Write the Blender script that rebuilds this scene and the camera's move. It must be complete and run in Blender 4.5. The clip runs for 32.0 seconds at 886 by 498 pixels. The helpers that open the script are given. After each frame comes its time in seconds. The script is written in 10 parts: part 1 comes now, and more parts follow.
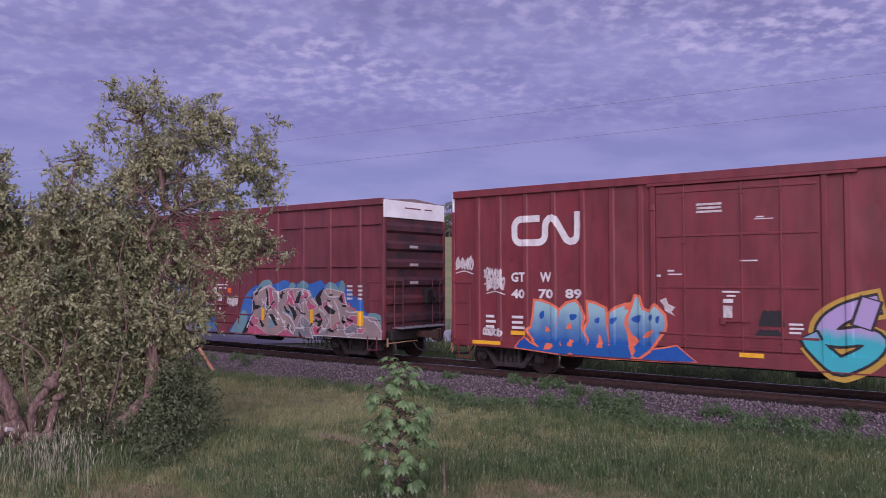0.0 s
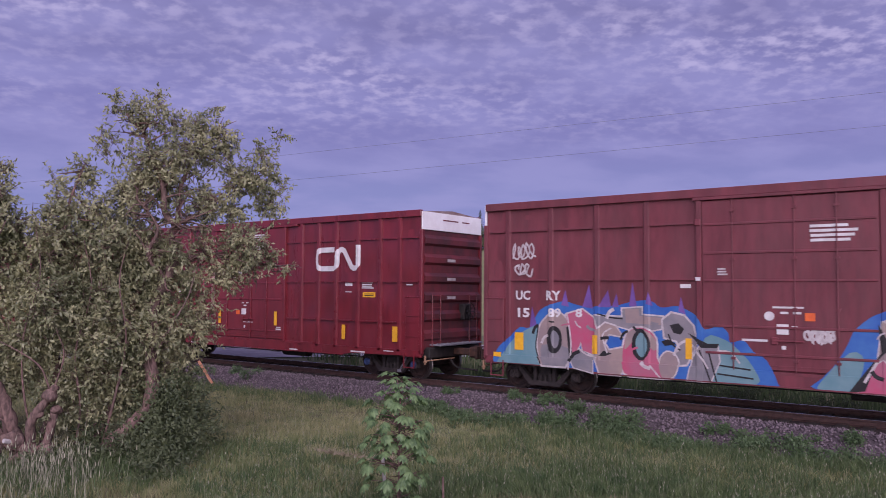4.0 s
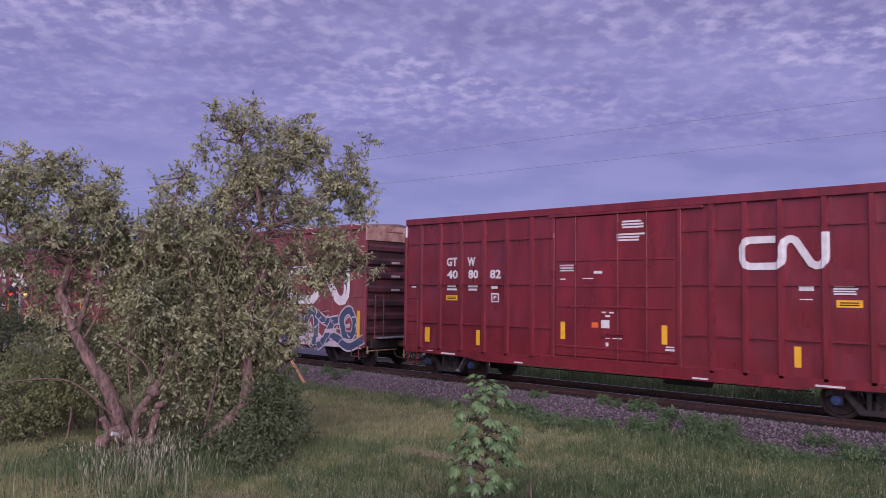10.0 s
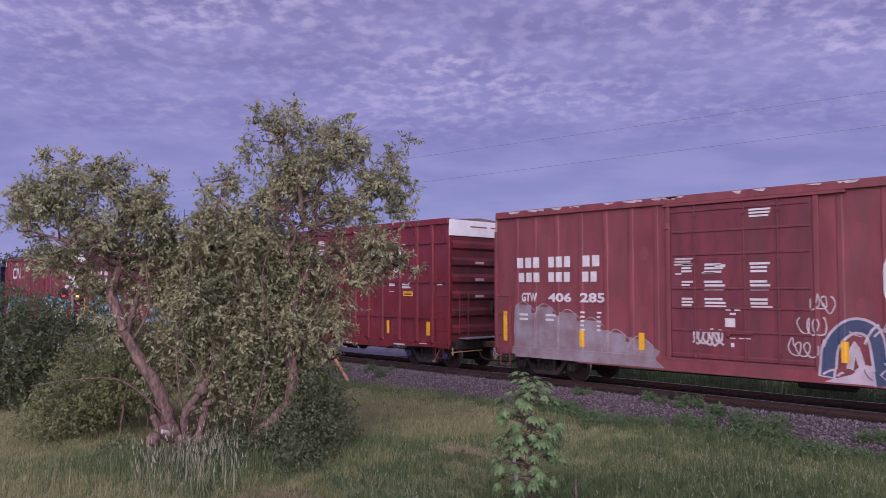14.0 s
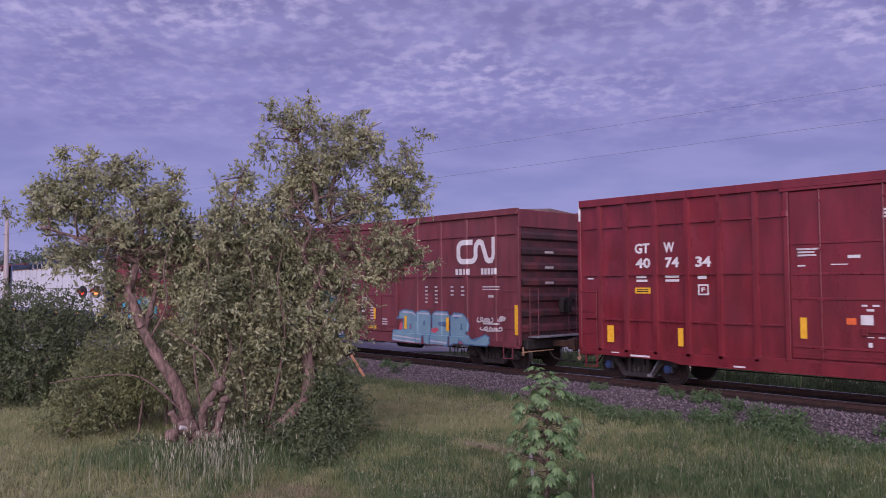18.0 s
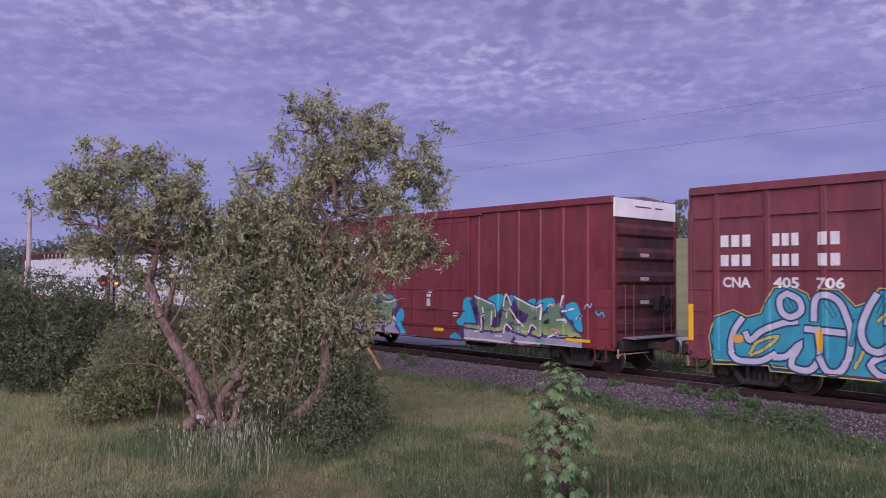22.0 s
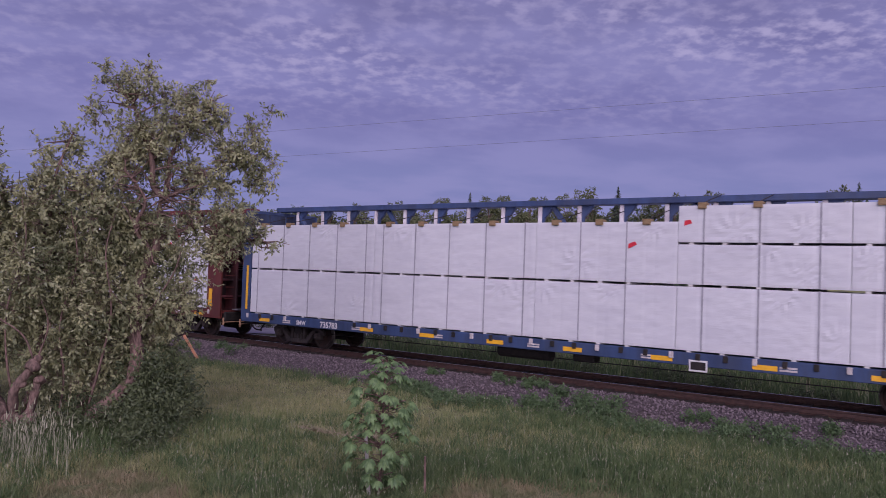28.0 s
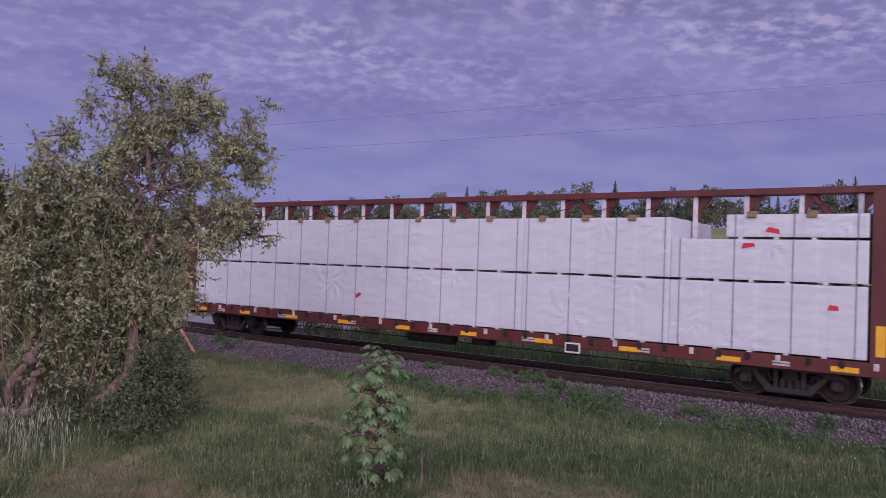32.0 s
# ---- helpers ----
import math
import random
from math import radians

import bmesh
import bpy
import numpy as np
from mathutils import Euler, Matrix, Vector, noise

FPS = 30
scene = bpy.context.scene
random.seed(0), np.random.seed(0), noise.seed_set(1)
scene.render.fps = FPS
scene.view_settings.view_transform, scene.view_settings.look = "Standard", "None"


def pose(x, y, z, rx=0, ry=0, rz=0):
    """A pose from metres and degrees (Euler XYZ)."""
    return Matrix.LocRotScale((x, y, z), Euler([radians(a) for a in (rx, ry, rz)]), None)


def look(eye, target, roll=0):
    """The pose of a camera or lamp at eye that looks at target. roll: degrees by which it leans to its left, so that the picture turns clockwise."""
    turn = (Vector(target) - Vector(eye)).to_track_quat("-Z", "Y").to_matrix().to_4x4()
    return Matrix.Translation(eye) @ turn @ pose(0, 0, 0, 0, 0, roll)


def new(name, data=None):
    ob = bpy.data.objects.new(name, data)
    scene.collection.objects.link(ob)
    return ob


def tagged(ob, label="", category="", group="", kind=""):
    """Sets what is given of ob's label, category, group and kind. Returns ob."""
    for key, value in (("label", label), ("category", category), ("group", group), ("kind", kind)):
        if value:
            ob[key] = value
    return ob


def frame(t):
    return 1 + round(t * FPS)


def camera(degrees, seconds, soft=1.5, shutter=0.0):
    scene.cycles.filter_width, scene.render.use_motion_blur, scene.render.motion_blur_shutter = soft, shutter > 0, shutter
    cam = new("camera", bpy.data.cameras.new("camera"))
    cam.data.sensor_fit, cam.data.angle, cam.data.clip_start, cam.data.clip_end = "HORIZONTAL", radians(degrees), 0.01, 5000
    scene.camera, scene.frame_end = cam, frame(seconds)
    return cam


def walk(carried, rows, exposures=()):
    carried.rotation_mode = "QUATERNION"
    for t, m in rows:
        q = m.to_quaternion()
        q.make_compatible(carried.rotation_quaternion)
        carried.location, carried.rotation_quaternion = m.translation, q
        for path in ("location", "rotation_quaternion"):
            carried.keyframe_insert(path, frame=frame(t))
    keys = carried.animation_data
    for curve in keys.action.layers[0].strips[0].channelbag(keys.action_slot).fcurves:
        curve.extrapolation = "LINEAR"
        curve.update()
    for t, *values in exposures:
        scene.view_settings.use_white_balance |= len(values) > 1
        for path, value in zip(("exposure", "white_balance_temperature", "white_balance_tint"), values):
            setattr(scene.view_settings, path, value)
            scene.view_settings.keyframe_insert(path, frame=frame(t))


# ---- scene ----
cam = camera(59.2, 32.0, soft=0.8, shutter=0.2)
PATH = [
    (0.0, pose(0.0, 0.0, 2.66, 91.94, 0.12, 36.88)),
    (0.5, pose(0.0, 0.0, 2.66, 92.02, 0.05, 36.70)),
    (1.0, pose(0.0, 0.0, 2.66, 92.26, 0.01, 36.53)),
    (1.5, pose(0.0, 0.0, 2.66, 92.48, 0.05, 36.46)),
    (2.0, pose(0.0, 0.0, 2.66, 92.70, -0.01, 36.37)),
    (2.5, pose(0.0, 0.0, 2.66, 92.79, -0.12, 36.41)),
    (4.5, pose(0.0, 0.0, 2.66, 93.16, -0.46, 37.42)),
    (5.0, pose(0.0, 0.0, 2.66, 93.23, -0.51, 38.17)),
    (5.5, pose(0.0, 0.0, 2.66, 93.26, -0.60, 38.81)),
    (6.0, pose(0.0, 0.0, 2.66, 93.34, -0.65, 39.38)),
    (6.5, pose(0.0, 0.0, 2.66, 93.32, -0.85, 39.93)),
    (7.0, pose(0.0, 0.0, 2.66, 93.33, -0.91, 40.65)),
    (7.5, pose(0.0, 0.0, 2.66, 93.35, -0.75, 41.22)),
    (8.0, pose(0.0, 0.0, 2.66, 93.29, -0.59, 41.75)),
    (8.5, pose(0.0, 0.0, 2.66, 93.23, -0.55, 42.16)),
    (9.0, pose(0.0, 0.0, 2.66, 93.19, -0.48, 42.47)),
    (9.5, pose(0.0, 0.0, 2.66, 93.15, -0.54, 42.94)),
    (10.0, pose(0.0, 0.0, 2.66, 93.17, -0.67, 43.32)),
    (10.5, pose(0.0, 0.0, 2.66, 93.19, -0.92, 43.90)),
    (11.0, pose(0.0, 0.0, 2.66, 93.21, -0.77, 44.36)),
    (11.5, pose(0.0, 0.0, 2.66, 93.21, -0.60, 44.84)),
    (12.0, pose(0.0, 0.0, 2.66, 93.25, -0.48, 45.23)),
    (12.5, pose(0.0, 0.0, 2.66, 93.23, -0.40, 45.64)),
    (13.0, pose(0.0, 0.0, 2.66, 93.12, -0.17, 45.96)),
    (13.5, pose(0.0, 0.0, 2.66, 93.02, -0.22, 46.20)),
    (14.0, pose(0.0, 0.0, 2.66, 92.97, -0.05, 46.38)),
    (14.5, pose(0.0, 0.0, 2.66, 92.96, 0.08, 46.49)),
    (15.0, pose(0.0, 0.0, 2.66, 92.85, 0.30, 46.53)),
    (15.5, pose(0.0, 0.0, 2.66, 92.85, 0.36, 46.73)),
    (17.5, pose(0.0, 0.0, 2.66, 92.72, 0.24, 47.29)),
    (18.0, pose(0.0, 0.0, 2.66, 92.65, 0.27, 47.49)),
    (18.5, pose(0.0, 0.0, 2.66, 92.58, 0.36, 47.55)),
    (19.0, pose(0.0, 0.0, 2.66, 92.50, 0.46, 47.70)),
    (19.5, pose(0.0, 0.0, 2.66, 92.47, 0.41, 47.88)),
    (20.0, pose(0.0, 0.0, 2.66, 92.40, 0.26, 48.00)),
    (20.5, pose(0.0, 0.0, 2.66, 92.40, 0.05, 48.11)),
    (21.0, pose(0.0, 0.0, 2.66, 92.30, -0.32, 48.25)),
    (21.5, pose(0.0, 0.0, 2.66, 92.21, -0.56, 48.50)),
    (22.0, pose(0.0, 0.0, 2.66, 92.20, -0.48, 48.74)),
    (22.5, pose(0.0, 0.0, 2.66, 92.10, -0.31, 48.97)),
    (23.0, pose(0.0, 0.0, 2.66, 92.09, -0.27, 49.19)),
    (23.5, pose(0.0, 0.0, 2.66, 92.13, -0.32, 49.33)),
    (24.0, pose(0.0, 0.0, 2.66, 92.07, -0.44, 49.47)),
    (24.5, pose(0.0, 0.0, 2.66, 92.06, -0.61, 49.48)),
    (25.0, pose(0.0, 0.0, 2.66, 92.03, -0.56, 47.81)),
    (25.5, pose(0.0, 0.0, 2.66, 91.92, -0.53, 42.99)),
    (26.0, pose(0.0, 0.0, 2.66, 91.78, -0.60, 38.82)),
    (26.5, pose(0.0, 0.0, 2.66, 91.68, -0.95, 37.85)),
    (28.5, pose(0.0, 0.0, 2.66, 91.70, -2.90, 35.03)),
    (29.0, pose(0.0, 0.0, 2.66, 91.70, -3.73, 34.29)),
    (29.5, pose(0.0, 0.0, 2.66, 91.47, -3.60, 34.68)),
    (30.0, pose(0.0, 0.0, 2.66, 91.23, -3.27, 35.29)),
    (30.5, pose(0.0, 0.0, 2.66, 91.16, -2.89, 35.73)),
    (31.0, pose(0.0, 0.0, 2.66, 91.15, -2.45, 35.83)),
    (31.5, pose(0.0, 0.0, 2.66, 91.17, -2.29, 35.89)),
    (32.0, pose(0.0, 0.0, 2.66, 91.26, -2.06, 35.80)),
]
walk(cam, PATH, [(0.0, 0.0), (25.0, 0.0), (28.5, -0.26), (32.0, -0.24)])


# ---- light: an overcast dusk sky and a wide low sun behind the camera ----
world = bpy.data.worlds.new("dusk_sky")
scene.world = world
world.use_nodes = True


def build_sky():
    nt = world.node_tree
    nt.nodes.clear()
    N, L = nt.nodes.new, nt.links.new
    co = N("ShaderNodeTexCoord")
    sep = N("ShaderNodeSeparateXYZ")
    L(co.outputs["Generated"], sep.inputs[0])

    def m(op, a, b=None, c=None):
        n = N("ShaderNodeMath")
        n.operation = op
        for i, v in enumerate((a, b, c)):
            if v is None:
                continue
            if isinstance(v, (int, float)):
                n.inputs[i].default_value = v
            else:
                L(v, n.inputs[i])
        return n.outputs[0]

    up = m("MAXIMUM", sep.outputs[2], 0.0)
    lift = m("ADD", up, 0.20)
    px, py = m("DIVIDE", sep.outputs[0], lift), m("DIVIDE", sep.outputs[1], lift)
    vec = N("ShaderNodeCombineXYZ")
    L(px, vec.inputs[0]), L(py, vec.inputs[1])

    def cloud(scale, detail, rough, stretch=(1, 1, 1), turn=0.0, off=0.0, distort=0.0):
        rot = N("ShaderNodeMapping")
        rot.inputs["Rotation"].default_value = (0, 0, -turn)
        L(vec.outputs[0], rot.inputs[0])
        mp = N("ShaderNodeMapping")
        mp.inputs["Scale"].default_value = stretch
        mp.inputs["Location"].default_value = (off, off * 0.7, 0)
        L(rot.outputs[0], mp.inputs[0])
        n = N("ShaderNodeTexNoise")
        n.inputs["Scale"].default_value, n.inputs["Detail"].default_value = scale, detail
        n.inputs["Roughness"].default_value, n.inputs["Distortion"].default_value = rough, distort
        L(mp.outputs[0], n.inputs["Vector"])
        return n.outputs["Fac"]

    def ramp(fac, stops):
        r = N("ShaderNodeValToRGB")
        r.color_ramp.interpolation = "EASE"
        while len(r.color_ramp.elements) < len(stops):
            r.color_ramp.elements.new(0.5)
        for e, (p, c) in zip(r.color_ramp.elements, stops):
            e.position, e.color = p, (*c, 1)
        L(fac, r.inputs[0])
        return r.outputs[0]

    def mix(fac, a, b):
        n = N("ShaderNodeMix")
        n.data_type = "RGBA"
        if isinstance(fac, float):
            n.inputs[0].default_value = fac
        else:
            L(fac, n.inputs[0])
        L(a, n.inputs[6]), L(b, n.inputs[7])
        return n.outputs[2]

    # height above the horizon gives the base tone
    base = ramp(up, [(0.0, (0.26, 0.255, 0.53)), (0.10, (0.215, 0.222, 0.49)), (0.20, (0.20, 0.187, 0.44)), (0.36, (0.184, 0.168, 0.375)), (1.0, (0.20, 0.180, 0.36))])
    ripples = cloud(19.0, 3.5, 0.52, (1.0, 1.0, 1), 0.70, 3.1, 0.0)
    banks = cloud(2.0, 3, 0.5, (0.8, 1.0, 1), 0.80, 7.7, 0.0)
    bands = cloud(3.4, 4, 0.5, (0.8, 1.0, 1), 0.80, 1.3, 0.0)
    soft = ramp(bands, [(0.36, (0, 0, 0)), (0.66, (1, 1, 1))])
    crisp = ramp(ripples, [(0.40, (0, 0, 0)), (0.70, (1, 1, 1))])
    wide = ramp(banks, [(0.40, (0, 0, 0)), (0.60, (1, 1, 1))])
    high = ramp(up, [(0.15, (0, 0, 0)), (0.29, (1, 1, 1))])
    one = N("ShaderNodeRGB")
    one.outputs[0].default_value = (0.50, 0.44, 0.70, 1)
    two = N("ShaderNodeRGB")
    two.outputs[0].default_value = (0.295, 0.275, 0.56, 1)
    gain = m("MULTIPLY", m("MULTIPLY", crisp, m("MULTIPLY_ADD", wide, 0.58, 0.36)), high)
    col = mix(m("MULTIPLY", soft, 0.55), base, two.outputs[0])
    col = mix(m("MULTIPLY", gain, 0.72), col, one.outputs[0])
    sky = N("ShaderNodeTexSky")
    sky.sky_type, sky.sun_disc = "NISHITA", False
    sky.sun_elevation, sky.sun_rotation = radians(24), radians(140)
    clear, cover = N("ShaderNodeBackground"), N("ShaderNodeBackground")
    L(sky.outputs[0], clear.inputs[0])
    clear.inputs[1].default_value = 0.05
    L(col, cover.inputs[0])
    cover.inputs[1].default_value = 1.2
    both = N("ShaderNodeMixShader")
    both.inputs[0].default_value = 0.93
    L(clear.outputs[0], both.inputs[1]), L(cover.outputs[0], both.inputs[2])
    out = N("ShaderNodeOutputWorld")
    L(both.outputs[0], out.inputs[0])


build_sky()
sun_data = bpy.data.lights.new("sun", "SUN")
sun_data.energy, sun_data.angle, sun_data.color = 4.5, radians(78), (0.91, 0.80, 0.94)
sun = new("sun", sun_data)
sun.matrix_world = look((24, -29, 17), (0, 0, 0))


# ---- materials ----
def material(name, a, b, scale=6.0, rough=0.6, metal=0.0, bump=0.0, bscale=None, dirt=None, dirt_amount=0.0, dirt_scale=0.7, stretch=(1, 1, 1), island=0.0, spread=0.0, spec=0.5, two_sided=0.0, split=(0.38, 0.62)):
    """Two tones by fine noise, a third by a larger one, and relief. island: how far each loose piece leans to the second tone."""
    mt = bpy.data.materials.new(name)
    mt.use_nodes = True
    nt = mt.node_tree
    N, L = nt.nodes.new, nt.links.new
    p = nt.nodes["Principled BSDF"]
    co = N("ShaderNodeTexCoord")
    vec = co.outputs["Object"]
    mp = N("ShaderNodeMapping")
    mp.inputs["Scale"].default_value = stretch
    L(vec, mp.inputs[0])
    src = mp.outputs[0]
    if spread:
        info = N("ShaderNodeObjectInfo")
        ad = N("ShaderNodeVectorMath")
        ad.operation = "MULTIPLY_ADD"
        L(info.outputs["Random"], ad.inputs[0])
        ad.inputs[1].default_value = (spread, spread * 1.7, spread * 0.6)
        L(src, ad.inputs[2])
        src = ad.outputs[0]

    def noise_tex(s, d=6, r=0.6):
        n = N("ShaderNodeTexNoise")
        n.inputs["Scale"].default_value, n.inputs["Detail"].default_value, n.inputs["Roughness"].default_value = s, d, r
        L(src, n.inputs["Vector"])
        return n.outputs["Fac"]

    def ramp(f, lo, hi):
        r = N("ShaderNodeMapRange")
        r.inputs["From Min"].default_value, r.inputs["From Max"].default_value = lo, hi
        L(f, r.inputs[0])
        return r.outputs[0]

    def mix(f, x, y):
        n = N("ShaderNodeMix")
        n.data_type = "RGBA"
        L(f, n.inputs[0])
        for i, v in ((6, x), (7, y)):
            if isinstance(v, tuple):
                n.inputs[i].default_value = (*v, 1)
            else:
                L(v, n.inputs[i])
        return n.outputs[2]

    f = ramp(noise_tex(scale), *split)
    if island:
        g = N("ShaderNodeNewGeometry")
        mm = N("ShaderNodeMix")
        mm.inputs[0].default_value = island
        L(f, mm.inputs[2]), L(g.outputs["Random Per Island"], mm.inputs[3])
        f = mm.outputs[0]
    col = mix(f, a, b)
    if dirt:
        df = N("ShaderNodeMath")
        df.operation = "MULTIPLY"
        L(ramp(noise_tex(dirt_scale, 8, 0.65), 0.42, 0.70), df.inputs[0])
        df.inputs[1].default_value = dirt_amount
        col = mix(df.outputs[0], col, dirt)
    L(col, p.inputs["Base Color"])
    p.inputs["Metallic"].default_value = metal
    p.inputs["Specular IOR Level"].default_value = spec
    rr = N("ShaderNodeMapRange")
    rr.inputs["To Min"].default_value, rr.inputs["To Max"].default_value = max(rough - 0.12, 0.05), min(rough + 0.12, 1)
    L(noise_tex(scale * 0.45), rr.inputs[0])
    L(rr.outputs[0], p.inputs["Roughness"])
    if bump:
        bn = N("ShaderNodeBump")
        bn.inputs["Strength"].default_value = bump
        bn.inputs["Distance"].default_value = 0.02
        L(noise_tex(bscale or scale * 3), bn.inputs["Height"])
        L(bn.outputs[0], p.inputs["Normal"])
    if two_sided:
        p.inputs["Subsurface Weight"].default_value = 0.0
        tr = N("ShaderNodeBsdfTranslucent")
        L(col, tr.inputs[0])
        ms = N("ShaderNodeMixShader")
        ms.inputs[0].default_value = two_sided
        L(p.outputs[0], ms.inputs[1]), L(tr.outputs[0], ms.inputs[2])
        L(ms.outputs[0], nt.nodes["Material Output"].inputs[0])
    return mt


def fade(name, top, bottom, z0, z1, rough=0.5):
    """Sprayed paint that blends from one colour to another with height on its car."""
    mt = bpy.data.materials.new(name)
    mt.use_nodes = True
    nt = mt.node_tree
    N, L = nt.nodes.new, nt.links.new
    p = nt.nodes["Principled BSDF"]
    co, sep, mr, mx = N("ShaderNodeTexCoord"), N("ShaderNodeSeparateXYZ"), N("ShaderNodeMapRange"), N("ShaderNodeMix")
    nz, ad = N("ShaderNodeTexNoise"), N("ShaderNodeMath")
    nz.inputs["Scale"].default_value = 2.5
    ad.operation = "MULTIPLY_ADD"
    ad.inputs[1].default_value = 0.5
    L(co.outputs["Object"], nz.inputs["Vector"])
    L(co.outputs["Object"], sep.inputs[0])
    L(nz.outputs["Fac"], ad.inputs[0]), L(sep.outputs[2], ad.inputs[2])
    mr.inputs["From Min"].default_value, mr.inputs["From Max"].default_value = z0 + 0.25, z1 + 0.25
    L(ad.outputs[0], mr.inputs[0])
    mx.data_type = "RGBA"
    mx.inputs[6].default_value, mx.inputs[7].default_value = (*bottom, 1), (*top, 1)
    L(mr.outputs[0], mx.inputs[0])
    L(mx.outputs[2], p.inputs["Base Color"])
    p.inputs["Roughness"].default_value = rough
    return mt


def glow(name, col, power):
    mt = bpy.data.materials.new(name)
    mt.use_nodes = True
    p = mt.node_tree.nodes["Principled BSDF"]
    p.inputs["Base Color"].default_value = (*col, 1)
    p.inputs["Emission Color"].default_value = (*col, 1)
    p.inputs["Emission Strength"].default_value = power
    return mt


def carpaint(name, a, b, dirt, amount=0.5, rough=0.42, spec=0.5, coat=0.0):
    a, b = tuple(v * 1.06 for v in a), tuple(v * 0.92 for v in b)
    mt = material(name, a, b, scale=1.8, rough=rough, bump=0.28, bscale=1.1, dirt=dirt, dirt_amount=amount, dirt_scale=1.1, stretch=(1.6, 1.6, 0.40), spread=9.0, spec=spec)
    p = mt.node_tree.nodes["Principled BSDF"]
    p.inputs["Coat Weight"].default_value, p.inputs["Coat Roughness"].default_value = coat, 0.16
    return mt


M_RED_NEW = carpaint("red_enamel", (0.178, 0.018, 0.027), (0.139, 0.015, 0.023), (0.133, 0.030, 0.033), 0.35, 0.30, 0.5, coat=0.12)
M_RED_OLD = carpaint("faded_red_enamel", (0.179, 0.026, 0.034), (0.141, 0.020, 0.028), (0.122, 0.040, 0.042), 0.5, 0.5)
M_RED_DULL = carpaint("chalky_red_brown_paint", (0.172, 0.034, 0.046), (0.133, 0.026, 0.036), (0.102, 0.042, 0.046), 0.5, 0.6)
M_RED_RUST = carpaint("weathered_orange_red_paint", (0.221, 0.048, 0.058), (0.179, 0.040, 0.050), (0.146, 0.058, 0.058), 0.55, 0.6)
# car-end paints: soot stains, plus the ends' weaker light darkened into the colour
M_SOOT_SHADE_RED = material("sooty_shaded_red_paint", (0.110, 0.026, 0.032), (0.052, 0.020, 0.024), 1.6, 0.6, 0.0, 0.15, 4.0, dirt=(0.018, 0.013, 0.015), dirt_amount=0.9, dirt_scale=0.8, stretch=(1, 1, 0.5), spread=9.0)
M_DUST_SHADE_RED = material("dusty_shaded_red_paint", (0.150, 0.022, 0.029), (0.085, 0.018, 0.023), 1.6, 0.5, 0.0, 0.15, 4.0, dirt=(0.030, 0.016, 0.018), dirt_amount=0.6, dirt_scale=0.8, stretch=(1, 1, 0.5), spread=9.0)
M_SOOT_SHADE_BLUE = material("sooty_shaded_blue_paint", (0.034, 0.052, 0.110), (0.018, 0.022, 0.042), 1.6, 0.6, 0.0, 0.15, 4.0, dirt=(0.014, 0.013, 0.016), dirt_amount=0.9, dirt_scale=0.8, stretch=(1, 1, 0.5), spread=9.0)
M_ROOF = material("galvanised_roof_steel", (0.30, 0.22, 0.21), (0.20, 0.11, 0.10), 2.0, 0.5, 0.3, 0.1, spread=5.0)
M_UNDER = material("sooty_underframe_steel", (0.014, 0.012, 0.012), (0.030, 0.022, 0.021), 5.0, 0.75, 0.2, 0.25, spread=5.0)
M_TRUCK = material("dusty_cast_steel", (0.026, 0.020, 0.020), (0.058, 0.043, 0.042), 7.0, 0.8, 0.1, 0.3, dirt=(0.03, 0.024, 0.024), dirt_amount=0.7, spread=5.0)
M_WHEEL = material("rusted_wheel_steel", (0.045, 0.025, 0.021), (0.024, 0.016, 0.015), 6.0, 0.6, 0.4, 0.2, spread=4.0)
M_COUPLER = material("rusty_coupler_steel", (0.10, 0.045, 0.030), (0.045, 0.026, 0.022), 6.0, 0.8, 0.2, 0.3, spread=4.0)
M_TREAD = material("polished_wheel_tread", (0.30, 0.27, 0.26), (0.20, 0.17, 0.17), 8.0, 0.35, 0.9)
M_BLUECAP = material("blue_bearing_cap", (0.045, 0.075, 0.20), (0.03, 0.05, 0.13), 9.0, 0.5, spread=3.0)
M_GALV = material("galvanised_grating", (0.34, 0.33, 0.36), (0.24, 0.23, 0.26), 12.0, 0.5, 0.5, 0.2)
M_TAN = material("bare_rusty_lever_steel", (0.42, 0.25, 0.15), (0.30, 0.16, 0.10), 10.0, 0.7, 0.1, 0.2)
M_WHITE = material("white_stencil_paint", (0.68, 0.66, 0.66), (0.58, 0.55, 0.55), 5.0, 0.55, dirt=(0.45, 0.36, 0.34), dirt_amount=0.3, dirt_scale=2.0)
M_GHOST = material("worn_white_stencil_paint", (0.55, 0.50, 0.50), (0.40, 0.34, 0.34), 9.0, 0.6)
M_YELLOW = material("yellow_reflective_tape", (0.80, 0.42, 0.03), (0.72, 0.36, 0.025), 8.0, 0.4)
M_ORANGE = material("orange_placard", (0.75, 0.14, 0.03), (0.65, 0.11, 0.03), 8.0, 0.5)
M_BAND = material("white_roof_band", (0.84, 0.82, 0.83), (0.76, 0.73, 0.74), 3.0, 0.5, dirt=(0.60, 0.52, 0.50), dirt_amount=0.35, dirt_scale=1.2, spread=4.0)
M_SCRAPE = material("scraped_primer", (0.46, 0.33, 0.27), (0.33, 0.20, 0.16), 9.0, 0.7)
M_BLACK = material("black_spray_paint", (0.012, 0.011, 0.012), (0.02, 0.018, 0.02), 5.0, 0.5)
M_BLUE = carpaint("blue_enamel", (0.036, 0.062, 0.150), (0.028, 0.046, 0.110), (0.05, 0.055, 0.08), 0.5, 0.5)
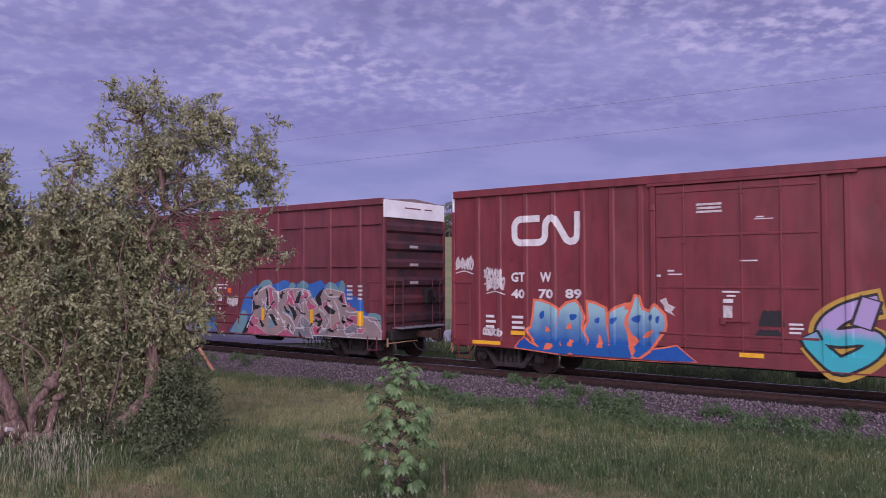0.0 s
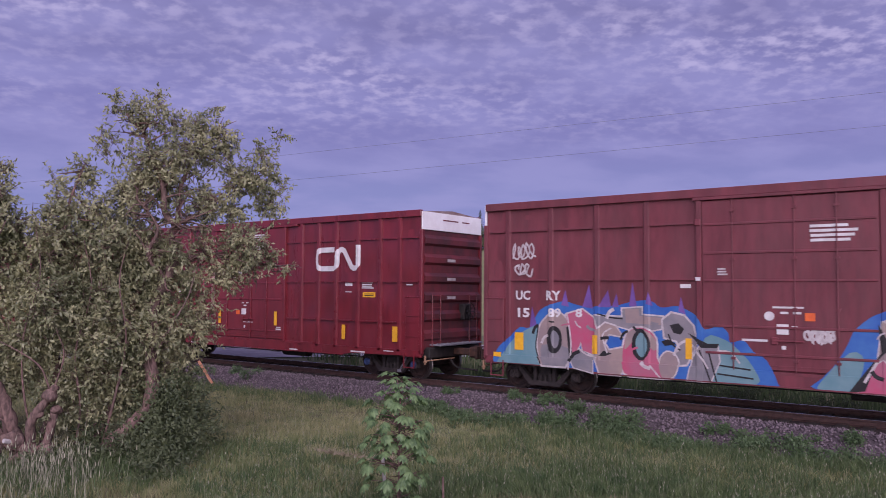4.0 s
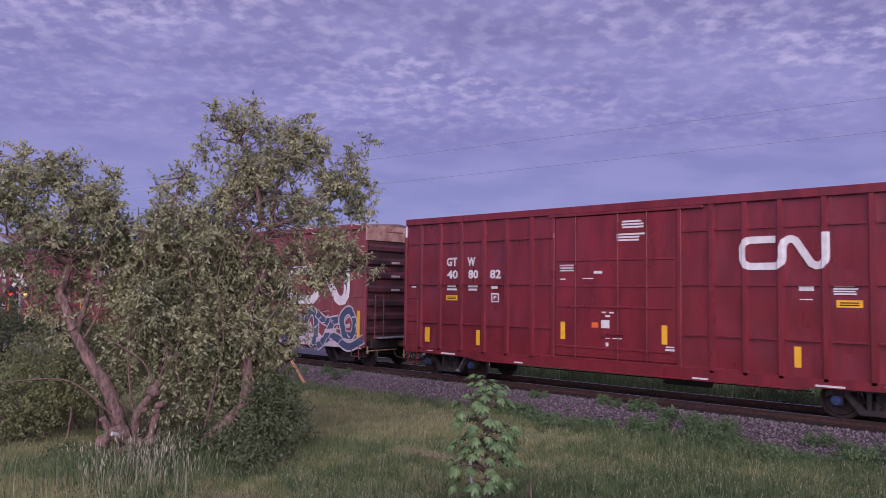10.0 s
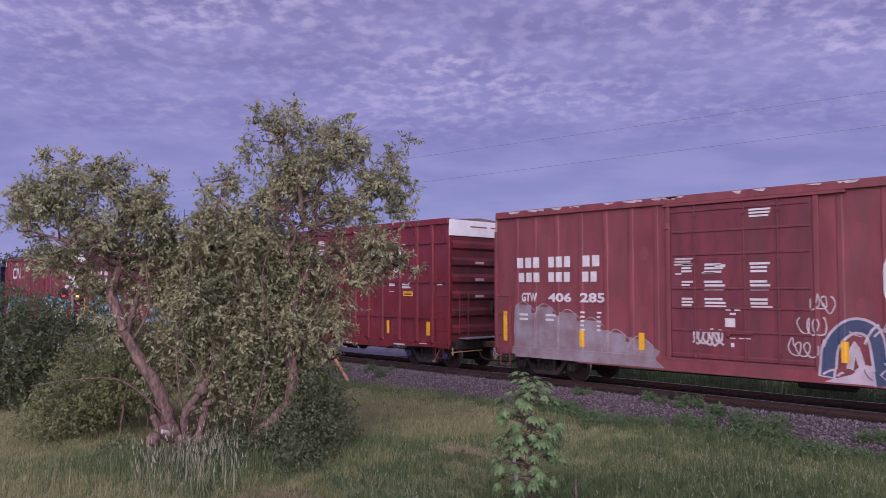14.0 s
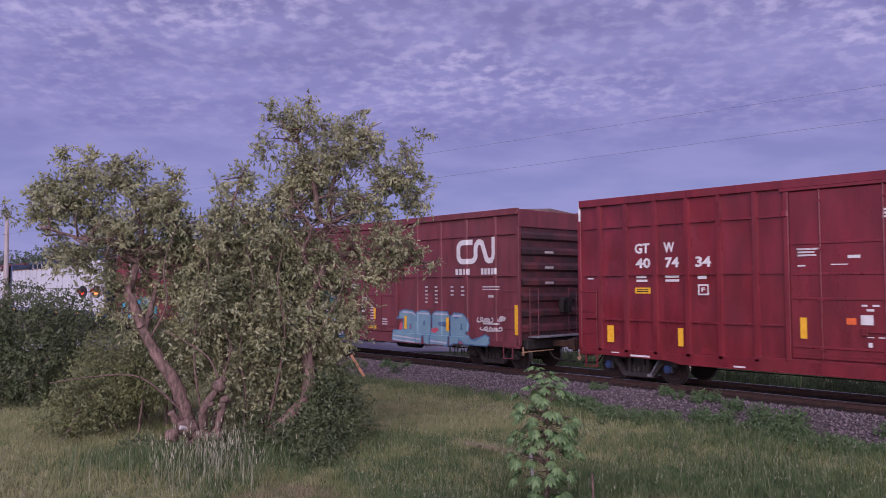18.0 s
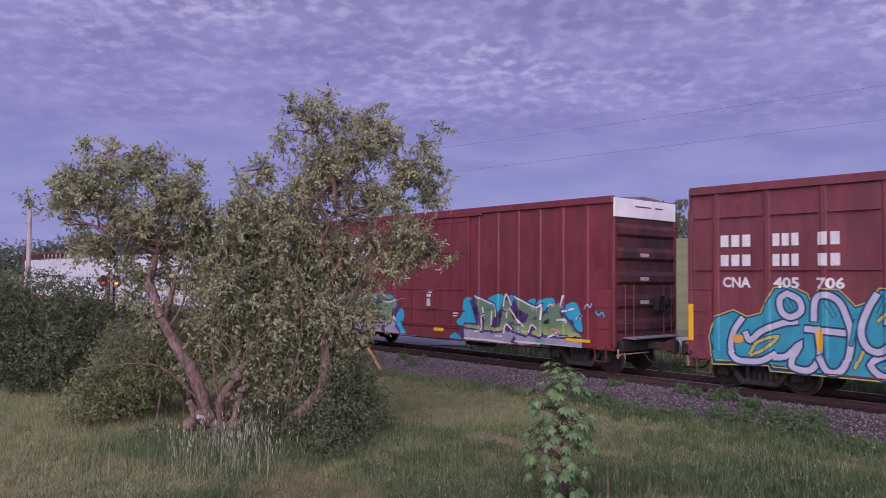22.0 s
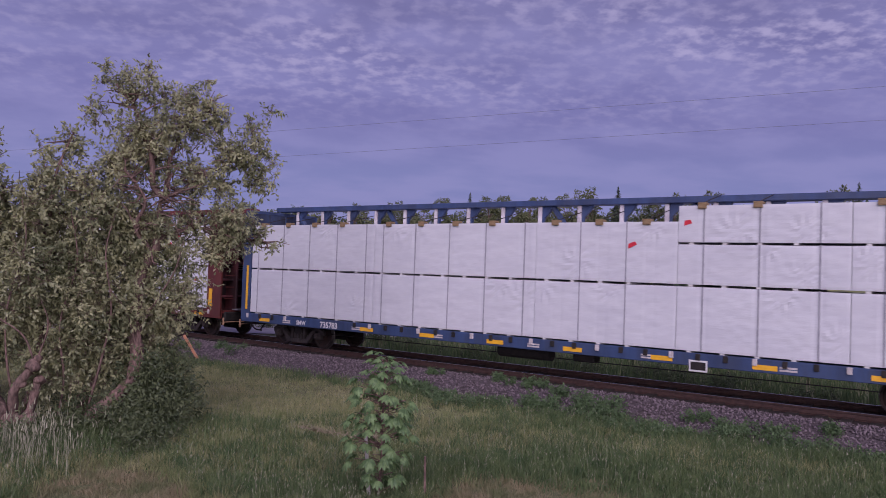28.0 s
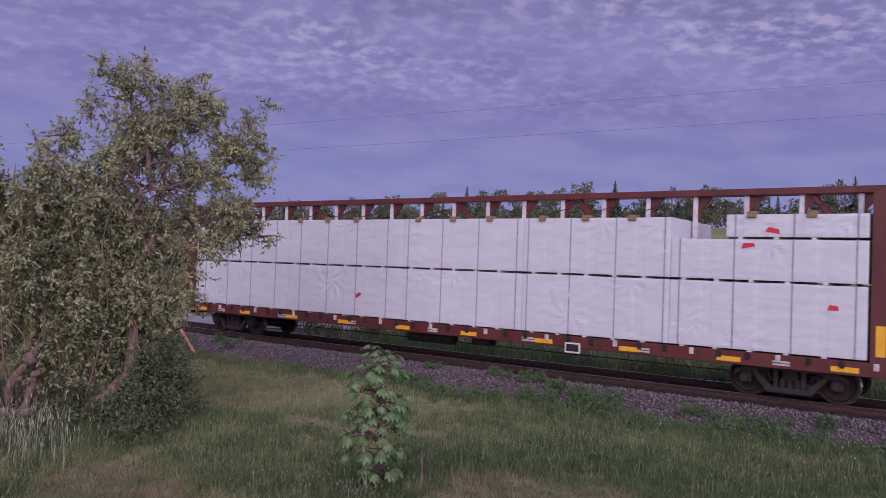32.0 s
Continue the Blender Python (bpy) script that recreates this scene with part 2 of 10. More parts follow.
M_KRED = carpaint("brown_red_enamel", (0.120, 0.024, 0.021), (0.092, 0.018, 0.017), (0.068, 0.026, 0.022), 0.5, 0.5)
M_WRAP = material("white_lumber_wrap", (0.607, 0.598, 0.635), (0.552, 0.543, 0.589), 2.2, 0.45, 0.0, 0.35, 2.4, dirt=(0.552, 0.534, 0.570), dirt_amount=0.35, stretch=(0.5, 1, 2.2), spread=13.0)
M_STRAP = material("grey_strapping", (0.34, 0.33, 0.37), (0.25, 0.24, 0.28), 6.0, 0.5)
M_WOOD = material("raw_dunnage_wood", (0.270, 0.180, 0.096), (0.198, 0.126, 0.066), 9.0, 0.75, 0.0, 0.3, stretch=(1, 1, 4))
M_REDTAG = material("red_marker_film", (0.62, 0.03, 0.05), (0.50, 0.02, 0.04), 6.0, 0.45)
M_POSTW = material("pale_centre_post_paint", (0.62, 0.58, 0.60), (0.48, 0.42, 0.44), 5.0, 0.55, spread=4.0)
M_RAIL = material("rail_web_rust", (0.052, 0.026, 0.023), (0.078, 0.040, 0.034), 9.0, 0.75, 0.2, 0.2)
M_RAILTOP = material("worn_rail_head", (0.42, 0.40, 0.42), (0.30, 0.28, 0.29), 4.0, 0.28, 0.9)
M_TIE = material("weathered_tie_wood", (0.036, 0.026, 0.024), (0.018, 0.014, 0.013), 8.0, 0.85, 0.0, 0.5, stretch=(5, 1, 1), spread=7.0)
M_BALLAST = material("crushed_stone", (0.110, 0.084, 0.095), (0.045, 0.034, 0.039), 26.0, 0.9, 0.0, 0.9, 20.0, dirt=(0.073, 0.052, 0.050), dirt_amount=0.6, dirt_scale=0.35)
M_STONE = material("loose_crushed_stone", (0.055, 0.041, 0.046), (0.225, 0.172, 0.194), 5.0, 0.85, 0.0, 0.3, 30.0, island=0.85)
M_RUSTBED = material("rust_stained_stone", (0.046, 0.028, 0.028), (0.020, 0.013, 0.013), 22.0, 0.9, 0.0, 0.8, 18.0)
M_GROUND = material("rough_grass_ground", (0.150, 0.150, 0.066), (0.095, 0.118, 0.046), 1.3, 0.95, 0.0, 0.8, 14.0, dirt=(0.165, 0.135, 0.075), dirt_amount=0.55, dirt_scale=0.30)
M_MEADOW = material("hay_meadow", (0.235, 0.225, 0.095), (0.175, 0.185, 0.072), 0.12, 0.95, 0.0, 0.6, 3.0, dirt=(0.13, 0.155, 0.055), dirt_amount=0.5, dirt_scale=0.02)
M_ROAD = material("pale_gravel_road", (0.36, 0.33, 0.36), (0.28, 0.255, 0.28), 3.0, 0.9, 0.0, 0.5, 18.0)
M_BARK = material("pinkish_grey_bark", (0.258, 0.159, 0.138), (0.090, 0.055, 0.048), 18.0, 0.9, 0.0, 1.0, 30.0, dirt=(0.086, 0.065, 0.053), dirt_amount=0.6, dirt_scale=2.2, stretch=(1, 1, 0.35))
M_LEAF = material("grey_green_leaves", (0.505, 0.485, 0.275), (0.130, 0.155, 0.080), 1.3, 0.38, island=0.5, two_sided=0.38)
# deep green; beneath the old tree it doubles as painted shade
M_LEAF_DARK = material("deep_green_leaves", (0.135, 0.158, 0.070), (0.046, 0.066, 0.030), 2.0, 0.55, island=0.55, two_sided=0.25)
M_LEAF_OLIVE = material("olive_willow_leaves", (0.235, 0.240, 0.100), (0.105, 0.122, 0.052), 2.0, 0.55, island=0.5, two_sided=0.25)
M_CHEST = material("fresh_palmate_leaves", (0.201, 0.299, 0.120), (0.076, 0.137, 0.051), 7.0, 0.5, spread=4.0, two_sided=0.3)
M_SPRUCE = material("spruce_needles", (0.085, 0.110, 0.066), (0.045, 0.066, 0.040), 3.0, 0.7, island=0.7)
M_FARLEAF = material("far_leaves", (0.135, 0.145, 0.062), (0.075, 0.088, 0.042), 0.5, 0.7, island=0.7, spread=30.0)
M_GRASS = material("long_grass_blades", (0.146, 0.214, 0.078), (0.485, 0.447, 0.233), 2.6, 0.7, dirt=(0.454, 0.378, 0.214), dirt_amount=0.45, dirt_scale=0.5, island=0.42, two_sided=0.4, split=(0.36, 0.66))
M_GRASS_DEEP = material("lush_grass_blades", (0.049, 0.106, 0.041), (0.221, 0.275, 0.113), 2.8, 0.7, dirt=(0.119, 0.162, 0.070), dirt_amount=0.5, dirt_scale=0.6, island=0.42, two_sided=0.4, split=(0.36, 0.66))
M_STRAW = material("dry_straw", (0.364, 0.301, 0.203), (0.266, 0.217, 0.140), 3.0, 0.8, island=0.7, two_sided=0.2)
M_SEED = material("pale_seed_heads", (0.40, 0.37, 0.28), (0.22, 0.23, 0.14), 3.0, 0.8, island=0.6)
M_POLE = material("weathered_pole_wood", (0.44, 0.37, 0.37), (0.33, 0.27, 0.27), 4.0, 0.85, 0.0, 0.4, stretch=(3, 3, 0.3))
M_WIRE = material("dull_grey_wire", (0.12, 0.12, 0.16), (0.15, 0.15, 0.19), 3.0, 0.5)
M_PALE = material("sun_bleached_wood", (0.50, 0.46, 0.45), (0.36, 0.32, 0.31), 7.0, 0.8, 0.0, 0.3)
M_STAKE = material("orange_painted_stake", (0.58, 0.27, 0.16), (0.46, 0.21, 0.13), 8.0, 0.7)
M_LAWN = material("half_dry_lawn", (0.36, 0.285, 0.18), (0.145, 0.180, 0.075), 1.6, 0.8, island=0.35, two_sided=0.3, split=(0.40, 0.60))
M_WEED = material("dusty_weed_leaves", (0.120, 0.185, 0.075), (0.050, 0.088, 0.036), 3.0, 0.6, island=0.7, two_sided=0.25)


# ---- mesh tools ----
def part(name, bm, mat, parent=None, label="", smooth=False):
    """Links a bmesh as one mesh object, under its parent if there is one."""
    me = bpy.data.meshes.new(name)
    bm.normal_update()
    bm.to_mesh(me)
    bm.free()
    me.materials.append(mat)
    if smooth:
        me.polygons.foreach_set("use_smooth", [True] * len(me.polygons))
    return place(name, me, parent, None, label)


def place(name, me, parent=None, m=None, label=""):
    ob = new(name, me)
    if parent is not None:
        ob.parent = parent
    if m is not None:
        ob.matrix_basis = m
    if label:
        ob["label"] = label
    return ob


def mesh_of(name, verts, faces, mat, smooth=False):
    """A mesh straight from arrays; faces all of one size."""
    verts, faces = np.asarray(verts, dtype=np.float32), np.asarray(faces, dtype=np.int32)
    me = bpy.data.meshes.new(name)
    n, k = faces.shape
    me.vertices.add(len(verts))
    me.vertices.foreach_set("co", verts.ravel())
    me.loops.add(n * k)
    me.loops.foreach_set("vertex_index", faces.ravel())
    me.polygons.add(n)
    me.polygons.foreach_set("loop_start", np.arange(0, n * k, k, dtype=np.int32))
    me.polygons.foreach_set("loop_total", np.full(n, k, dtype=np.int32))
    if smooth:
        me.polygons.foreach_set("use_smooth", np.ones(n, dtype=bool))
    me.update(calc_edges=True)
    me.materials.append(mat)
    return me


def box(bm, x0, x1, y0, y1, z0, z1, bevel=0.0):
    r = bmesh.ops.create_cube(bm, size=1, matrix=Matrix.Translation(((x0 + x1) / 2, (y0 + y1) / 2, (z0 + z1) / 2)) @ Matrix.Diagonal((abs(x1 - x0), abs(y1 - y0), abs(z1 - z0), 1)))
    if bevel:
        es = {e for v in r["verts"] for e in v.link_edges}
        bmesh.ops.bevel(bm, geom=list(es), offset=bevel, segments=1, affect="EDGES", profile=0.5)
    return bm


def prism(bm, poly, y0, y1):
    """A polygon in x, z drawn out from y0 to y1."""
    a = [bm.verts.new((x, y0, z)) for x, z in poly]
    b = [bm.verts.new((x, y1, z)) for x, z in poly]
    bm.faces.new(a)
    bm.faces.new(list(reversed(b)))
    n = len(poly)
    for i in range(n):
        bm.faces.new((a[i], b[i], b[(i + 1) % n], a[(i + 1) % n]))
    bmesh.ops.recalc_face_normals(bm, faces=bm.faces)
    return bm


def prism_x(bm, poly, x0, x1):
    """A polygon in y, z drawn out from x0 to x1."""
    a = [bm.verts.new((x0, y, z)) for y, z in poly]
    b = [bm.verts.new((x1, y, z)) for y, z in poly]
    bm.faces.new(a)
    bm.faces.new(list(reversed(b)))
    n = len(poly)
    for i in range(n):
        bm.faces.new((a[i], b[i], b[(i + 1) % n], a[(i + 1) % n]))
    bmesh.ops.recalc_face_normals(bm, faces=bm.faces)
    return bm


def cyl(bm, p0, p1, r0, r1=None, n=8):
    p0, p1 = Vector(p0), Vector(p1)
    r1 = r0 if r1 is None else r1
    d = p1 - p0
    m = Matrix.Translation((p0 + p1) / 2) @ d.to_track_quat("Z", "Y").to_matrix().to_4x4()
    bmesh.ops.create_cone(bm, cap_ends=True, cap_tris=False, segments=n, radius1=r0, radius2=r1, depth=d.length, matrix=m)
    return bm


def tube_arrays(pts, radii, n=6):
    """Vertices and quads of a bent, tapered tube."""
    pts = [Vector(p) for p in pts]
    V, F = [], []
    side = None
    for i, p in enumerate(pts):
        d = (pts[min(i + 1, len(pts) - 1)] - pts[max(i - 1, 0)]).normalized()
        if side is None:
            side = d.orthogonal().normalized()
        side = (side - d * side.dot(d)).normalized()
        up = d.cross(side)
        for k in range(n):
            a = 2 * math.pi * k / n
            V.append(p + (side * math.cos(a) + up * math.sin(a)) * radii[i])
        if i:
            o = (i - 1) * n
            F += [(o + k, o + (k + 1) % n, o + n + (k + 1) % n, o + n + k) for k in range(n)]
    return V, F


def smooth_line(pts, steps=5):
    """Catmull-Rom through the points."""
    pts = [Vector(p) for p in pts]
    if len(pts) < 3:
        return pts
    ext = [pts[0] * 2 - pts[1], *pts, pts[-1] * 2 - pts[-2]]
    out = []
    for i in range(1, len(ext) - 2):
        a, b, c, d = ext[i - 1:i + 3]
        for k in range(steps):
            t = k / steps
            out.append(0.5 * (2 * b + (c - a) * t + (2 * a - 5 * b + 4 * c - d) * t * t + (3 * b - a - 3 * c + d) * t ** 3))
    out.append(pts[-1])
    return out


def joined(name, pieces, mat, smooth=False):
    """One mesh from several (vertices, faces) pairs of equal face size."""
    V, F, o = [], [], 0
    for v, f in pieces:
        V.append(np.array([tuple(p) for p in v], dtype=np.float32))
        F.append(np.array(f, dtype=np.int32) + o)
        o += len(v)
    return mesh_of(name, np.concatenate(V), np.concatenate(F), mat, smooth)


def empty(name, m, label, category, group="", kind=""):
    ob = new(name)
    ob.empty_display_size = 0.3
    ob.matrix_basis = m
    return tagged(ob, label, category, group, kind)


# ---- ground, hill, road and railway ----
TRACK_Y0 = 19.38
ROAD_AT, ROAD_DIR, ROAD_HALF = Vector((-33.0, 19.4)), Vector((0.73, 0.68)).normalized(), 3.6


def step(a, b, x):
    t = min(max((x - a) / (b - a), 0.0), 1.0)
    return t * t * (3 - 2 * t)


def road_side(x, y):
    """Distance from the road's middle line."""
    d = Vector((x, y)) - ROAD_AT
    return abs(d.x * ROAD_DIR.y - d.y * ROAD_DIR.x)


def height(x, y):
    r = math.hypot(x, y)
    z = -0.72 + 1.72 * (1 - step(2.0, 10.0, r))
    z += 0.06 * noise.noise(Vector((x * 0.25, y * 0.25, 0))) + 0.02 * noise.noise(Vector((x * 0.9, y * 0.9, 4)))
    z += 0.18 * step(13.0, 16.6, y) * (1 - step(22.5, 26.0, y))
    far = step(40.0, 150.0, y)
    z += 11.6 * far + 0.8 * far * noise.noise(Vector((x * 0.012, y * 0.012, 8)))
    z += 0.35 * step(24.0, 30.0, y)
    k = 1 - step(ROAD_HALF, ROAD_HALF + 2.5, road_side(x, y))
    if k > 0 and y > 0:
        z = z * (1 - k) + k * max(-0.18 + 11.6 * far * 0.8, z * 0.4 - 0.1)
    return z


def build_ground():
    xs = sorted({round(v, 2) for v in [-3000, -2000, -1400, -1000, -700] + [-500 + 12 * i for i in range(34)] + [-92 + 1.0 * i for i in range(117)] + [26 + 6 * i for i in range(16)] + [150, 250, 400, 700, 1200, 2000, 3000]})
    ys = sorted({round(v, 2) for v in [-3000, -1500, -700, -300, -120, -60, -30, -14] + [-8 + 0.8 * i for i in range(60)] + [40 + 3 * i for i in range(48)] + [190, 220, 270, 350, 500, 800, 1300, 2000, 3000]})
    V = [(x, y, height(x, y) if abs(x) < 900 and -200 < y < 900 else height(max(min(x, 900), -900), max(min(y, 900), -200))) for y in ys for x in xs]
    n = len(xs)
    F = [(j * n + i, j * n + i + 1, (j + 1) * n + i + 1, (j + 1) * n + i) for j in range(len(ys) - 1) for i in range(n - 1)]
    me = mesh_of("ground", V, F, M_GROUND, True)
    me.materials.append(M_MEADOW)
    for p in me.polygons:
        if p.center.y > 42:
            p.material_index = 1
    tagged(place("ground", me), "rough grassy ground rising to a pale hay meadow", "ground", kind="structure")


build_ground()


def build_road():
    V, F = [], []
    n = 60
    for i in range(n + 1):
        s = -34 + i * 2.0
        for k in range(9):
            o = (k / 8 * 2 - 1) * ROAD_HALF
            x, y = ROAD_AT.x + ROAD_DIR.x * s + ROAD_DIR.y * o, ROAD_AT.y + ROAD_DIR.y * s - ROAD_DIR.x * o
            lift = 0.045 * (1 - (abs(o) / ROAD_HALF) ** 2) + 0.03
            V.append((x, y, height(x, y) + lift))
    for i in range(n):
        for k in range(8):
            a = i * 9 + k
            F.append((a, a + 1, a + 10, a + 9))
    me = mesh_of("road", V, F, M_ROAD, True)
    tagged(place("road", me), "pale grey road that crosses behind the railway", "road", kind="structure")


build_road()


def bed_z(y):
    """Height of the stone bed across the track."""
    d = abs(y - TRACK_Y0)
    if d < 1.55:
        return -0.17
    return -0.17 - 0.46 * step(1.55, 3.5, d)


def build_bed():
    xs = [-170 + 0.5 * i for i in range(440)]
    ys = [TRACK_Y0 - 3.9 + 0.2 * i for i in range(40)]
    V = []
    for y in ys:
        for x in xs:
            w = 0.5 * noise.noise(Vector((x * 0.22, 0, 3))) + 0.25 * noise.noise(Vector((x * 0.8, 0, 5)))
            d = y - TRACK_Y0
            yy = TRACK_Y0 + d * (1 + 0.10 * w * step(1.6, 3.6, abs(d)))
            V.append((x, yy, bed_z(y) + 0.02 * noise.noise(Vector((x * 2.1, y * 2.1, 1))) - (0.25 if abs(d) > 3.7 else 0)))
    n = len(xs)
    F = [(j * n + i, j * n + i + 1, (j + 1) * n + i + 1, (j + 1) * n + i) for j in range(len(ys) - 1) for i in range(n - 1)]
    me = mesh_of("ballast_bed", V, F, M_BALLAST, True)
    me.materials.append(M_RUSTBED)
    for p in me.polygons:
        if abs(p.center.y - TRACK_Y0) < 1.45:
            p.material_index = 1
    tagged(place("ballast_bed", me), "purple-grey crushed stone bed under the railway", "ballast", kind="structure")


build_bed()


def build_track():
    track = empty("railway_track", pose(0, TRACK_Y0, 0), "single railway track of rusty rails on dark wooden ties", "railway track", kind="structure")
    web = [(-0.035, -0.002), (-0.035, -0.035), (-0.010, -0.045), (-0.010, -0.135), (-0.07, -0.15), (-0.07, -0.165), (0.07, -0.165), (0.07, -0.15), (0.010, -0.135), (0.010, -0.045), (0.035, -0.035), (0.035, -0.002)]
    for y in (-0.755, 0.755):
        rail = part("rail", prism_x(bmesh.new(), [(a + y, b) for a, b in web], -170, 49), M_RAIL, track)
        part("rail_head", box(bmesh.new(), -170, 49, y - 0.030, y + 0.030, -0.002, 0.001), M_RAILTOP, rail, "polished rail head")
    rng = random.Random(2)
    me = bpy.data.meshes.new("tie")
    bm = box(bmesh.new(), -0.115, 0.115, -1.30, 1.30, -0.29, -0.135, 0.012)
    bm.to_mesh(me)
    bm.free()
    me.materials.append(M_TIE)
    plate = bpy.data.meshes.new("tie_plate")
    bm = box(bmesh.new(), -0.10, 0.10, -0.16, 0.16, -0.137, -0.125, 0.003)
    bm.to_mesh(plate)
    bm.free()
    plate.materials.append(M_RAIL)
    for i in range(150):
        x = 14 - i * 0.54
        tie = place("tie", me, track, pose(x + rng.uniform(-0.02, 0.02), rng.uniform(-0.05, 0.05), rng.uniform(-0.012, 0.008), 0, 0, rng.uniform(-1, 1)))
        if i < 120:
            place("tie_plate", plate, tie, pose(0, -0.755, 0))
            place("tie_plate", plate, tie, pose(0, 0.755, 0))


build_track()


def build_stones():
    """Loose stones over the near shoulder of the bed."""
    rng = np.random.default_rng(4)
    n = 30000
    x = np.concatenate([rng.uniform(-34, 3, n - 6000), rng.uniform(-80, -30, 6000)])
    y = TRACK_Y0 - rng.uniform(1.25, 3.55, n) ** 1.0
    z = np.array([bed_z(v) for v in y])
    s = rng.uniform(0.018, 0.042, n)
    base = np.array([(1, 0, 0), (-1, 0, 0), (0, 1, 0), (0, -1, 0), (0, 0, 1), (0, 0, -0.6)], dtype=np.float32)
    tri = np.array([(0, 2, 4), (2, 1, 4), (1, 3, 4), (3, 0, 4), (2, 0, 5), (1, 2, 5), (3, 1, 5), (0, 3, 5)])
    jit = base[None] * (rng.uniform(0.6, 1.3, (n, 6, 3)) * s[:, None, None]) + rng.uniform(-0.3, 0.3, (n, 6, 3)) * s[:, None, None]
    a = rng.uniform(0, 6.283, n)
    c, q = np.cos(a), np.sin(a)
    V = np.empty((n, 6, 3))
    V[..., 0] = jit[..., 0] * c[:, None] - jit[..., 1] * q[:, None] + x[:, None]
    V[..., 1] = jit[..., 0] * q[:, None] + jit[..., 1] * c[:, None] + y[:, None]
    V[..., 2] = jit[..., 2] + z[:, None] + 0.012
    F = (tri[None] + (np.arange(n) * 6)[:, None, None]).reshape(-1, 3)
    tagged(place("loose_stones", mesh_of("loose_stones", V.reshape(-1, 3), F, M_STONE)), "loose purple-grey ballast stones beside the rails", "stones", kind="stuff")


build_stones()


# ---- the freight train ----
TRACK_Y = 19.38
HALF = 7.75           # half a boxcar body
SHEET = 1.500         # side sheets, from the centre line
TRUCK_X, AXLE_X, WHEEL_R = 6.2, 0.93, 0.42
WHEELSETS = []
RIDERS = []           # things that ride on the train, with their place along it


def post_rise(x, posts, depth):
    """How far the side stands proud of its sheets at x."""
    for p in posts:
        d = abs(x - p)
        if d < 0.05:
            return depth
        if d < 0.085:
            return depth * (0.085 - d) / 0.035
    return 0.0


class Side:
    """The near side of a boxcar, on which paint is laid."""

    def __init__(self, car, posts, depth):
        self.car, self.posts, self.depth = car, posts, depth

    def lay(self, name, bm, mat, layer=0, label=""):
        """Lays a flat shape drawn in x, z onto the side, over its posts and its door."""
        if not bm.verts:
            bm.free()
            return None
        if name in ("data_stencil", "label_writing", "name_bar") and len(bm.faces) > 1:
            for f in bm.faces:
                one = bmesh.new()
                one.faces.new([one.verts.new(v.co) for v in f.verts])
                self.lay(name, one, mat, layer, label)
            bm.free()
            return None
        xs, zs = [v.co.x for v in bm.verts], [v.co.z for v in bm.verts]
        lo, hi, low, top = min(xs), max(xs), min(zs), max(zs)
        cuts = [p + e for p in self.posts for e in (-0.085, -0.05, 0.05, 0.085)] + [-7.165, -7.155, 7.155, 7.165, -1.945, -1.935, -1.805, -1.795, 1.795, 1.805, 1.935, 1.945]
        for c in cuts:
            if lo < c < hi:
                bmesh.ops.bisect_plane(bm, geom=bm.verts[:] + bm.edges[:] + bm.faces[:], plane_co=(c, 0, 0), plane_no=(1, 0, 0))
        for c in (0.955, 0.959, 4.820, 4.824):
            if low < c < top:
                bmesh.ops.bisect_plane(bm, geom=bm.verts[:] + bm.edges[:] + bm.faces[:], plane_co=(0, 0, c), plane_no=(0, 0, 1))
        for v in bm.verts:
            x = abs(v.co.x)
            out = SHEET + post_rise(v.co.x, self.posts, self.depth)
            if x < 1.80:
                out = SHEET + 0.055
            elif x < 1.94:
                out = SHEET + 0.077
            if v.co.z < 0.957:
                out = max(out, 1.563)
            elif x > 7.16 and v.co.z < 2.47:
                out = 1.548
            elif v.co.z > 4.822:
                out = 1.577
            v.co.y -= out + 0.004 + 0.0028 * layer
        return part(name, bm, mat, self.car, label)


def flat_poly(pts):
    bm = bmesh.new()
    vs = [bm.verts.new((x, 0, z)) for x, z in pts]
    f = bm.faces.new(vs)
    f.normal_update()
    if f.normal.y > 0:
        bmesh.ops.reverse_faces(bm, faces=[f])
    bmesh.ops.triangulate(bm, faces=[f])
    return bm


def add_rect(bm, x0, z0, x1, z1):
    bm.faces.new([bm.verts.new(p) for p in ((x0, 0, z0), (x1, 0, z0), (x1, 0, z1), (x0, 0, z1))])
    return bm


def rect(x0, z0, x1, z1):
    return add_rect(bmesh.new(), x0, z0, x1, z1)


def bars(rows):
    """Unreadable small writing: plain bars, each (x0, z0, x1, z1)."""
    bm = bmesh.new()
    for r in rows:
        add_rect(bm, *r)
    return bm


def text_block(x0, z1, width, line, count, seed, gap=0.6):
    rng = random.Random(seed)
    return bars([(x0 + rng.uniform(0, 0.05) * width, z1 - i * line - line * gap, x0 + width * rng.uniform(0.72, 1.0), z1 - i * line) for i in range(count)])


